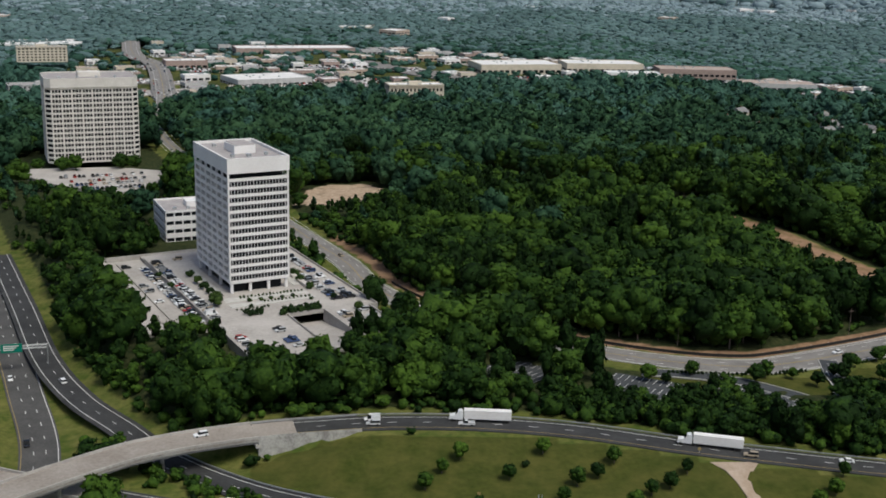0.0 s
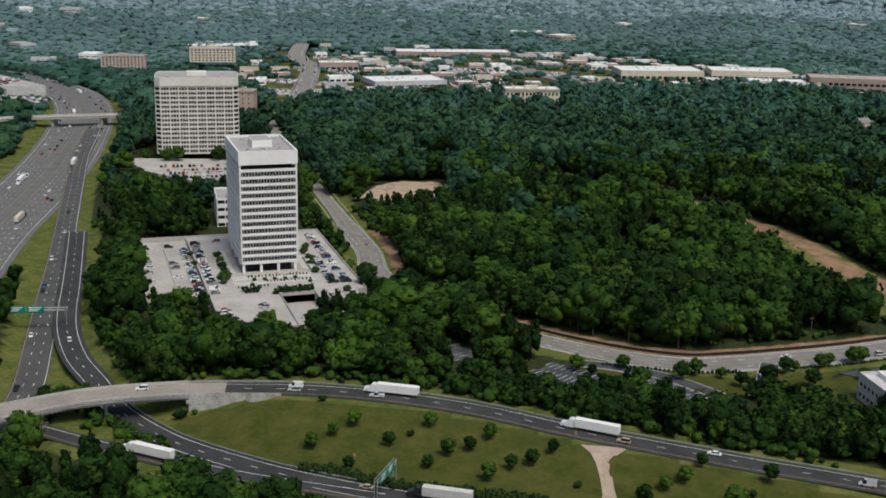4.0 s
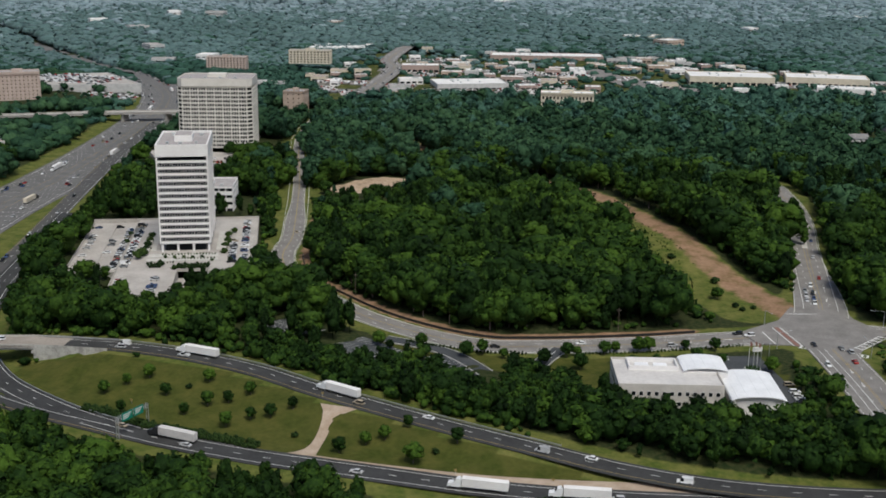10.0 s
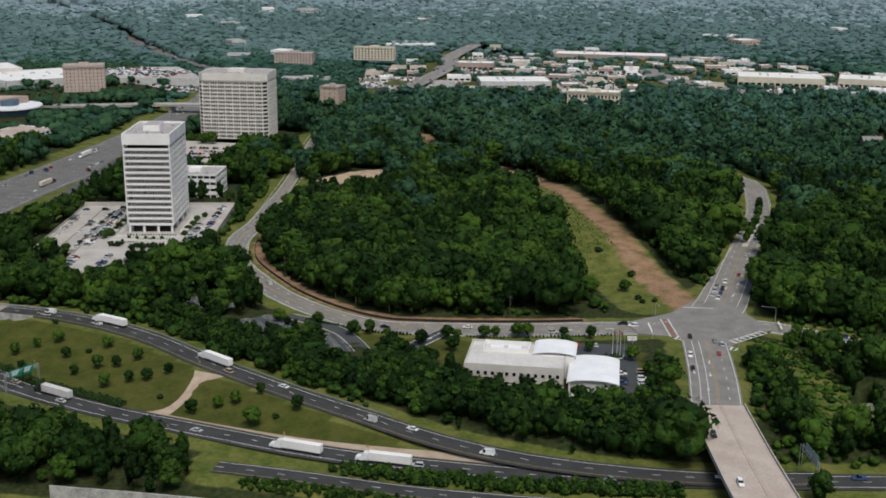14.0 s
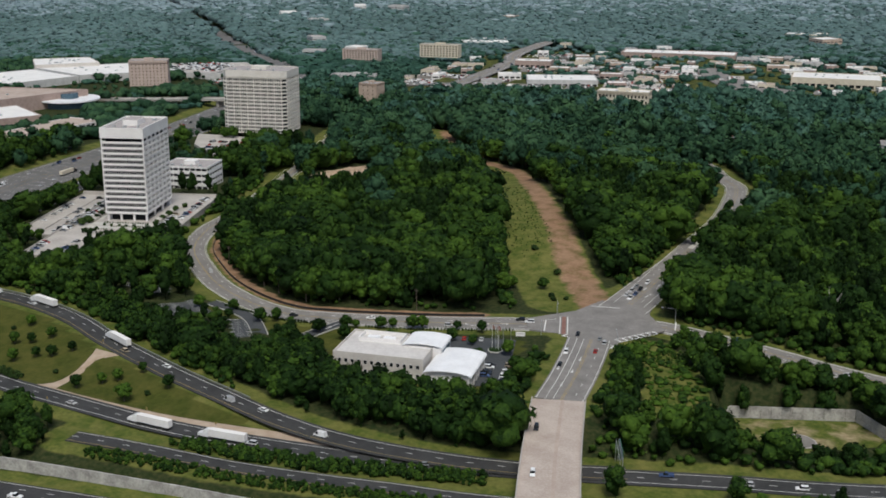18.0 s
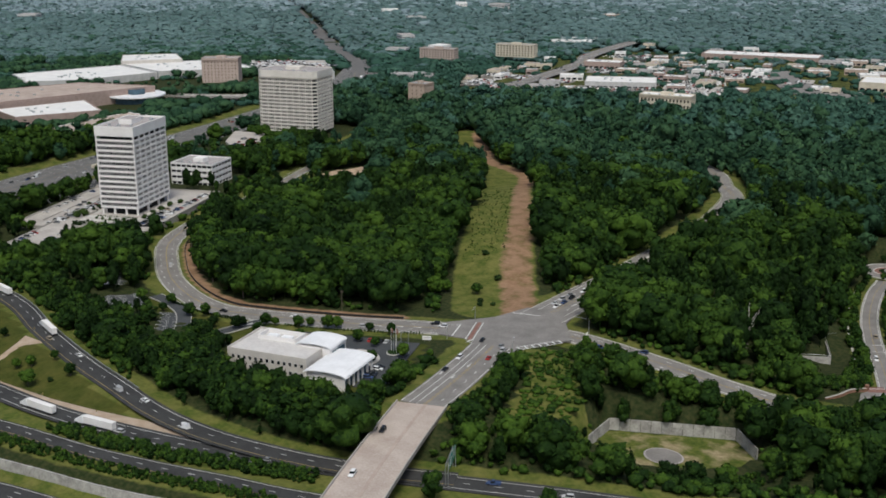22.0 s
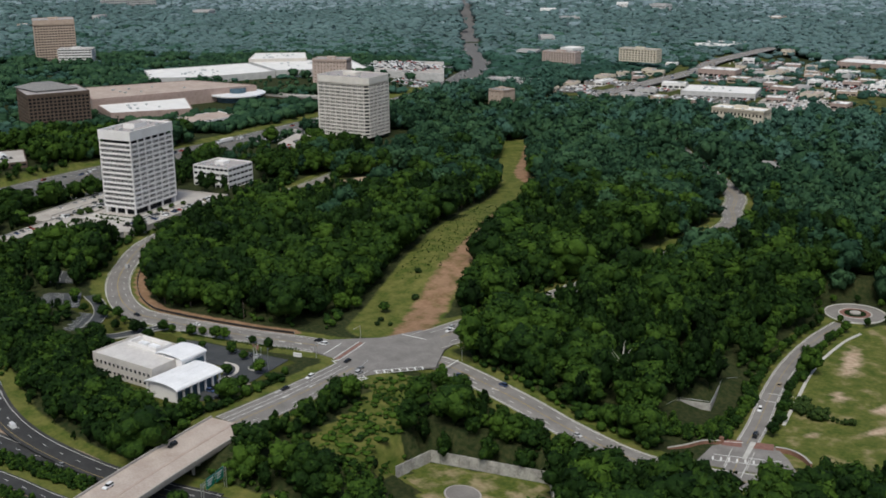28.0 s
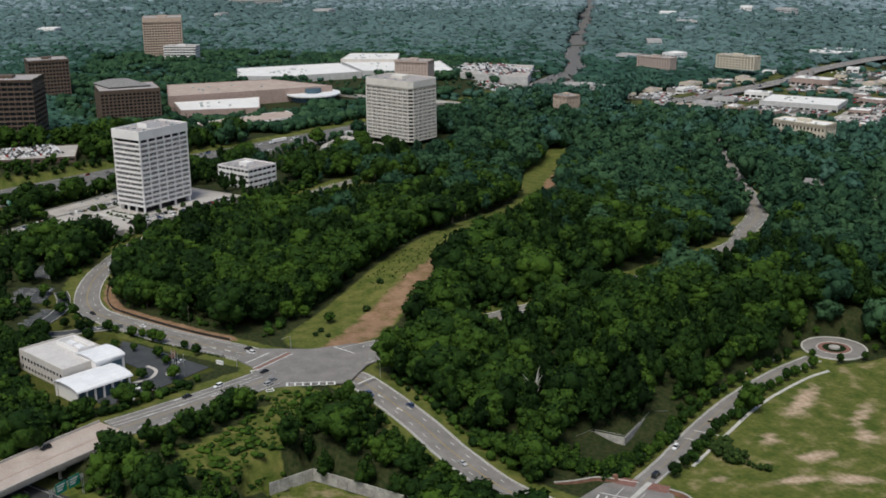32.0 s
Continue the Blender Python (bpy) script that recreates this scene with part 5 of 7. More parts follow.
def woods():
    x, y = jitter_grid(-420, 640, 235, 985, 8.6)
    fx, fy = jitter_grid(-420, 640, 985, 1340, 9.2)
    x, y = np.concatenate([x, fx]), np.concatenate([y, fy])
    ok, near = free_of_roads(x, y)
    shut = ((y > 735) & (y < 1130) & (x < -40) & (x > -260)) | ((y > 905) & (x > -40) & (x < 210))
    ok |= shut & free_of_roads(x, y, 0.0, ("parkway_west", "road_north"))[0]
    ok &= line_distance(x, y, south)[0] > 19
    for poly in KEEP_OUT + [MALL, TOWN, WEST_LOTS]:
        ok &= ~inside(x, y, poly)
    d, k = line_distance(x, y, FIELD_LINE)
    s = sides(FIELD_LINE)[k]
    east = 9 * np.clip(1 - 2.2 * k / len(FIELD_LINE), 0, 1) * (((x - FIELD_LINE[k, 0]) * s[:, 0] + (y - FIELD_LINE[k, 1]) * s[:, 1]) > 0)
    ok &= d > 27 - 11 * k / len(FIELD_LINE) + 3 * np.sin(k * 0.35) + east
    d, k = line_distance(x, y, LINES["parkway_west"])
    s = sides(LINES["parkway_west"])[k]
    north = ((x - LINES["parkway_west"][k, 0]) * s[:, 0] + (y - LINES["parkway_west"][k, 1]) * s[:, 1]) > 0
    ok &= ~(north & (d < 18) & (x > -45) & (x < 250) & (y < 640))
    ok &= np.hypot(x - PLAZA[0], y - PLAZA[1]) > 29
    ok &= np.hypot(x - 383, y - 598) > 10
    ok &= np.hypot(x + 250, y - 1066) > 24
    for hx, hy in HOUSES:
        ok &= np.hypot(x - hx, y - hy + 7) > 15
    ok &= ~inside(x, y, HAMLET) | (rng.random(len(x)) < 0.5)
    ok &= ~inside(x, y, [(-116, 585), (-88, 591), (-94, 634), (-122, 632)])
    # seen fan only
    ok &= ~((y < 300) & (x > 200)) & ~((x > 480) & (y < 480))
    x, y, near = x[ok], y[ok], near[ok]
    n = len(x)
    slow = np.array([noise.noise((a / 60, b / 60, 0.3)) for a, b in zip(x, y)])
    size = 17 + 5 * slow + rng.normal(0, 3.4, n)
    size -= 4.5 * np.exp(-np.maximum(near, 0) / 7) * (rng.random(n) < 0.8)
    size = np.where(y < 445, size * 0.86, size)
    size = np.where(inside(x, y, [(-80, 640), (25, 640), (14, 745), (-92, 722)]), size * 0.55, size)
    size = np.where(inside(x, y, [(84, 398), (205, 385), (212, 434), (84, 440)]), size * 0.52, size)
    size = np.where(inside(x, y, [(14, 420), (70, 396), (160, 392), (175, 418), (120, 425), (80, 436), (30, 456), (10, 455)]), size * 0.68, size)
    size = np.where(inside(x, y, [(-112, 425), (0, 425), (0, 466), (-35, 466), (-90, 505)]), size * 0.62, size)
    size = np.where(inside(x, y, [(296, 440), (350, 430), (400, 440), (345, 530), (300, 520)]), size * 0.7, size)
    size = np.where(inside(x, y, [(352, 470), (350, 425), (470, 455), (470, 500), (440, 500), (400, 470)]), size * 0.5, size)
    size = np.where(inside(x, y, [(205, 370), (310, 378), (304, 412), (285, 408), (205, 400)]), size * 0.8, size)
    size = np.where(inside(x, y, [(386, 560), (452, 604), (430, 668), (404, 704), (392, 682), (426, 634)]), size * 0.38, size)
    size = np.where(inside(x, y, [(316, 536), (330, 512), (380, 512), (440, 530), (444, 552), (395, 544), (360, 542)]), size * 0.58, size)
    d = line_distance(x, y, LINES["freeway_side_road"])[0]
    size = np.where((d < 42) & (y > 520), size * (0.42 + 0.4 * ease(14, 42, d)), size)
    size = np.where(inside(x, y, [(-240, 680), (-120, 680), (-140, 776), (-235, 790)]), size * 0.36, size)
    size = np.where(inside(x, y, [(-75, 425), (12, 440), (8, 470), (-25, 470), (-60, 450)]), size * 0.8, size)
    size = np.where(inside(x, y, HAMLET), size * 0.6, size)
    size = np.where(inside(x, y, [(-275, 985), (-205, 985), (-205, 1050), (-275, 1050)]), size * 0.5, size)
    size = np.where(inside(x, y, [(-400, 430), (-250, 430), (-225, 600), (-280, 640), (-300, 560), (-400, 600)]), size * 0.45, size)
    size = np.clip(size, 5.0, 25)
    kind = (rng.random(n) < 0.24 + 0.5 * (slow < -0.12)).astype(int)
    size = np.where(kind == 1, size * 1.08, size)
    kind = np.where((y > 900) | (x < -270) | (x > 560), 2, kind)
    return np.column_stack([x, y, height(x, y) - 0.3]), size, kind


pts, size, kind = woods()
# Sorted by distance, so that haze in the leaf colour thickens northwards.
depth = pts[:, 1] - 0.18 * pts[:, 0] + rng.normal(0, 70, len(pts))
for name, lo, hi, leaf_mat, label in (("woods", -1e9, 800, LEAF, "dense mixed woods of broadleaf trees and pines"), ("ridge_woods", 800, 1100, RIDGE_HAZE, "unbroken woods on the ridge behind the clearing"),
                                      ("back_woods", 1100, 1e9, VALLEY_HAZE, "unbroken woods between the road and the town")):
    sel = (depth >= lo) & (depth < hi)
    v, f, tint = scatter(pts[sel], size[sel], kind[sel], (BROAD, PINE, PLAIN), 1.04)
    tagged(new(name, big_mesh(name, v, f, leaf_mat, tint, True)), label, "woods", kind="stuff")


def undergrowth():
    """Bushes that close the edges of the woods down to the grass."""
    x, y = jitter_grid(-140, 520, 330, 700, 4.6)
    ok, near = free_of_roads(x, y, -2.5)
    ok &= (near < 13) & (line_distance(x, y, south)[0] > 15)
    for poly in KEEP_OUT:
        ok &= ~inside(x, y, poly)
    d, k = line_distance(x, y, FIELD_LINE)
    s = sides(FIELD_LINE)[k]
    edge = 27 - 13 * k / len(FIELD_LINE) + 9 * np.clip(1 - 2.2 * k / len(FIELD_LINE), 0, 1) * (((x - FIELD_LINE[k, 0]) * s[:, 0] + (y - FIELD_LINE[k, 1]) * s[:, 1]) > 0)
    ok |= (d > edge) & (d < edge + 5) & (near > 4)
    ok &= d > edge
    d, k = line_distance(x, y, LINES["parkway_west"])
    s = sides(LINES["parkway_west"])[k]
    north = ((x - LINES["parkway_west"][k, 0]) * s[:, 0] + (y - LINES["parkway_west"][k, 1]) * s[:, 1]) > 0
    ok &= ~((d < 20) & (x > 70) & (x < 262) & (y < 530))
    ok &= ~(north & (d < 16) & (x > -45) & (x < 250) & (y < 640)) & ~((y < 400) & (x > 190) & (x < 420)) & (y > 300)
    x, y = x[ok], y[ok]
    return np.column_stack([x, y, height(x, y) - 0.2]), rng.uniform(2.2, 5.5, len(x))




def belt():
    """The thick row of low trees between the ramp and the car parks."""
    x, y = jitter_grid(56, 304, 376, 440, 4.7)
    ok = inside(x, y, [(56, 404), (110, 392), (205, 378), (300, 380), (300, 404), (262, 398), (208, 400), (190, 426), (90, 434), (56, 452)]) & free_of_roads(x, y, 0.5)[0]
    ok &= ~inside(x, y, GRASS_FIELD) & ~inside(x, y, [(210, 400), (262, 404), (262, 440), (205, 430)])
    for poly in KEEP_OUT[:4]:
        ok &= ~inside(x, y, poly)
    ok &= ~inside(x, y, [(56, 420), (120, 408), (165, 404), (165, 440), (56, 452)]) | (rng.random(len(x)) < 0.3)
    x, y = x[ok], y[ok]
    return np.column_stack([x, y, height(x, y) - 0.3]), rng.uniform(6, 9.5, len(x)) + 4.0 * ease(190, 215, x)


pts, size = belt()
v, f, tint = scatter(pts, size, (rng.random(len(pts)) < 0.6).astype(int), (PLAIN, PLAIN), 1.15)
tagged(new("tree_belt", big_mesh("tree_belt", v, f, LEAF, tint, True)), "thick belt of low dark trees beside the ramp", "trees", kind="stuff")
x, y = jitter_grid(306, 378, 436, 530, 3.4)
ok = inside(x, y, CLEARING) & (rng.random(len(x)) < 0.8)
x, y = x[ok], y[ok]
v, f, tint = scatter(np.column_stack([x, y, height(x, y) - 0.3]), rng.uniform(0.8, 2.4, len(x)), np.zeros(len(x), int), (LOW,), 2.2)
tagged(new("clearing_scrub", big_mesh("clearing_scrub", v, f, LEAF, np.clip(tint + 0.25, 0, 1.1), True)), "bright green scrub growing over the clearing", "scrub", kind="stuff")
pts, size = undergrowth()
v, f, tint = scatter(pts, size, np.zeros(len(pts), int), (LOW,), 1.2)
tagged(new("undergrowth", big_mesh("undergrowth", v, f, LEAF, tint, True)), "dense green bushes along the edge of the woods", "bushes", kind="stuff")

MALL_LOTS = [[(-700, 930), (-690, 1035), (-600, 1120), (-520, 1010), (-590, 850), (-640, 830)], [(-620, 1150), (-530, 1200), (-480, 1120), (-540, 1040)], [(-470, 900), (-430, 1000), (-500, 1010), (-530, 950)]]
MALL_BLOCKS = [[(-752, 876), (-712, 930), (-698, 1040), (-805, 1056), (-832, 905)], [(-698, 1042), (-626, 1150), (-738, 1190), (-806, 1060)], [(-806, 1058), (-760, 1130), (-822, 1166), (-868, 1104)], [(-620, 1155), (-528, 1207), (-632, 1288), (-714, 1218)]]
BUILT = MALL_LOTS + MALL_BLOCKS + [[(-572, 716), (-470, 716), (-470, 830), (-520, 935), (-600, 930), (-668, 752)], [(-398, 708), (-420, 832), (-462, 828), (-438, 702)], [(-520, 620), (-500, 700), (-570, 710), (-580, 625)], [(-470, 480), (-420, 545), (-470, 575), (-500, 520)],
                                   [(-390, 470), (-300, 475), (-300, 560), (-385, 560)], [(-610, 1030), (-548, 1056), (-560, 1085), (-620, 1060)], [(-345, 1120), (-250, 1145), (-262, 1175), (-350, 1150)]]

# trees between the mall, its halls and the freeway, and small ones in the car parks
x, y = jitter_grid(-1150, -330, 560, 1330, 8.5)
ok = (inside(x, y, MALL) | inside(x, y, WEST_LOTS)) & free_of_roads(x, y, 4)[0]
for poly in BUILT:
    ok &= ~inside(x, y, poly)
thin = np.array([noise.noise((p / 45, r / 45, 1.7)) for p, r in zip(x, y)])
ok &= thin > -0.05
px, py = jitter_grid(-720, -420, 820, 1210, 20)
inlot = np.zeros(len(px), bool)
for poly in MALL_LOTS:
    inlot |= inside(px, py, poly)
x, y = np.concatenate([x[ok], px[inlot]]), np.concatenate([y[ok], py[inlot]])
size = np.concatenate([rng.uniform(7, 14, ok.sum()), rng.uniform(4, 6.5, inlot.sum())])
v, f, tint = scatter(np.column_stack([x, y, height(x, y) - 0.5]), size, np.zeros(len(x), int), (LOW,), 1.15)
tagged(new("mall_trees", big_mesh("mall_trees", v, f, RIDGE_HAZE, tint, True)), "belts of green trees round the mall car parks", "trees", kind="stuff")


def far_level(x, y):
    """Rolling country, raised towards the horizon so that its canopy fills the top of the camera's view."""
    r = np.hypot(x - 400, y - 100)
    return height(x, y) + 14 * ease(1950, 2500, r) * (1 + np.sin(x / 190 + 1.7 * np.sin(y / 310)) * np.sin(y / 230 + x / 700)) + 70 * ease(3300, 4700, r)


def distant_trees():
    """Tree tops from behind the woods to the horizon, kept out of the built-up ground."""
    P, S = [], []
    for r0, r1, step, lo, hi in ((0, 2000, 12.5, 9, 14), (2000, 3000, 16.5, 11, 17), (3000, 4720, 34, 20, 32)):
        x, y = jitter_grid(400 - r1, 400 + 0.62 * r1, 500 if r0 == 0 else 100, 100 + r1, step)
        r, yaw = np.hypot(x - 400, y - 100), np.degrees(np.arctan2(-(x - 400), y - 40))
        ok = (r > r0) & (r < r1) & (yaw > -30) & (yaw < 82) & ((y > 1340) | (x < -420) | (x > 640))
        x, y = x[ok], y[ok]
        town = inside(x, y, TOWN) | inside(x, y, MALL) | inside(x, y, WEST_LOTS)
        open_road = free_of_roads(x, y)[0] | ((y > 1300) & (line_distance(x, y, LINES["freeway_north"])[0] > 22) & (line_distance(x, y, LINES["parkway_west"])[0] > 22))
        ok = open_road & (~town | (rng.random(len(x)) < np.where(inside(x, y, TOWN), 0.3, 0.7)))
        for poly in BUILT:
            ok &= ~inside(x, y, poly)
        x, y, town = x[ok], y[ok], town[ok]
        P.append(np.column_stack([x, y, far_level(x, y) - 1.5]))
        beside = (line_distance(x, y, LINES["freeway_north"])[0] < 60) & (y > 1280)
        S.append(rng.uniform(lo, hi, len(x)) * np.where(town, 0.62, 1) * np.where(beside, 1.25, 1))
    return np.vstack(P), np.concatenate(S)


pts, size = distant_trees()
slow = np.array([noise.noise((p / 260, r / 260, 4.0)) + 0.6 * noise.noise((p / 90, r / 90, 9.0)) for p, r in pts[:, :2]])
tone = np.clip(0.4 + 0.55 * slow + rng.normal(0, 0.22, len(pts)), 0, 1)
# Scattered distance bands pick how much haze the leaf colour carries.
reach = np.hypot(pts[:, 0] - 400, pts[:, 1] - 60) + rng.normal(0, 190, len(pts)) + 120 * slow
for name, lo, hi, leaf_mat, label in (("valley_woods", 0, 1800, VALLEY_HAZE, "green woods round the town and the freeway"), ("distant_woods", 1800, 2680, FARLEAF_HAZE, "green woods stretching into the distance, haze painted into their colour"),
                                      ("far_canopy", 2680, 9999, FARTHEST_HAZE, "endless tree canopy near the horizon, painted blue-green for haze")):
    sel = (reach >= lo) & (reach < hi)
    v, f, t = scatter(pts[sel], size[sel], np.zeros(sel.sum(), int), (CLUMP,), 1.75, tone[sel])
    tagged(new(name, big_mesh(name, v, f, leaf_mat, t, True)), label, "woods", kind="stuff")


def far_floor():
    rr, aa = np.concatenate([np.arange(2000, 3300, 50), np.arange(3300, 4780, 70)]), np.radians(np.arange(-36, 88, 1.0))
    R, A = np.meshgrid(rr, aa)
    X, Y = 400 - R * np.sin(A), 100 + R * np.cos(A)
    Z = far_level(X, Y) - 2
    d = line_distance(X.ravel(), Y.ravel(), LINES["freeway_north"])[0].reshape(X.shape)
    Z = np.where(d < 80, -26, Z)
    ny, nx = X.shape
    idx = np.arange(nx * ny).reshape(ny, nx)
    a, b, c, e = idx[:-1, :-1].ravel(), idx[:-1, 1:].ravel(), idx[1:, 1:].ravel(), idx[1:, :-1].ravel()
    f = np.vstack([np.stack([a, c, b], 1), np.stack([a, e, c], 1)])
    # The hills share the leaf colour with haze painted in.
    return big_mesh("far_hills", np.stack([X.ravel(), Y.ravel(), Z.ravel()], 1), f, FARLEAF_HAZE, np.full(len(f), 0.6), True)


tagged(new("far_hills", far_floor()), "wooded hills under the far canopy, haze painted into their colour", "hills", kind="structure")

# glowing backdrop band in place of the hazy sky low over the horizon
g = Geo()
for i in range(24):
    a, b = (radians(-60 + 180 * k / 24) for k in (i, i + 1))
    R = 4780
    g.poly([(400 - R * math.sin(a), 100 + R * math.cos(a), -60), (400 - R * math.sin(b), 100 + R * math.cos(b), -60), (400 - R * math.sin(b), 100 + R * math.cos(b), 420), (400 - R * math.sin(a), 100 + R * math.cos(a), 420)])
tagged(part("backdrop", g, HAZE), "glowing backdrop band for the pale hazy sky low over the horizon", "sky", kind="structure")

# ---- the town to the north, the mall to the west ----


def zg(x, y):
    return float(height(np.array([float(x)]), np.array([float(y)]))[0])


def block(name, corners, z0, z1, wall, roof, label, category="building", storeys=1, units=3, glass_band=0.45, seed=0):
    """A low block on any plan: walls, window strips, parapet, roof and roof units."""
    q = random.Random(seed)
    cx, cy = sum(p[0] for p in corners) / len(corners), sum(p[1] for p in corners) / len(corners)
    t = thing(name, pose(cx, cy, 0), label, category)
    loc = [(x - cx, y - cy) for x, y in corners]
    part("wall", Geo().prism(loc, z0, z1), wall, t)
    inner = [(x * 0.975, y * 0.975) for x, y in loc]
    part("roof", Geo().prism(inner, z1, z1 + 0.12), roof, t)
    rim, g = Geo(), Geo()
    for a, b in zip(loc, loc[1:] + loc[:1]):
        d = Vector((b[0] - a[0], b[1] - a[1]))
        L = d.length
        d.normalize()
        nrm = Vector((d.y, -d.x))
        rim.prism([(a[0], a[1]), (b[0], b[1]), (b[0] * 0.98, b[1] * 0.98), (a[0] * 0.98, a[1] * 0.98)], z1, z1 + 0.7)
        H = (z1 - z0) / storeys
        for k in range(storeys if glass_band else 0):
            n = max(1, int(L / 7))
            for i in range(n):
                s0, s1 = (i + 0.15) * L / n, (i + 0.85) * L / n
                p0, p1 = Vector(a) + d * s0 + nrm * 0.06, Vector(a) + d * s1 + nrm * 0.06
                zz = z0 + k * H + H * 0.3
                g.poly([(p0.x, p0.y, zz), (p1.x, p1.y, zz), (p1.x, p1.y, zz + H * glass_band), (p0.x, p0.y, zz + H * glass_band)])
    part("parapet", rim, wall, t)
    if g.v:
        part("window_strip", g, GLASS, t, "rows of dark windows", "stuff")
    for i in range(units):
        k = q.uniform(-0.6, 0.6)
        j = q.uniform(-0.6, 0.6)
        x = loc[0][0] * 0.5 * (k + j) + loc[1][0] * 0.5 * (k - j)
        y = loc[0][1] * 0.5 * (k + j) + loc[1][1] * 0.5 * (k - j)
        s = q.uniform(1.2, 2.6)
        part("roof_unit", Geo().box(x, x + s, y, y + s * 1.4, z1 + 0.12, z1 + 1.5), STEEL, t, "metal roof unit")
    return t


def rect(x, y, w, l, turn):
    c, s = math.cos(radians(turn)), math.sin(radians(turn))
    return [(x + c * u - s * v, y + s * u + c * v) for u, v in ((0, 0), (w, 0), (w, l), (0, l))]


# landmarks
grid_building("hotel", -612, 1048, 40, 48, 24, -22, 22, 10, 10, 5, FADEDTAN, GLASS, "tall tan hotel slab with stepped parapet", "hotel", band=0.62, fin=3.4, top=4)
grid_building("bronze_office", -512, 630, 82, 66, 58, -14, 27, 10, 15, 13, BRONZE, GLASS, "square brown office block with a pitched roof lantern", band=0.4, fin=1.4, top=3.5, plant=False)
part("roof_lantern", Geo().prism([(-574, 640), (-528, 646), (-523, 690), (-569, 684)], 27, 29), SHINGLE, bpy.data.objects["bronze_office"]).matrix_parent_inverse = bpy.data.objects["bronze_office"].matrix_world.inverted()
g = Geo()
lo, hi = [(-576, 638, 29), (-526, 644, 29), (-521, 692, 29), (-571, 686, 29)], [(-562, 654, 34), (-540, 657, 34), (-537, 676, 34), (-559, 673, 34)]
for i in range(4):
    g.poly([lo[i], lo[(i + 1) % 4], hi[(i + 1) % 4], hi[i]])
g.poly(hi)
part("pitched_roof", g, SHINGLE, bpy.data.objects["bronze_office"], "grey pitched roof").matrix_parent_inverse = bpy.data.objects["bronze_office"].matrix_world.inverted()
grid_building("dark_glass_tower", -450, 488, 64, 62, 46, -14, 57, 14, 10, 8, BRONZE, GLASS, "dark bronze office tower with ribbon windows", band=0.38, fin=0.5, top=2)
grid_building("far_bronze_tower", -748, 600, 85, 50, 40, -14, 38, 11, 12, 9, BRONZE, GLASS, "brown office tower beyond the car parks", band=0.45, fin=1.2, top=3)
grid_building("tall_office", -1112, 850, 72, 62, 46, -16, 52, 15, 14, 9, TANWALL, GLASS, "tall grey-brown office tower with a hipped roof", band=0.5, fin=1.4, top=8)
grid_building("terraced_office", -1066, 868, 55, 52, 26, -14, 10, 6, 10, 5, TOWERWHITE, GLASS, "white terraced office block", band=0.5, fin=0.6)
grid_building("apartment_slab", -1840, 1262, 80, 120, 26, -10, 62, 16, 24, 5, GREYWALL, GLASS, "pale grey apartment slab on the horizon", "apartment building", band=0.5, fin=1.6)
block("parking_garage", rect(-312, 478, 76, 60, 74), -14, 2, BRONZE, LOT, "dark multi-storey car park with a full top deck", "parking garage", 4, 0)
block("convention_hall", [(-572, 724), (-545, 925), (-640, 884), (-668, 752)], -12, 6, HAZEBRICK, ROOFTAN, "large low tan exhibition hall", "hall", 2, 8, 0)
block("convention_wing", [(-500, 716), (-470, 800), (-548, 830), (-566, 728)], -12, 0, HAZEBRICK, ROOFWHITE, "low brown wing with white flat roofs", "hall", 1, 8, 0.2)
block("garage_wing", [(-398, 708), (-420, 832), (-462, 828), (-438, 702)], -14, -5, TOWERWHITE, ROOFTAN, "long pale parking deck beside the freeway", "parking garage", 2, 0)
dome = thing("glass_rotunda", pose(-548, 900, -12), "round white-roofed hall with a blue glass drum", "hall")
ring = [(34 * math.cos(2 * math.pi * i / 24), 34 * math.sin(2 * math.pi * i / 24)) for i in range(24)]
part("drum", Geo().prism([(0.8 * x, 0.8 * y) for x, y in ring], 0, 10), GLASSBLUE, dome, "blue glass drum")
part("roof_disc", Geo().prism(ring, 10, 11.5), METALWHITE, dome, "white disc roof")
part("lantern", Geo().prism([(0.3 * x, 0.3 * y) for x, y in ring], 11.5, 17), GLASSBLUE, dome, "blue glass lantern")
for n, (poly, z1) in enumerate(zip(MALL_BLOCKS, (-2, -1, 3, -4))):
    block("mall_block", poly, -16, z1, STONEPALE if n == 2 else GREYWALL, ROOFWHITE if n < 3 else LOT, "sprawling white-roofed shopping mall block", "shopping mall", 2, 14, 0, seed=n)
ov = thing("overpass", pose(0, 0, 0), "pale concrete road bridge crossing the freeway", "bridge")
oc = curve([(-620, 935, -8), (-540, 945, -6), (-470, 965, -3), (-432, 985, -2), (-360, 1022, -2), (-320, 1045, -4)], 12)
os_ = sides(oc)
for k in range(len(oc) - 1):
    g = Geo()
    p = [oc[k, :2] - os_[k] * 7, oc[k, :2] + os_[k] * 7, oc[k + 1, :2] + os_[k + 1] * 7, oc[k + 1, :2] - os_[k + 1] * 7]
    g.prism([tuple(w) for w in p], oc[k, 2] - 1.6, oc[k, 2])
    part("deck_span", g, CONCRETE, ov)
    for a, b_ in ((p[0], p[3]), (p[1], p[2])):
        part("parapet", Geo().tube((*a, oc[k, 2] + 0.5), (*b_, oc[k, 2] + 0.5), 0.5, 0.5, 4), CONCRETE, ov)
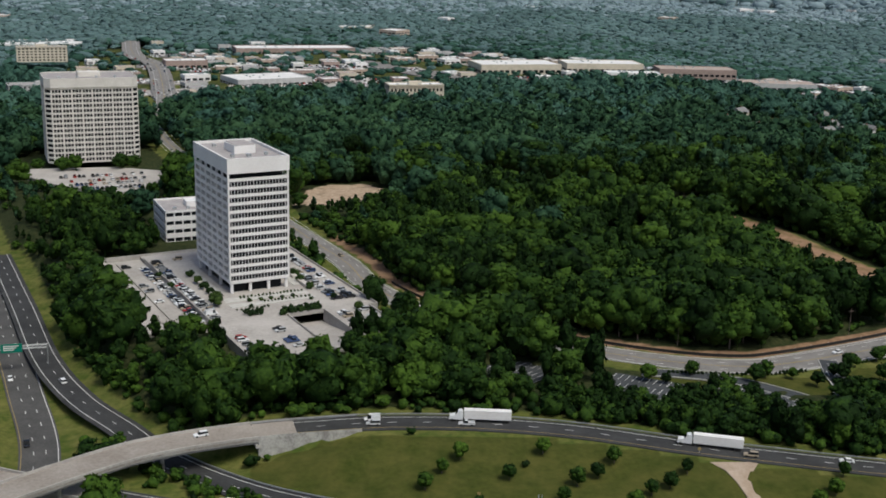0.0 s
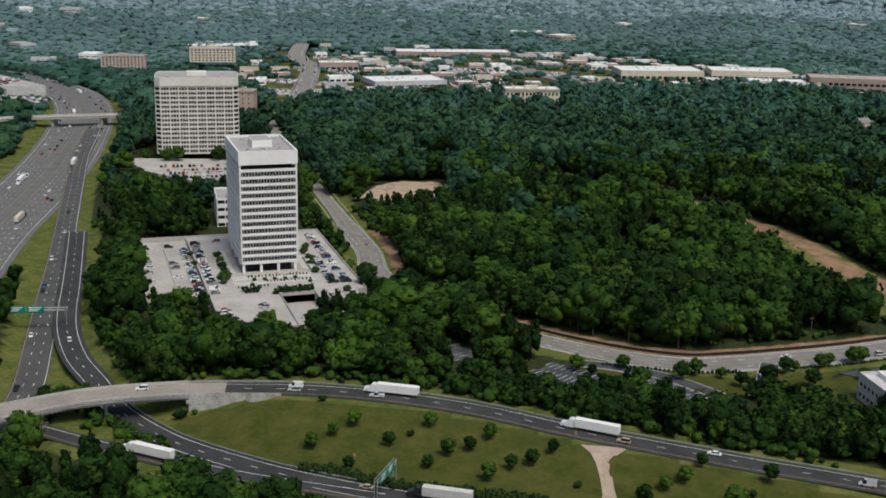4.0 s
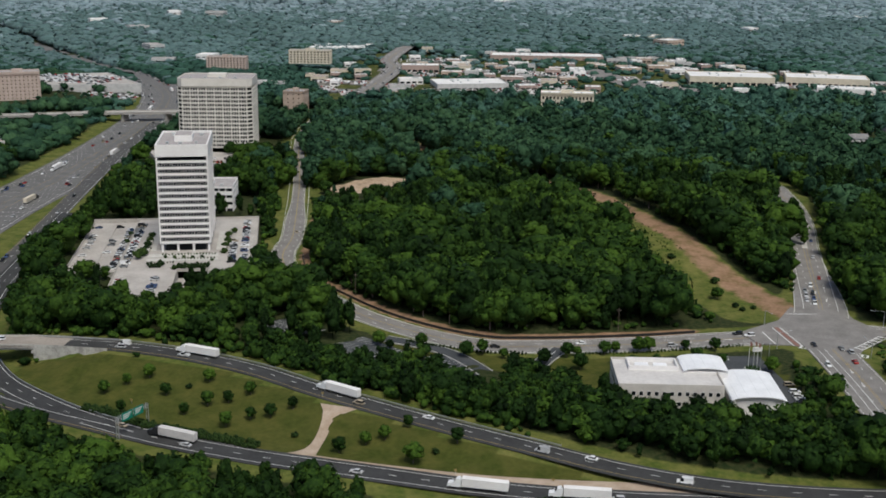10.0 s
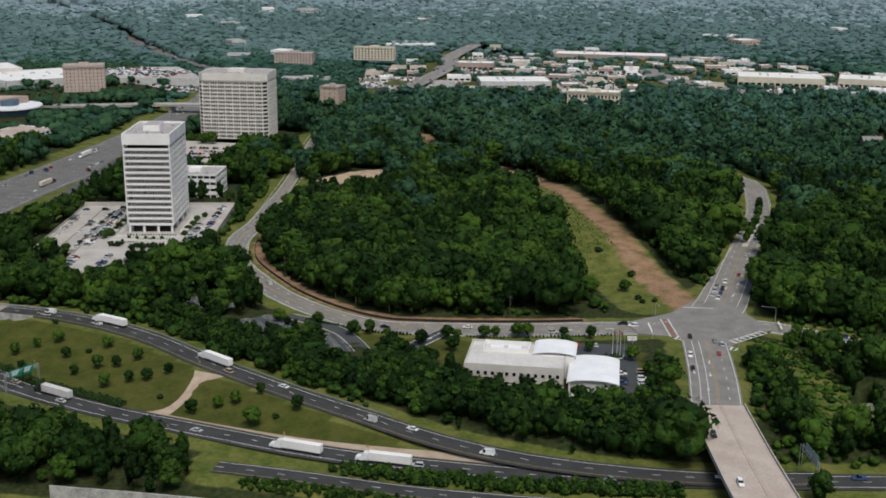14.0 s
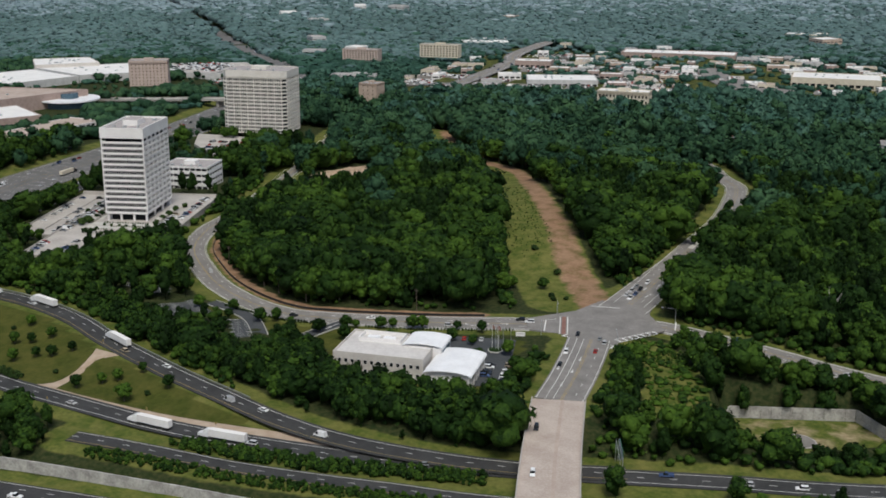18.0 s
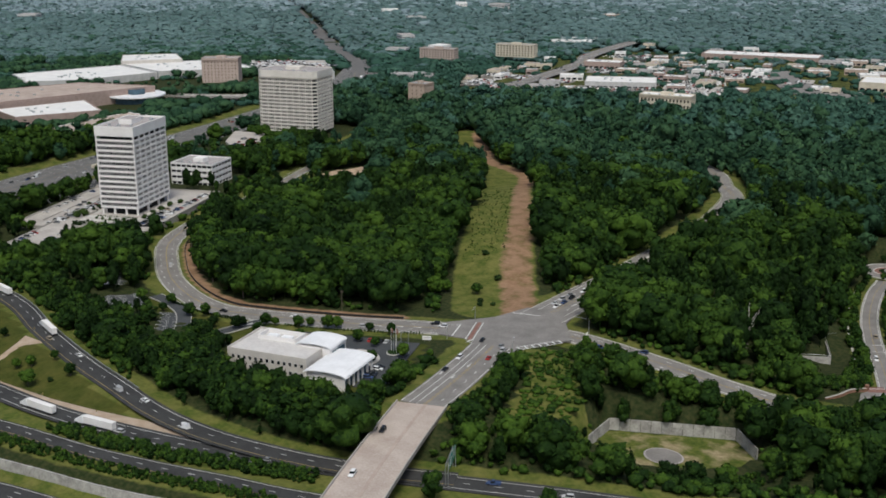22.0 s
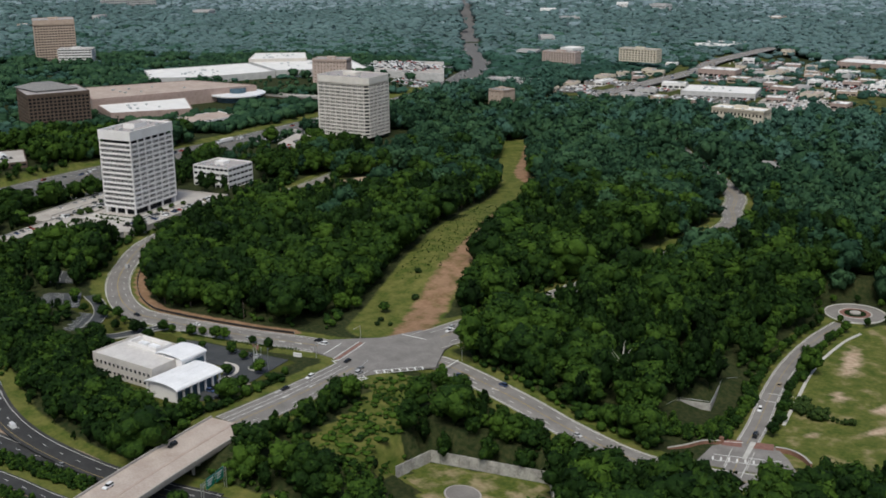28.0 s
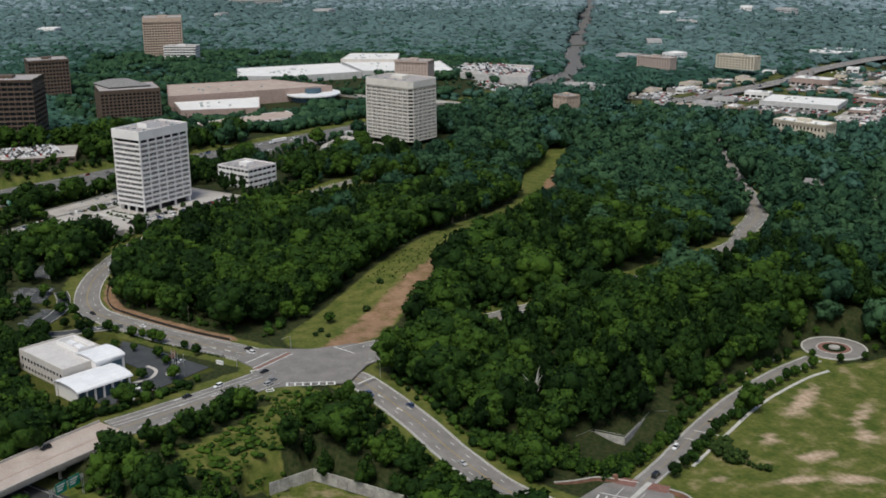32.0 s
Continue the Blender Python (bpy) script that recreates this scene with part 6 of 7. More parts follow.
for f_ in (-452, -405, -372):
    k = int(np.argmin(np.abs(oc[:, 0] - f_)))
    part("pier", Geo().box(oc[k, 0] - 1.2, oc[k, 0] + 1.2, oc[k, 1] - 5, oc[k, 1] + 5, -16, oc[k, 2] - 1.6), CONCRETE, ov)
for poly, z in zip(MALL_LOTS, (-13.5, -13, -12.5)):
    lot = part("mall_car_park", Geo().prism(poly, z - 4, z), ASPHALT_OLD)
    tagged(lot, "worn grey mall car park full of cars and small trees", "car park", kind="structure")
grid_building("cream_hotel", -8, 1138, 14, 54, 20, -4, 22, 4, 14, 5, CREAMWALL, GLASS, "cream four storey hotel with a dark mansard roof", "hotel", roof=ROOFWHITE, band=0.5, fin=1.8, top=3)
grid_building("tan_block", -262, 1062, 10, 22, 20, -8, 19, 6, 3, 3, TANWALL, GLASS, "narrow tan block with few windows", band=0.7, fin=4.5, top=2)
grid_building("pale_hotel", -368, 1146, 24, 68, 20, -4, 12, 5, 16, 4, GREYWALL, GLASS, "pale grey hotel with regular windows", "hotel", band=0.5, fin=2.0, top=1)
grid_building("motel", -470, 1490, 18, 60, 18, -4, 14, 5, 12, 4, CREAMWALL, GLASS, "cream motel block with a red-brown end", "hotel", band=0.5, fin=2.2, top=1)
grid_building("inn", -565, 1424, 18, 56, 18, -10, 7, 5, 12, 4, FADEDTAN, GLASS, "pinkish tan inn with small windows", "hotel", band=0.5, fin=2.4, top=1)
for nm, poly, z1, wl_, rf, lb in (
        ("superstore", rect(-170, 1280, 86, 52, 30), 7, GREYWALL, ROOFWHITE, "white-roofed store with a glazed front"), ("superstore", rect(-592, 1798, 128, 70, 24), 10, TOWERWHITE, ROOFWHITE, "big white warehouse store"),
        ("strip_mall", rect(100, 1455, 104, 56, 14), 11, CREAMWALL, ROOFWHITE, "long strip mall with a white roof"), ("strip_mall", rect(212, 1510, 100, 50, 6), 11, CREAMWALL, ROOFWHITE, "long strip mall with a cream front"), ("strip_mall", rect(252, 1440, 66, 26, 2), 8, TOWERWHITE, ROOFWHITE, "low white shop row before the strip mall"),
        ("strip_mall", rect(335, 1530, 100, 44, 0), 9, HAZEBRICK, ROOFTAN, "low brown strip mall"), ("strip_mall", rect(445, 1530, 95, 40, -4), 8, GREYWALL, ROOFTAN, "pale strip mall with a tan roof"),
        ("brick_store", rect(-278, 1440, 50, 28, 20), 9, HAZEBRICK, ROOFWHITE, "brown brick store with a white roof"), ("strip_mall", rect(-228, 1680, 170, 46, 16), 9, HAZEBRICK, ROOFWHITE, "reddish strip mall with a white roof"),
        ("school", rect(-110, 2110, 70, 40, 10), 12, CREAMWALL, ROOFWHITE, "white school building among far trees"), ("school", rect(-30, 2150, 60, 30, 10), 10, TANWALL, ROOFTAN, "tan school wing among far trees"),
        ("hill_houses", rect(-1330, 1380, 110, 30, 45), 14, TANWALL, SHINGLE, "terracotta apartments on the far hill"), ("hill_houses", rect(-1180, 1330, 50, 24, 30), 4, TANWALL, ROOFTAN, "tan apartments on the far hill")):
    block(nm, poly, zg(*poly[0]) - 3, z1 + zg(*poly[0]), wl_, rf, lb, "shop" if "hill" not in nm and nm != "school" else "building", 1 if nm != "hill_houses" else 3, 6, 0.25)


def cross_free(x, y, others, r):
    return all(math.hypot(x - a, y - b) > r + q for a, b, q in others)


q = random.Random(12)
placed = [(-140, 1325, 55), (-530, 1840, 80), (140, 1505, 70), (265, 1540, 60), (285, 1452, 36), (385, 1552, 55), (492, 1550, 50), (-256, 1458, 32), (-150, 1728, 95), (90, 1370, 40), (20, 1470, 40), (20, 1150, 40), (-440, 1500, 45), (-360, 1650, 50)]
tones = ((TOWERWHITE, ROOFWHITE, "small white flat-roofed shop"), (GREYWALL, ROOFGREY, "small grey shop with a gravel roof"), (CREAMWALL, ROOFTAN, "small cream shop with a tan roof"), (HAZEBRICK, ROOFWHITE, "small brick shop with a white roof"), (TANWALL, ROOFWHITE, "tan shop with a white flat roof"))
for _ in range(3000):
    x, y = q.uniform(-440, 640), q.uniform(1150, 1840)
    if not bool(inside([x], [y], TOWN)[0]) or not free_of_roads(np.array([x]), np.array([y]), 8)[0][0] or not cross_free(x, y, placed, 13):
        continue
    placed.append((x, y, 13))
    w, l = q.uniform(12, 30), q.uniform(10, 20)
    wl_, rf, lb = q.choice(tones)
    z = zg(x, y)
    block("shop", rect(x - w / 2, y - l / 2, w, l, q.choice((15, 20, 30, 105))), z - 1, z + q.uniform(4, 7), wl_, rf, lb, "shop", 1, 2, 0.3, seed=_)
    if len(placed) > 150:
        break
# paved lots of the town
lots = []
for k in range(80):
    x, y = q.uniform(-330, 560), q.uniform(1170, 1640)
    if not bool(inside([x], [y], TOWN)[0]):
        continue
    w, l, a = q.uniform(30, 85), q.uniform(22, 50), q.choice((12, 20, 30))
    z = zg(x, y) + 0.5 + 0.013 * k
    lot = part("town_car_park", Geo().prism(rect(x - w / 2, y - l / 2, w, l, a), z - 6, z), ASPHALT_OLD if k % 2 else LOT)
    tagged(lot, "pale paved car park between low shops", "car park", kind="structure")
    lots.append((x, y, w, l, a, z))
for poly in ([(92, 1285), (110, 1285), (126, 1395), (112, 1440), (22, 1480), (-38, 1570), (-62, 1560), (-12, 1462), (40, 1388), (88, 1376)],):
    z = zg(60, 1380) + 1.3
    tagged(part("town_road", Geo().prism(poly, z - 6, z), ASPHALT_OLD), "broad pale junction of town roads", "road", kind="structure")


def far_cars():
    """Cars in lots too far off to tell apart: a body and a cabin each."""
    tone = {}
    q = random.Random(3)
    spots = []
    for x, y, w, l, a, z in lots:
        c, s = math.cos(radians(a)), math.sin(radians(a))
        for u in np.arange(-w / 2 + 2, w / 2 - 2, 2.9):
            for v in (-l * 0.3, l * 0.05, l * 0.35):
                if q.random() < 0.6:
                    spots.append((x + c * u - s * v, y + s * u + c * v, z, a + 90))
    for x0, x1, y0, y1, z in ((-690, -560, 850, 1090, -13.5), (-610, -500, 1110, 1180, -13), (-520, -440, 920, 1005, -12.5), (-690, -570, 1180, 1260, -3.85)):
        for x in np.arange(x0, x1, 9.5):
            for y in np.arange(y0, y1, 2.9):
                if q.random() < 0.55 and (bool(inside([x], [y], MALL_LOTS[0])[0]) or z != -13.5):
                    spots.append((x, y, z, 0 + q.uniform(-3, 3)))
    for x in np.arange(-360, -312, 5.6):
        for y in np.arange(486, 545, 2.8):
            if q.random() < 0.75:
                spots.append((x, y, 2.15, 0))
    groups = {"pale": [], "grey": [], "dark": [], "red": []}
    for sp in spots:
        groups[q.choices(list(groups), (5, 3, 4, 1))[0]].append(sp)
    mats = {"pale": CAR_PAINT[0], "grey": CAR_PAINT[1], "dark": CAR_PAINT[2], "red": CAR_PAINT[3]}
    for key, sp in groups.items():
        g = Geo()
        for x, y, z, a in sp:
            c, s = math.cos(radians(a)), math.sin(radians(a))
            for x0, x1, y0, y1, z0, z1, k in ((-2.2, 2.2, -0.9, 0.9, 0.25, 0.85, 1), (-1.4, 1.0, -0.8, 0.8, 0.85, 1.4, 0.85)):
                b = len(g.v)
                g.v += [(x + c * u * kk - s * v * kk, y + s * u * kk + c * v * kk, z + h) for h, kk in ((z0, 1), (z1, k)) for u, v in ((x0, y0), (x1, y0), (x1, y1), (x0, y1))]
                g.f += [tuple(b + i for i in fc) for fc in ((0, 1, 5, 4), (1, 2, 6, 5), (2, 3, 7, 6), (3, 0, 4, 7), (4, 5, 6, 7))]
        tagged(part("distant_parked_cars", g, mats[key]), "rows of distant %s cars in the car parks" % {"pale": "white and silver", "grey": "grey", "dark": "black and navy", "red": "red"}[key], "cars", kind="stuff")


CAR_PAINT = [material("car_paint_" + n, a, tuple(min(1, 1.1 * c) for c in a), 0.8, 0.25, spec=0.6) for n, a in
             (("white", (0.75, 0.76, 0.77)), ("grey", (0.22, 0.23, 0.24)), ("black", (0.02, 0.021, 0.024)), ("red", (0.32, 0.03, 0.025)), ("silver", (0.48, 0.49, 0.5)), ("blue", (0.05, 0.08, 0.17)), ("tan", (0.36, 0.3, 0.22)))]
far_cars()


def house(x, y, turn, w, l, wall, label):
    z = zg(x, y)
    t = thing("house", pose(x, y, z, 0, 0, turn), label, "house", "houses beyond the woods")
    part("wall", Geo().box(-w / 2, w / 2, -l / 2, l / 2, -2, 6), wall, t)
    g = Geo()
    e, r = 0.6, 3.6
    A, B = [(-w / 2 - e, -l / 2 - e, 5.8), (w / 2 + e, -l / 2 - e, 5.8), (w / 2 + e, l / 2 + e, 5.8), (-w / 2 - e, l / 2 + e, 5.8)], [(-w / 2 - e, 0, 6 + r), (w / 2 + e, 0, 6 + r)]
    g.poly([A[0], A[1], B[1], B[0]]).poly([A[2], A[3], B[0], B[1]]).poly([A[0], B[0], A[3]]).poly([A[1], A[2], B[1]]).poly(A[::-1])
    part("roof", g, SHINGLE, t, "grey shingle roof")
    for sx in (-0.3, 0.05, 0.32):
        for zz in (0.8, 3.6):
            part("window", Geo().box(sx * w - 0.6, sx * w + 0.6, -l / 2 - 0.06, -l / 2 + 0.05, zz, zz + 1.4), GLASS, t, "dark window")
    part("chimney", Geo().box(w * 0.2, w * 0.2 + 0.9, 0.6, 1.5, 7, 10.4), BRICKWALL, t, "brick chimney")


for i, (x, y) in enumerate(HOUSES):
    house(x, y, (25, 40, 110, 15)[i % 4], 13 + i % 3 * 2, 10 + i % 2 * 2, (GREYWALL, CREAMWALL, TOWERWHITE, TANWALL)[i % 4], ("grey house", "cream house", "white house", "tan house")[i % 4] + " with a grey gabled roof among trees")
# scattered far roofs among the trees
for i in range(40):
    a, r = radians(q.uniform(-30, 78)), q.uniform(1750, 3400)
    x, y = 400 - r * math.sin(a), 100 + r * math.cos(a)
    if bool(inside([x], [y], TOWN)[0]) or bool(inside([x], [y], MALL)[0]) or not free_of_roads(np.array([x]), np.array([y]), 25)[0][0]:
        continue
    z = float(far_level(np.array([x]), np.array([y]))[0])
    w = q.uniform(14, 40)
    wl_, rf, lb = q.choice((tones[0], tones[1], tones[4]))
    block("far_building", rect(x, y, w, q.uniform(18, 40), q.uniform(0, 60)), z - 5, z + q.uniform(12, 16), wl_, rf, "pale flat-roofed building among far woods", "building", 3, 0, 0.2, seed=i)

# ---- vehicles ----


def car_shapes(kind):
    """Half widths by height for a car's body, its cabin glass and its roof."""
    L, W, H = {"sedan": (4.7, 1.85, 1.45), "suv": (4.8, 1.95, 1.75), "van": (5.6, 2.05, 2.3), "pickup": (5.7, 2.0, 1.85)}[kind]
    body, cab, roof = Geo(), Geo(), Geo()
    prof = [(-L / 2, 0.35), (-L / 2 + 0.05, 0.8), (-L / 2 + 0.5, 0.95), (L / 2 - 0.9, 0.92), (L / 2 - 0.1, 0.72), (L / 2, 0.35)]
    for s in (-1, 1):
        k = len(body.v)
        body.v += [(x, s * W / 2 * (0.94 if z > 0.85 else 1), z) for x, z in prof]
        body.f.append(tuple(range(k, k + 6)) if s < 0 else tuple(range(k + 5, k - 1, -1)))
    for i in range(6):
        j = (i + 1) % 6
        body.f.append((i, 6 + i, 6 + j, j))
    x0, x1 = {"sedan": (-1.7, 1.0), "suv": (-2.2, 1.0), "van": (-2.7, 1.7), "pickup": (-0.5, 1.2)}[kind]
    b0, b1 = x0 + (0.45 if kind == "sedan" else 0.12), x1 - 0.6
    lo, hi = [(x0, -W * 0.45), (x1, -W * 0.45), (x1, W * 0.45), (x0, W * 0.45)], [(b0, -W * 0.38), (b1, -W * 0.38), (b1, W * 0.38), (b0, W * 0.38)]
    k = 0
    cab.v += [(x, y, 0.9) for x, y in lo] + [(x, y, H - 0.06) for x, y in hi]
    cab.f += [(0, 1, 5, 4), (1, 2, 6, 5), (2, 3, 7, 6), (3, 0, 4, 7), (4, 5, 6, 7)]
    roof.prism([(b0 - 0.04, -W * 0.39), (b1 + 0.04, -W * 0.39), (b1 + 0.04, W * 0.39), (b0 - 0.04, W * 0.39)], H - 0.06, H)
    if kind == "van":
        roof.prism([(x0, -W * 0.452), (x1 - 1.3, -W * 0.452), (x1 - 1.3, W * 0.452), (x0, W * 0.452)], 0.9, H)
    if kind == "pickup":
        body.box(-L / 2 + 0.1, x0, -W * 0.48, -W * 0.42, 0.9, 1.3).box(-L / 2 + 0.1, x0, W * 0.42, W * 0.48, 0.9, 1.3)
    return body, cab, roof, L, W


WHEEL = Geo().tube((0, -0.12, 0), (0, 0.12, 0), 0.34, 0.34, 10).mesh("wheel", RUBBER)
FAR_AWAY = pose(0, 0, 0)
CARS = {}


def car_template(kind, i, word):
    body, cab, roof, L, W = car_shapes(kind)
    t = thing("car" if kind in ("sedan", "suv") else kind, FAR_AWAY, "%s %s" % (word, {"sedan": "saloon car standing on the road", "suv": "estate car standing on the road", "van": "delivery van on the road", "pickup": "pickup truck on the road"}[kind]), "car" if kind in ("sedan", "suv") else kind, "cars")
    part("body", body, CAR_PAINT[i], t)
    part("window_glass", cab, GLASS, t, "dark car windows")
    part("roof", roof, CAR_PAINT[i], t)
    for x in (-L * 0.3, L * 0.31):
        for y in (-W / 2 + 0.1, W / 2 - 0.1):
            part("wheel", WHEEL, RUBBER, t).matrix_local = pose(x, y, 0.34)
    return t


WORDS = ("white", "dark grey", "black", "red", "silver", "dark blue", "tan")


def put_car(x, y, z, turn, kind="sedan", i=0):
    key = (kind, i)
    m = pose(x, y, z, 0, 0, turn)
    if key not in CARS:
        CARS[key] = car_template(kind, i, WORDS[i])
        CARS[key].matrix_basis = m
        return
    copy_thing(CARS[key], m)


q = random.Random(21)


def any_car(x, y, z, turn):
    put_car(x, y, z, turn, q.choices(("sedan", "suv", "pickup", "van"), (6, 5, 1, 0.5))[0], q.choices(range(7), (6, 4, 5, 2, 5, 2, 1.5))[0])


# parked on the tower's deck
deg = math.degrees(TOWER_TURN)
for u, v0, v1, fill in ((-43.5, 0, 66, 0.22), (-30.5, -14, 66, 0.3), (-23, -28, 64, 0.85), (-16.5, -30, 64, 0.9), (-5, 62, 76, 0.4), (47, -34, 70, 0.62), (40.5, -34, 20, 0.45), (-15.5, -78, -44, 0.62), (35, -70, -44, 0.5), (45, -70, -44, 0.4), (2, -76, -44, 0.5)):
    for v in np.arange(v0, v1, 2.8):
        if q.random() < fill:
            x, y = tower_plan(u + 0.2 * q.uniform(-1, 1), v)
            any_car(x, y, DECK_Z - (1.6 if u < -20 else 0), deg + q.choice((0, 180)))
for x0, y0, n, a in ((-216, 781, 19, 24), (-206, 769, 17, 24), (-200, 759, 15, 24), (-190, 748, 12, 24)):
    for k in range(n):
        if q.random() < 0.75:
            any_car(x0 + 2.9 * k * math.cos(radians(a)), y0 + 2.9 * k * math.sin(radians(a)) * 0.9, 1.6, a + 90)
for x0, y0, dx, dy, n, a in ((232, 470, 2.5, 1.2, 8, 115), (270, 452, 0.9, -2.5, 6, 22), (278, 456, 0.9, -2.5, 8, 22), (249, 474, 2.5, 1.2, 4, 115)):
    for k in range(n):
        if q.random() < 0.7:
            any_car(x0 + dx * k, y0 + dy * k, 0.05, a)


def on_road(name, x, y, off, kind=None, i=0, flip=False):
    """A vehicle at the place on a road nearest to x, y, off metres to the right of its middle."""
    c = LINES[name] if name != "south_bridge" else south
    k = int(np.argmin(np.hypot(c[:, 0] - x, c[:, 1] - y)))
    k = min(max(k, 1), len(c) - 2)
    d = c[k + 1] - c[k - 1]
    s = sides(c)[k]
    a = math.degrees(math.atan2(d[1], d[0])) + (180 if flip else 0)
    p = (c[k, 0] + s[0] * off, c[k, 1] + s[1] * off, c[k, 2] + (0.06 if name != "south_bridge" else 0.1))
    if kind is None:
        any_car(*p, a)
    elif kind == "truck":
        return p, a
    else:
        put_car(*p, a, kind, i)


for name, spots in (("flyover_ramp", ((-60, 381, -2, 1), (-4, 395, 1.8, 1), (28, 396, 1.8, 1), (150, 369, -1.8, 1), (196, 362, 1.8, 1), (214, 360, -1.8, 1), (250, 359, 1.8, 1), (118, 376, 1.8, 1))),
                    ("collector_road", ((38, 331, -1.8, 1), (72, 327, 1.8, 1), (140, 328, 1.8, 1), (230, 340, 1.8, 1), (296, 362, 1.8, 1), (330, 378, -1.8, 1), (376, 400, -1.8, 1), (400, 413, 1.8, 1), (420, 423, 1.8, 1), (-118, 455, 0, 1))),
                    ("interstate", ((150, 254, -9, 0), (200, 268, 5, 1), (250, 281, 9, 1), (215, 272, 12, 1), (180, 262, -5, 0))),
                    ("parkway_west", ((60, 489, 2, 0), (150, 461, -2, 1), (186, 475, 2, 0), (222, 492, -5, 1), (252, 508, 5, 0), (258, 511, 2, 0), (-28, 615, 2, 0))),
                    ("road_north", ((286, 574, -2.5, 1), (285, 580, -6, 1), (285, 582, -2.5, 1), (284, 590, -2.5, 1), (284, 588, -6, 1), (283, 596, -6, 1), (282, 606, -2.5, 1), (281, 622, 3, 0), (276, 665, 3, 0), (270, 740, -4, 1), (273, 700, 4, 0))),
                    ("road_east", ((332, 548, 5, 0), (350, 550, -5, 1), (404, 553, 2, 0))),
                    ("road_south", ((293, 505, -5, 1), (295, 500, -7.6, 1), (299, 489, -5, 1), (291, 511, 6, 0), (300, 483, 8, 0), (306, 466, 8, 0))),
                    ("south_bridge", ((330, 400, 7, 0), (345, 367, 6, 0))),
                    ("park_drive", ((444, 620, 1.8, 0), (432, 644, -1.8, 1), (415, 676, 1.8, 0)))):
    for x, y, off, fl in spots:
        on_road(name, x, y, off, flip=bool(fl))
for x, y, off, i in ((-5, 395, -1.9, 0), (250, 359, 1.9, 0)):
    on_road("flyover_ramp", x, y, off, "van", 0, True)
c = LINES["freeway_north"]
for k in range(150):
    y = q.uniform(560, 1500) if k < 128 else q.uniform(1500, 1900)
    i = int(np.argmin(np.abs(c[:, 1] - y)))
    off = q.choice((-20.2, -16.6, -13, -9.4, 9.4, 13, 16.6, 20.2))
    on_road("freeway_north", c[i, 0], c[i, 1], off, flip=off < 0)
c = LINES["freeway_side_road"]
for k in range(10):
    i = q.randrange(8, len(c) - 25)
    on_road("freeway_side_road", c[i, 0], c[i, 1], q.choice((-4, 0, 4)))
c = LINES["parkway_west"]
for k in range(34):
    i = q.randrange(int(np.argmin(np.abs(c[:, 1] - 1130))), len(c) - 40)
    off = q.choice((-9, -5.4, 5.4, 9))
    on_road("parkway_west", c[i, 0], c[i, 1], off, flip=off > 0)


def truck_template(trailer_mat, cab_i, label):
    t = thing("semi_truck", pose(0, 0, 0), label, "truck", "trucks on the ramps")
    tr = part("trailer", Geo().box(-10.4, 5.6, -1.28, 1.28, 1.15, 4.1), trailer_mat, t, "long box trailer")
    part("trailer_sill", Geo().box(-10.4, 5.6, -1.3, 1.3, 1.0, 1.15), STEEL, tr)
    part("rear_door", Geo().box(-10.46, -10.4, -1.2, 1.2, 1.25, 4.0), trailer_mat, tr)
    cab = Geo()
    prof = [(5.9, 0.7), (5.9, 3.0), (6.4, 3.85), (7.6, 3.6), (8.5, 2.2), (10.5, 1.95), (10.7, 0.7)]
    for s in (-1, 1):
        k = len(cab.v)
        cab.v += [(x, s * 1.2, z) for x, z in prof]
        cab.f.append(tuple(range(k, k + 7)) if s < 0 else tuple(range(k + 6, k - 1, -1)))
    for i in range(7):
        j = (i + 1) % 7
        cab.f.append((i, 7 + i, 7 + j, j))
    cb = part("cab", cab, CAR_PAINT[cab_i], t, "tractor cab with a raised roof")
    part("windscreen", Geo().poly([(8.52, -1.05, 2.35), (8.52, 1.05, 2.35), (7.78, 1.0, 3.42), (7.78, -1.0, 3.42)]), GLASS, cb)
    part("chassis", Geo().box(2, 10.2, -0.5, 0.5, 0.6, 1.0), RUBBER, t)
    for x in (-9.2, -8.0, 4.2, 5.4, 9.6):
        for y in (-1.05, 1.05):
            part("wheel", BIGWHEEL, RUBBER, t).matrix_local = pose(x, y, 0.5)
    return t


BIGWHEEL = Geo().tube((0, -0.25, 0), (0, 0.25, 0), 0.5, 0.5, 12).mesh("wheel", RUBBER)
trucks = [truck_template(TOWERWHITE, 0, "white tractor with a long white box trailer"), truck_template(CREAMWALL, 2, "black tractor with a cream trailer"), truck_template(ROOFPALE, 2, "black tractor with a pale grey trailer")]
for n, (name, x, y, off, kind, fl) in enumerate((("flyover_ramp", 34, 396, -2, 0, True), ("flyover_ramp", 107, 379, -2, 0, True), ("collector_road", 64, 327.5, -1.9, 2, True), ("collector_road", 217, 337, 2, 0, True),
                                                 ("collector_road", 185, 331, 2, 0, True), ("freeway_north", -272, 650, 13, 1, False), ("merging_ramp", -40, 343, 0, 0, True), ("freeway_north", -300, 760, -13, 0, True),
                                                 ("freeway_north", -322, 830, 13, 0, False), ("freeway_north", -420, 1075, -9.4, 0, True), ("freeway_north", -510, 1225, 9.4, 0, False))):
    p, a = on_road(name, x, y, off, "truck", flip=fl)
    if n in (0, 2, 5):
        trucks[kind].matrix_basis = pose(*p, 0, 0, a)
    else:
        copy_thing(trucks[kind], pose(*p, 0, 0, a))

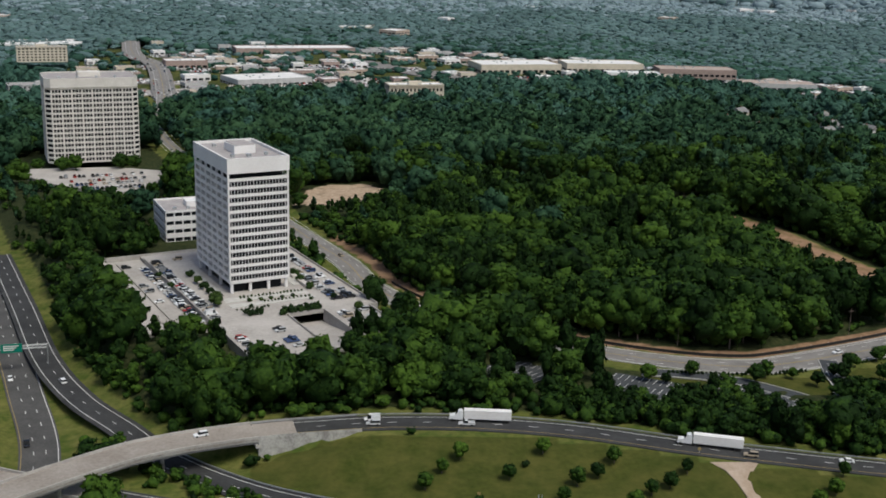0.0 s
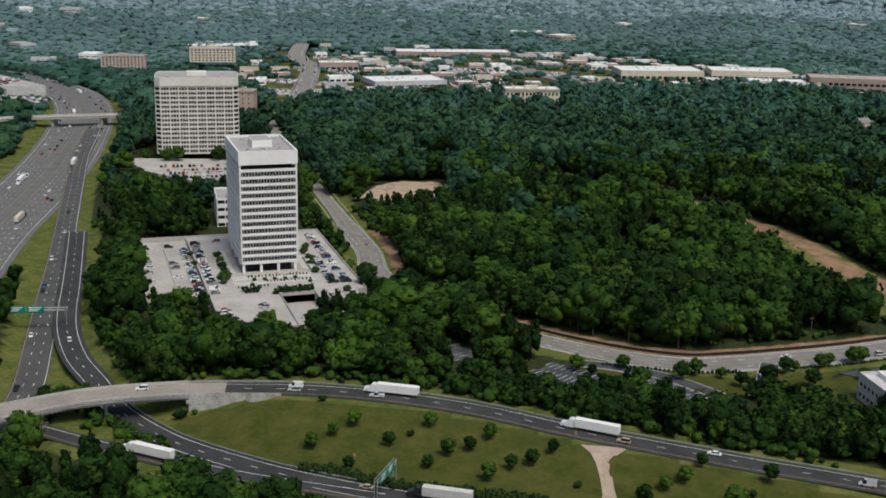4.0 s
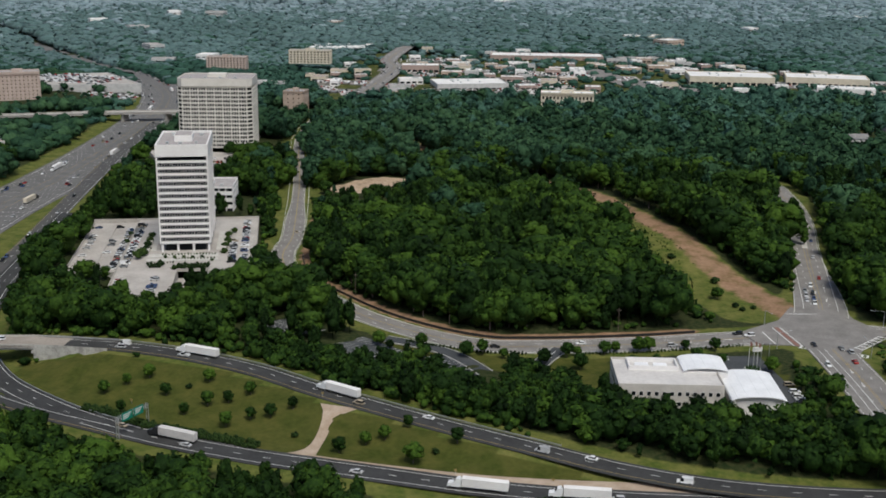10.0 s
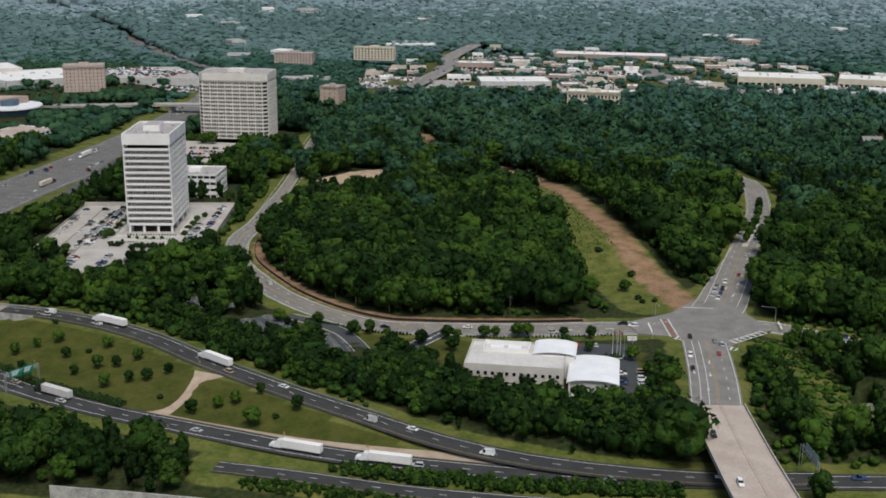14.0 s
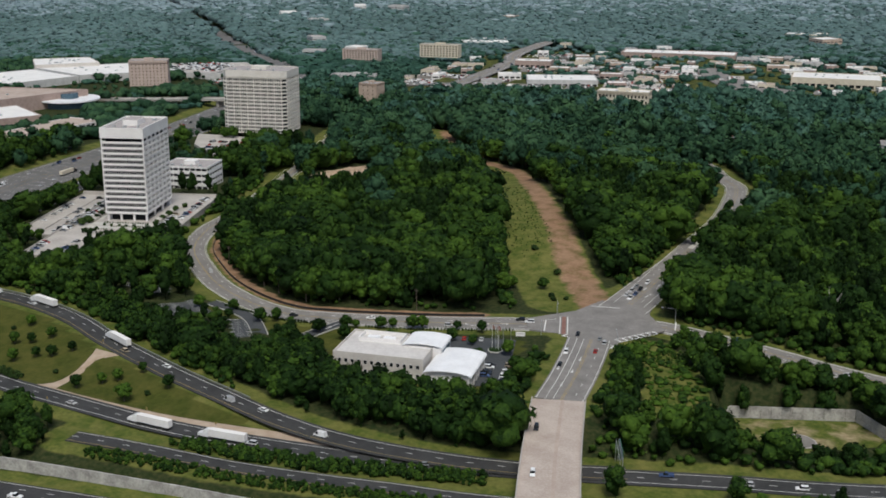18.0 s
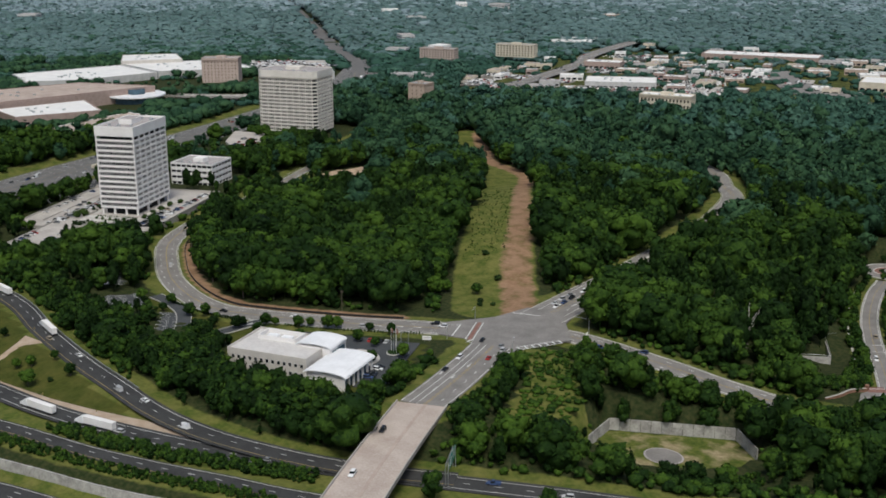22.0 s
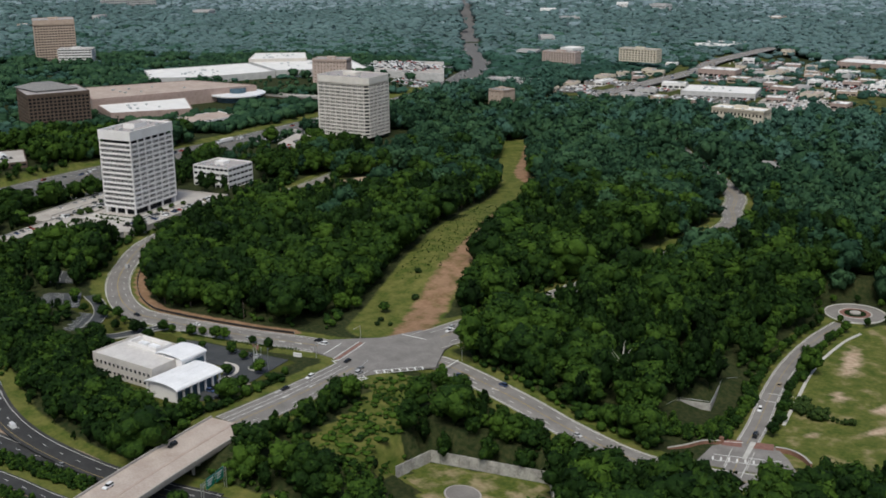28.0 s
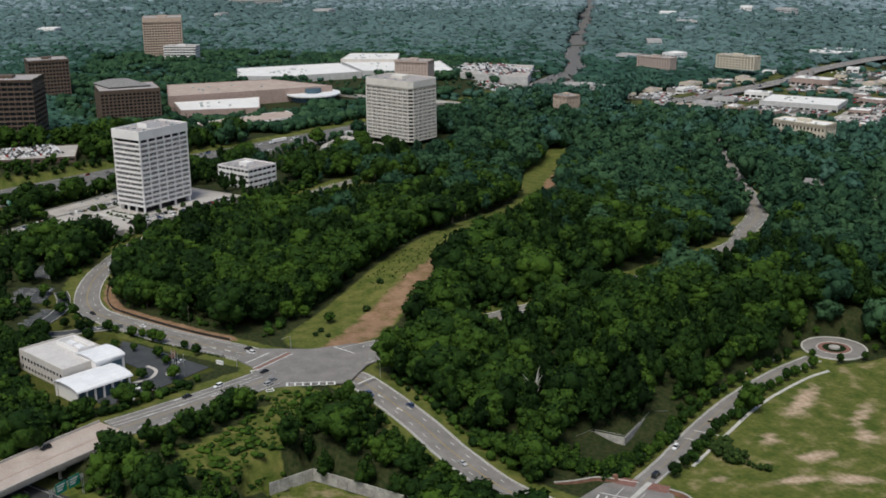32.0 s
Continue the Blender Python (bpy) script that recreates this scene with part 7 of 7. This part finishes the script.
# ---- single trees, shrubs, hedges ----


def tree_mesh(seed, leaves=150, lobes=9, tall=0.72, r=0.34, leaf=0.055, mat=LEAF_OB):
    v, f = crown(lobes, leaves, tall, r, leaf, seed)
    return big_mesh("crown", v, f, mat, None, True)


def trunk_mesh(seed):
    q = random.Random(seed)
    g = Geo().tube((0, 0, -0.06), (0.01, 0, 0.3), 0.026, 0.02, 7).tube((0.01, 0, 0.3), (0.0, 0.02, 0.62), 0.02, 0.008, 6)
    for i in range(5):
        a, z = i * 1.3 + q.uniform(-0.3, 0.3), 0.3 + 0.06 * i
        g.tube((0.005, 0, z), (0.2 * math.cos(a), 0.2 * math.sin(a), z + 0.2), 0.011, 0.004, 5)
    return g.mesh("trunk", BARK)


CROWNS = {"round": [tree_mesh(100 + i, 260, 9, 0.78, 0.38) for i in range(4)], "tall": [tree_mesh(120 + i, 260, 9, 0.84, 0.24) for i in range(3)], "bush": [tree_mesh(140 + i, 90, 6, 0.98, 0.6, 0.12, HEDGE) for i in range(3)]}
TRUNKS = [trunk_mesh(i) for i in range(3)]


def tree(x, y, h, shape="round", label="young round-crowned tree standing in mown grass", group="", wide=1.0, z=None, name="tree", seed=0):
    t = thing(name, pose(x, y, (zg(x, y) if z is None else z) - 0.05, 0, 0, (seed * 77 + x * 13) % 360), label, "tree" if shape != "bush" else "shrub", group)
    if shape != "bush":
        part("trunk", TRUNKS[seed % 3], BARK, t).matrix_local = Matrix.Diagonal((h, h, h, 1))
    b = CROWNS[shape]
    part("crown" if shape != "bush" else "foliage", b[seed % len(b)], LEAF_OB, t).matrix_local = Matrix.Diagonal((h * wide, h * wide, h, 1))
    return t


for i, (x, y) in enumerate(((13.9, 357), (19.1, 365), (25.2, 372.6), (40.1, 361.4), (52, 375.5), (55.6, 349.3), (61, 358.3), (67.9, 362.7), (74.2, 369.7), (29.5, 345), (76.5, 345.3), (83, 353), (89.5, 357), (96.2, 363.4), (126.6, 339.5), (133.5, 348), (139.7, 352), (145.1, 361.3), (166.7, 355.7))):
    tree(x, y, (5.6, 5.0, 6.2, 5.3)[i % 4], group="young trees in the grass field", seed=i, wide=1.05)
tree(154.9, 341, 7.6, label="broad dark tree standing in mown grass", group="young trees in the grass field", seed=2, wide=1.25)
for x, y in ((45.9, 369.4), (105.5, 345.8), (160.7, 348.8)):
    tree(x, y, 2.2, "bush", "small dark shrub in mown grass", name="shrub", seed=int(x))
for i, (x, y) in enumerate(((100, 443), (106, 440), (118, 449), (124, 439), (141, 443), (147, 449), (157, 448), (164, 440), (174, 451), (176, 446), (183, 459), (187, 462), (198, 468), (202, 472), (212, 475), (216, 478), (231, 486), (244, 488), (249, 471), (270, 468), (283, 452), (286, 446), (287, 439), (291, 430), (288, 424), (238, 470), (222, 462), (262, 455), (213, 455), (192, 446))):
    tree(x, y, (6.8, 4.6, 6.2, 5.2, 7.4)[i % 5], label="light green street tree on a grass verge", group="street trees along the parkway", wide=1.1, seed=i)
c, s = LINES["park_drive"], sides(LINES["park_drive"])
for k in range(11, len(c) - 2, 2):
    for sg in (-1, 1):
        tree(c[k, 0] + s[k, 0] * 8.2 * sg, c[k, 1] + s[k, 1] * 8.2 * sg, 5.2 + (k % 3) * 0.8, label="young street tree beside the park drive", group="young trees along the park drive", seed=k + sg)
c, s = LINES["road_north"], sides(LINES["road_north"])
for k in range(40, 65, 3):
    tree(c[k, 0], c[k, 1], 6.5 + k % 2, label="dark clipped tree on the median island", group="median trees", seed=k, wide=0.9)
# planting round the tower
for i, (u, v, h) in enumerate(((-8, 4, 3.0), (-8, 12, 3.4), (-8, 22, 3.2), (-8, 34, 3), (-9, -8, 4.5), (-11, -14, 4.2), (36, 6, 3.2), (37, 16, 3.4), (37, 30, 3.2), (36, -6, 3), (4, -14, 1.6), (9, -15, 1.6), (14, -14, 1.5), (19, -15, 1.5), (24, -15, 1.6), (11, -37, 2.6), (15, -37, 2.8), (19, -37, 2.6), (23, -37, 2.8), (26, -37, 2.4), (2, -22, 1.5), (30, -22, 1.5), (40, -24, 2.4), (-21, 20, 2.4), (-21, 40, 2.2), (40, 40, 3), (44, -42, 3))):
    x, y = tower_plan(u, v)
    tree(x, y, h, "bush", "clipped evergreen shrub in a planter by the tower", "shrubs round the tower", 1.15, DECK_Z + 0.1, "shrub", i)
for i, (x, y, h) in enumerate(((-222, 806, 11), (-214, 808, 12), (-186, 818, 12), (-178, 822, 11), (-240, 812, 9))):
    tree(x, y, h, label="round tree before the cream office block", group="trees before the cream block", seed=i, wide=1.15)
# single trees standing out along the edges of the woods
q = random.Random(5)
pk, ps = LINES["parkway_west"], sides(LINES["parkway_west"])
edge = []
for k in range(30, 140, 2):
    if pk[k, 1] < 640 and -30 < pk[k, 0] < 236:
        off = 21 + q.uniform(-1.5, 5)
        edge.append((pk[k, 0] + ps[k, 0] * off, pk[k, 1] + ps[k, 1] * off, q.uniform(13, 19)))
fl, fs = FIELD_LINE, sides(FIELD_LINE)
for k in range(4, len(fl) - 4, 3):
    for sg in (-1, 1):
        off = (30 - 14 * k / len(fl) + q.uniform(0, 5) + (9 * max(0, 1 - 2.2 * k / len(fl)) if sg > 0 else 0)) * sg
        edge.append((fl[k, 0] + fs[k, 0] * off, fl[k, 1] + fs[k, 1] * off, q.uniform(11, 18)))
for i, (x, y, h) in enumerate(edge):
    if free_of_roads(np.array([x]), np.array([y]))[0][0]:
        tree(x, y, h, "tall" if i % 3 else "round", "tall tree with a bare trunk at the edge of the woods", "trees at the edge of the woods", seed=i, wide=1.1)
for i, (x, y, h) in enumerate(((236, 566, 6), (221, 557, 7), (232, 590, 3), (205, 612, 3), (246, 556, 2.2), (250, 551, 2), (255, 556, 2))):
    tree(x, y, h, "bush" if h < 5 else "round", "lone bushy tree in the cleared strip", "bushes in the cleared strip", 1.3, seed=i)

# dead tree standing in the woods
snag = thing("dead_tree", pose(379, 603, zg(379, 603)), "bleached dead tree with bare forked limbs", "tree")
part("trunk", Geo().tube((0, 0, -0.5), (0.4, 0.2, 11), 0.55, 0.35, 8), DEADWOOD, snag)
q = random.Random(9)
for i in range(11):
    a, z = i * 2.1, 8 + i * 0.5
    b = (3.6 * math.cos(a) + 0.4, 3.6 * math.sin(a), z + 6 + q.uniform(-1, 2))
    br = part("limb", Geo().tube((0.3, 0.1, z), b, 0.24, 0.1, 6), DEADWOOD, snag)
    part("twig", Geo().tube(b, (b[0] * 1.4, b[1] * 1.4 + q.uniform(-1, 1), b[2] + 2.4), 0.1, 0.04, 5), DEADWOOD, br)


def shrub_mass(name, line, half, size, label, step=1.6, category="hedge", kind="", mat=HEDGE, level=None):
    """A run of shrubs grown together along a line."""
    c = curve(line, step)
    n = max(1, int(half * 2 / (size * 0.55)))
    s = sides(c)
    P = []
    for i in range(len(c)):
        for k in range(n):
            o = (-half + (k + 0.5) * 2 * half / n) + rng.uniform(-0.5, 0.5) * size * 0.4 if category == "hedge" else rng.uniform(-half, half)
            e = 0.0 if category == "hedge" else rng.uniform(-0.6, 0.6) * max(step, 5)
            P.append((c[i, 0] + s[i, 0] * o + e * s[i, 1], c[i, 1] + s[i, 1] * o - e * s[i, 0]))
    P = np.array(P)
    z = height(P[:, 0], P[:, 1]) - 0.2 if level is None else np.full(len(P), level)
    v, f, tint = scatter(np.column_stack([P, z]), size * rng.uniform(0.6, 1.15, len(P)), np.zeros(len(P), int), (SMALL,), 1.0)
    return tagged(new(name, big_mesh(name, v, f, LEAF if kind == "stuff" else mat, tint)), label, category, kind=kind)


shrub_mass("hedge", [(14, 343, 0), (27, 341.5, 0), (46, 336, 0), (70, 335, 0), (96, 333, 0)], 2.4, 2.6, "dark clipped hedge along the collector road")
shrub_mass("roadside_shrubs", [(205, 325, 0), (234, 331, 0), (262, 339, 0), (292, 351, 0), (318, 362, 0)], 4.0, 3.4, "dark green shrubs between two roads", 1.2, "shrubs", "stuff")
shrub_mass("roadside_shrubs", [(180, 300, 0), (205, 306, 0), (240, 314, 0), (280, 326, 0), (320, 341, 0)], 3.2, 2.4, "low green scrub above the concrete wall", 1.4, "shrubs", "stuff")
shrub_mass("roadside_shrubs", [(-92, 398, 0), (-80, 378, 0), (-60, 362, 0), (-40, 352, 0)], 4.0, 4.0, "green scrub on the bank under the flyover", 3.0, "shrubs", "stuff")
shrub_mass("hedge", [(110, 452, 0), (128, 451, 0), (150, 452, 0), (165, 456, 0)], 0.9, 1.5, "dark clipped hedge beside the car park")
shrub_mass("hedge", [(190, 466, 0), (210, 474, 0), (240, 490, 0), (255, 499, 0)], 0.8, 1.3, "low clipped hedge along the parkway")
shrub_mass("hedge", [(436, 664, 0), (442, 660, 0), (448, 659, 0), (453, 660, 0)], 5.0, 5.0, "big rounded mass of shrubs in the park", 2.4)
shrub_mass("hedge", [(453, 660, 0), (460, 661, 0), (467, 664, 0)], 1.6, 3.2, "low tail of shrubs in the park", 1.8)
for line, half, size in ((((13, -34), (21, -34), (28.5, -34)), 2.2, 2.6), (((-3, -32), (0, -31), (3, -32)), 2.4, 2.6), (((2, -8), (16, -8), (31, -8)), 0.8, 1.2), (((10, -17), (20, -17), (31, -17)), 0.8, 1.2), (((-5, -24), (4, -24), (9, -24)), 0.7, 1.0)):
    shrub_mass("hedge", [(*tower_plan(u_, v_), 0) for u_, v_ in line], half, size, "clipped dark hedge on the tower's forecourt", level=DECK_Z + 0.05)
shrub_mass("hedge", [(286, 470, 0), (292, 448, 0), (300, 428, 0)], 1.2, 1.8, "clipped hedge between car park and road")
shrub_mass("roadside_shrubs", [(426, 626, 0), (422, 645, 0), (409, 664, 0)], 3.0, 4.2, "green bushes between the pond and the footpath", 1.6, "shrubs", "stuff")
shrub_mass("roadside_shrubs", [(408, 598, 0), (422, 594, 0), (434, 604, 0), (428, 622, 0)], 6.0, 4.0, "dense green bushes beside the pond", 1.8, "shrubs", "stuff")
shrub_mass("roadside_shrubs", [(350, 502, 0), (362, 513, 0), (388, 527, 0), (412, 539, 0), (438, 524, 0)], 3.4, 5.5, "dense green bushes above the basin wall", 2.4, "shrubs", "stuff")
shrub_mass("scrub", [(325, 500, 0), (340, 520, 0), (352, 530, 0)], 5.0, 1.4, "low green scrub in the clearing", 3.4, "shrubs", "stuff")
shrub_mass("scrub", [(200, 618, 0), (178, 652, 0), (150, 690, 0), (110, 745, 0)], 12.0, 0.9, "patchy low scrub in the cleared strip", 30.0, "shrubs", "stuff")

shrub_mass("roadside_shrubs", [(376, 452, 0), (400, 450, 0), (425, 460, 0), (445, 476, 0)], 6.0, 3.4, "green bushes on the bank below the basin", 2.8, "shrubs", "stuff")

# ---- basin, walls, plaza, signs, poles ----
wb = thing("basin_wall", pose(0, 0, 0), "pale streaked concrete wall round a drainage basin", "wall")
bl = [(369, 477), (366, 498), (390, 511), (414, 524), (430, 511)]
for a, b in zip(bl, bl[1:]):
    d = Vector((b[0] - a[0], b[1] - a[1]))
    n = max(1, int(d.length / 4.5))
    for i in range(n):
        p, r = Vector(a) + d * (i / n), Vector(a) + d * ((i + 0.97) / n)
        w = Vector((-d.y, d.x)).normalized() * 0.45
        part("wall_panel", Geo().prism([(p.x, p.y), (r.x, r.y), (r.x + w.x, r.y + w.y), (p.x + w.x, p.y + w.y)], -20, -13.2), WALLCON, wb)
gp = thing("gravel_pad", pose(398, 490, -18.75), "round gravel pad in the basin floor", "gravel pad")
part("gravel", Geo().prism([(8 * math.cos(i * 0.2618), 6.5 * math.sin(i * 0.2618)) for i in range(24)], 0, 0.3), ASPHALT_OLD, gp)
part("stone_rim", Geo().prism([(8.8 * math.cos(i * 0.2618), 7.2 * math.sin(i * 0.2618)) for i in range(24)], 0, 0.2), ROOFGREY, gp)
rw = thing("pond_wall", pose(0, 0, 0), "stepped pale wall with a rail above a dark pond", "wall")
for a, b in zip([(401, 611), (399, 622), (412, 630), (397, 657)], [(399, 622), (412, 630), (397, 657), (401, 664)]):
    d = Vector((b[0] - a[0], b[1] - a[1])).normalized()
    w = Vector((-d.y, d.x)) * 0.5
    part("wall", Geo().prism([a, b, (b[0] + w.x, b[1] + w.y), (a[0] + w.x, a[1] + w.y)], -22, -12.4), WALLCON, rw)
    part("handrail", Geo().tube((*a, -11.3), (*b, -11.3), 0.07, 0.07, 5), STEEL, rw)
plaza = thing("roundabout", pose(PLAZA[0], PLAZA[1], -14.3), "round plaza of paving rings about a planted middle", "roundabout")


def disc(r0, r1, z0, z1, n=40):
    """A flat ring or disc of one piece."""
    g = Geo()
    ring = [(math.cos(2 * math.pi * i / n), math.sin(2 * math.pi * i / n)) for i in range(n)]
    if not r0:
        return g.prism([(r1 * x, r1 * y) for x, y in ring], z0, z1)
    for r, z in ((r1, z0), (r1, z1), (r0, z1), (r0, z0)):
        g.v += [(r * x, r * y, z) for x, y in ring]
    for k in range(4):
        for i in range(n):
            j, m = (i + 1) % n, (k + 1) % 4
            g.f.append((k * n + i, k * n + j, m * n + j, m * n + i))
    return g


part("drive_ring", disc(9.4, 16.6, -0.5, 0.3), ASPHALT_OLD, plaza, "grey drive ring")
part("kerb_ring", disc(16.6, 17.4, -0.5, 0.55), KERB, plaza, "pale kerb ring")
part("inner_kerb", disc(8.8, 9.4, -0.5, 0.55), KERB, plaza, "pale inner kerb")
part("brick_ring", disc(6.2, 8.8, -0.5, 0.42), BRICKRED, plaza, "red-brown paving ring")
part("planted_ring", disc(3.4, 6.2, -0.5, 0.6), HEDGE, plaza, "planted ring")
part("fountain", disc(0, 3.0, -0.5, 1.2, 24), CONCRETE, plaza, "pale stone centrepiece")
for i, a in enumerate(range(0, 360, 40)):
    tree(PLAZA[0] + 21 * math.cos(radians(a)), PLAZA[1] + 21 * math.sin(radians(a)), 5, label="young tree beside the round plaza", group="young trees round the plaza", seed=i, z=-14.3)
bw = thing("entrance_wall", pose(0, 0, 0), "low curved red brick entrance wall with a pillar", "wall")
bc = curve([(431, 578, -13.6), (434, 586, -13.6), (436, 596, -13.8), (441, 602, -13.8)], 2)
part("brick_wall", ribbon(bc, -0.4, 0.4, 1.6, 3), BRICKWALL, bw)
part("coping", ribbon(bc, -0.5, 0.5, 1.75, 0.14), CONCRETE, bw)
be = curve([(460, 615, -13.6), (466, 618, -13.8), (473, 617, -13.8), (479, 614, -14)], 2)
part("brick_wall", ribbon(be, -0.4, 0.4, 1.5, 3), BRICKWALL, bw)
part("coping", ribbon(be, -0.5, 0.5, 1.65, 0.14), CONCRETE, bw)
part("pillar", Geo().box(440, 441.6, 601.4, 603, -16, -10.6), BRICKWALL, bw)
path = curve([(446, 640, 0), (430, 674, 0), (413, 712, 0), (402, 752, 0), (400, 772, 0)])
path[:, 2] = height(path[:, 0], path[:, 1]) + 0.45
left = LINES["park_drive"][9:-3]
left = np.column_stack([left[:, :2] - sides(left) * 11.5, left[:, 2]])
left[:, 2] = np.maximum(height(left[:, 0], left[:, 1]), left[:, 2] - 0.2) + 0.25
tagged(part("park_path", ribbon(left, -0.6, 0.6, 0, 0.6), KERB), "pale concrete footpath between the woods and the drive", "path", kind="structure")
tagged(part("park_path", ribbon(path, -0.8, 0.8, 0, 0.5), KERB), "pale concrete footpath along the park drive", "path", kind="structure")

# forecourt of the white building: round island, flagpoles, curved path
isle = thing("planter_island", pose(262, 470, 0.1), "round kerbed island with clipped shrubs and flagpoles", "island")
part("kerb", disc(3.0, 3.5, -0.4, 0.35, 24), KERB, isle, "pale kerb ring")
part("planting", disc(0, 3.0, -0.4, 0.7, 24), HEDGE, isle, "low clipped planting")
for dx, dy in ((-2, 0.5), (0, 1.6), (1.6, 0.2)):
    fp = thing("flagpole", pose(262 + dx, 470 + dy, 0.4), "tall white flagpole on the round island", "flagpole", "flagpoles")
    part("shaft", Geo().tube((0, 0, 0), (0, 0, 12), 0.12, 0.06, 8), PAINT_W, fp)
    part("flag", Geo().poly([(0.05, 0, 11.8), (1.1, 0.35, 11.2), (1.0, 0.3, 9.4), (0.05, 0, 9.9)]).poly([(0.05, 0.02, 9.9), (1.0, 0.32, 9.4), (1.1, 0.37, 11.2), (0.05, 0.02, 11.8)]), BRICKRED, fp, "limp red and white flag")
fpath = curve([(246, 462, 0.24), (254, 464, 0.24), (262, 459, 0.24), (264, 450, 0.24), (268, 441, 0.24)], 1.5)
tagged(part("forecourt_path", ribbon(fpath, -0.9, 0.9, 0, 0.4), STONEPALE), "cream curved path before the white building", "path", kind="structure")

# silt fence along the clay bank
fc = pk[int(np.argmin(np.hypot(pk[:, 0] - 238, pk[:, 1] - 500))):int(np.argmin(np.hypot(pk[:, 0] + 10, pk[:, 1] - 565)))]
fence = thing("silt_fence", pose(0, 0, 0), "dark fabric silt fence along the clay bank", "fence")
part("fabric", ribbon(fc, 11.2, 11.5, 0.9, 1.5), RUBBER, fence, "sagging dark fabric")
fsd = sides(fc)
for k in range(0, len(fc), 2):
    part("stake", POST, BARK, fence).matrix_local = pose(fc[k, 0] + fsd[k, 0] * 11.7, fc[k, 1] + fsd[k, 1] * 11.7, fc[k, 2] - 0.2)


def gantry(x, y, turn, span, z0, z1, panels, label, back=False):
    """A sign bridge: two legs, a truss and sign panels with pale writing bars."""
    t = thing("sign_gantry", pose(x, y, 0, 0, 0, turn), label, "road sign")
    for u in (0, span):
        for v in (-0.5, 0.5):
            part("leg", Geo().tube((u, v, z0), (u, v, z1 + 1), 0.16, 0.14, 8), STEEL, t, "steel leg")
    for v in (-0.5, 0.5):
        for z in (z1 - 0.6, z1 + 0.6):
            part("chord", Geo().tube((0, v, z), (span, v, z), 0.1, 0.1, 6), STEEL, t, "truss chord")
    n = int(span / 1.6)
    for i in range(n):
        u0, u1 = span * i / n, span * (i + 1) / n
        part("brace", Geo().tube((u0, -0.5, z1 - 0.6), (u1, -0.5, z1 + 0.6), 0.05, 0.05, 4), STEEL, t)
    for u, w, h in panels:
        p = part("sign_panel", Geo().box(u, u + w, -0.75, -0.65, z1 - h / 2, z1 + h / 2), SIGNGREEN, t, "green sign panel")
        part("sign_back", Geo().box(u, u + w, -0.64, -0.6, z1 - h / 2, z1 + h / 2), SIGNBACK, p)
        g = Geo()
        for k in range(3):
            z = z1 + h * (0.25 - 0.22 * k)
            g.box(u + w * 0.12, u + w * (0.86 - 0.12 * k), -0.78, -0.76, z - h * 0.06, z + h * 0.06)
        part("writing_bar", g, PAINT_W, p, "pale bars of unreadable writing")


gantry(44, 322, 80, 16, -6, 3.2, ((2.0, 5.5, 3.4), (8.2, 5.0, 3.4)), "green overhead signs on a steel gantry")
gantry(-164, 466, 14, 30, -12, -1.5, ((4, 8, 3.6), (12.6, 8, 3.6)), "green overhead signs across the side road")
gantry(362, 391, 120, 16, -6, 3.0, ((2, 5.5, 4.6), (8.5, 5.5, 4.6)), "green overhead signs beside the road bridge")


def pole(name, x, y, h, label, arm=0.0, turn=0.0, z=None):
    t = thing(name, pose(x, y, zg(x, y) if z is None else z, 0, 0, turn), label, "pole", "poles along the roads")
    part("shaft", Geo().tube((0, 0, -0.5), (0, 0, h), 0.16, 0.1, 8), STEEL if arm else BARK, t)
    if arm:
        part("arm", Geo().tube((0, 0, h), (arm, 0, h + 0.4), 0.07, 0.06, 6), STEEL, t)
        part("lamp_head", Geo().box(arm - 0.2, arm + 0.7, -0.2, 0.2, h + 0.3, h + 0.5), STEEL, t)
    else:
        part("crossarm", Geo().box(-1.2, 1.2, -0.08, 0.08, h - 1.2, h - 1.0), BARK, t)


for x, y, h in ((198, 499, 12), (120, 482, 12), (60, 508, 12)):
    pole("utility_pole", x, y, h, "wooden utility pole with a crossarm")
for x, y, a in ((262, 532, 300), (270, 500, 40), (310, 500, 120), (316, 556, 200)):
    pole("signal_pole", x, y, 7.5, "steel traffic signal pole with a long arm", 6.5, a)
for x, y in ((262, 470), (265, 472), (268, 474)):
    pole("flagpole", x, y, 11, "slim pale flagpole before the low office", 0.01)
for x, y in ((30, 352), (103, 376), (172, 338), (206, 343), (128, 323)):
    sgn = thing("road_marker", pose(x, y, zg(x, y)), "small yellow road marker on a post", "road sign", "road markers")
    part("post", Geo().box(-0.06, 0.06, -0.06, 0.06, -0.3, 1.4), STEEL, sgn)
    part("plate", Geo().box(-0.5, 0.5, -0.08, -0.06, 1.2, 2.2), PAINT_Y, sgn)
ms = thing("monument_sign", pose(262, 494, 0.2, 0, 0, 30), "low pale monument sign on the corner lawn", "sign")
part("slab", Geo().box(-2.2, 2.2, -0.3, 0.3, -0.5, 1.7), TOWERWHITE, ms)
part("writing_bar", Geo().box(-1.6, 1.6, -0.34, -0.31, 0.8, 1.2), GREYWALL, ms)
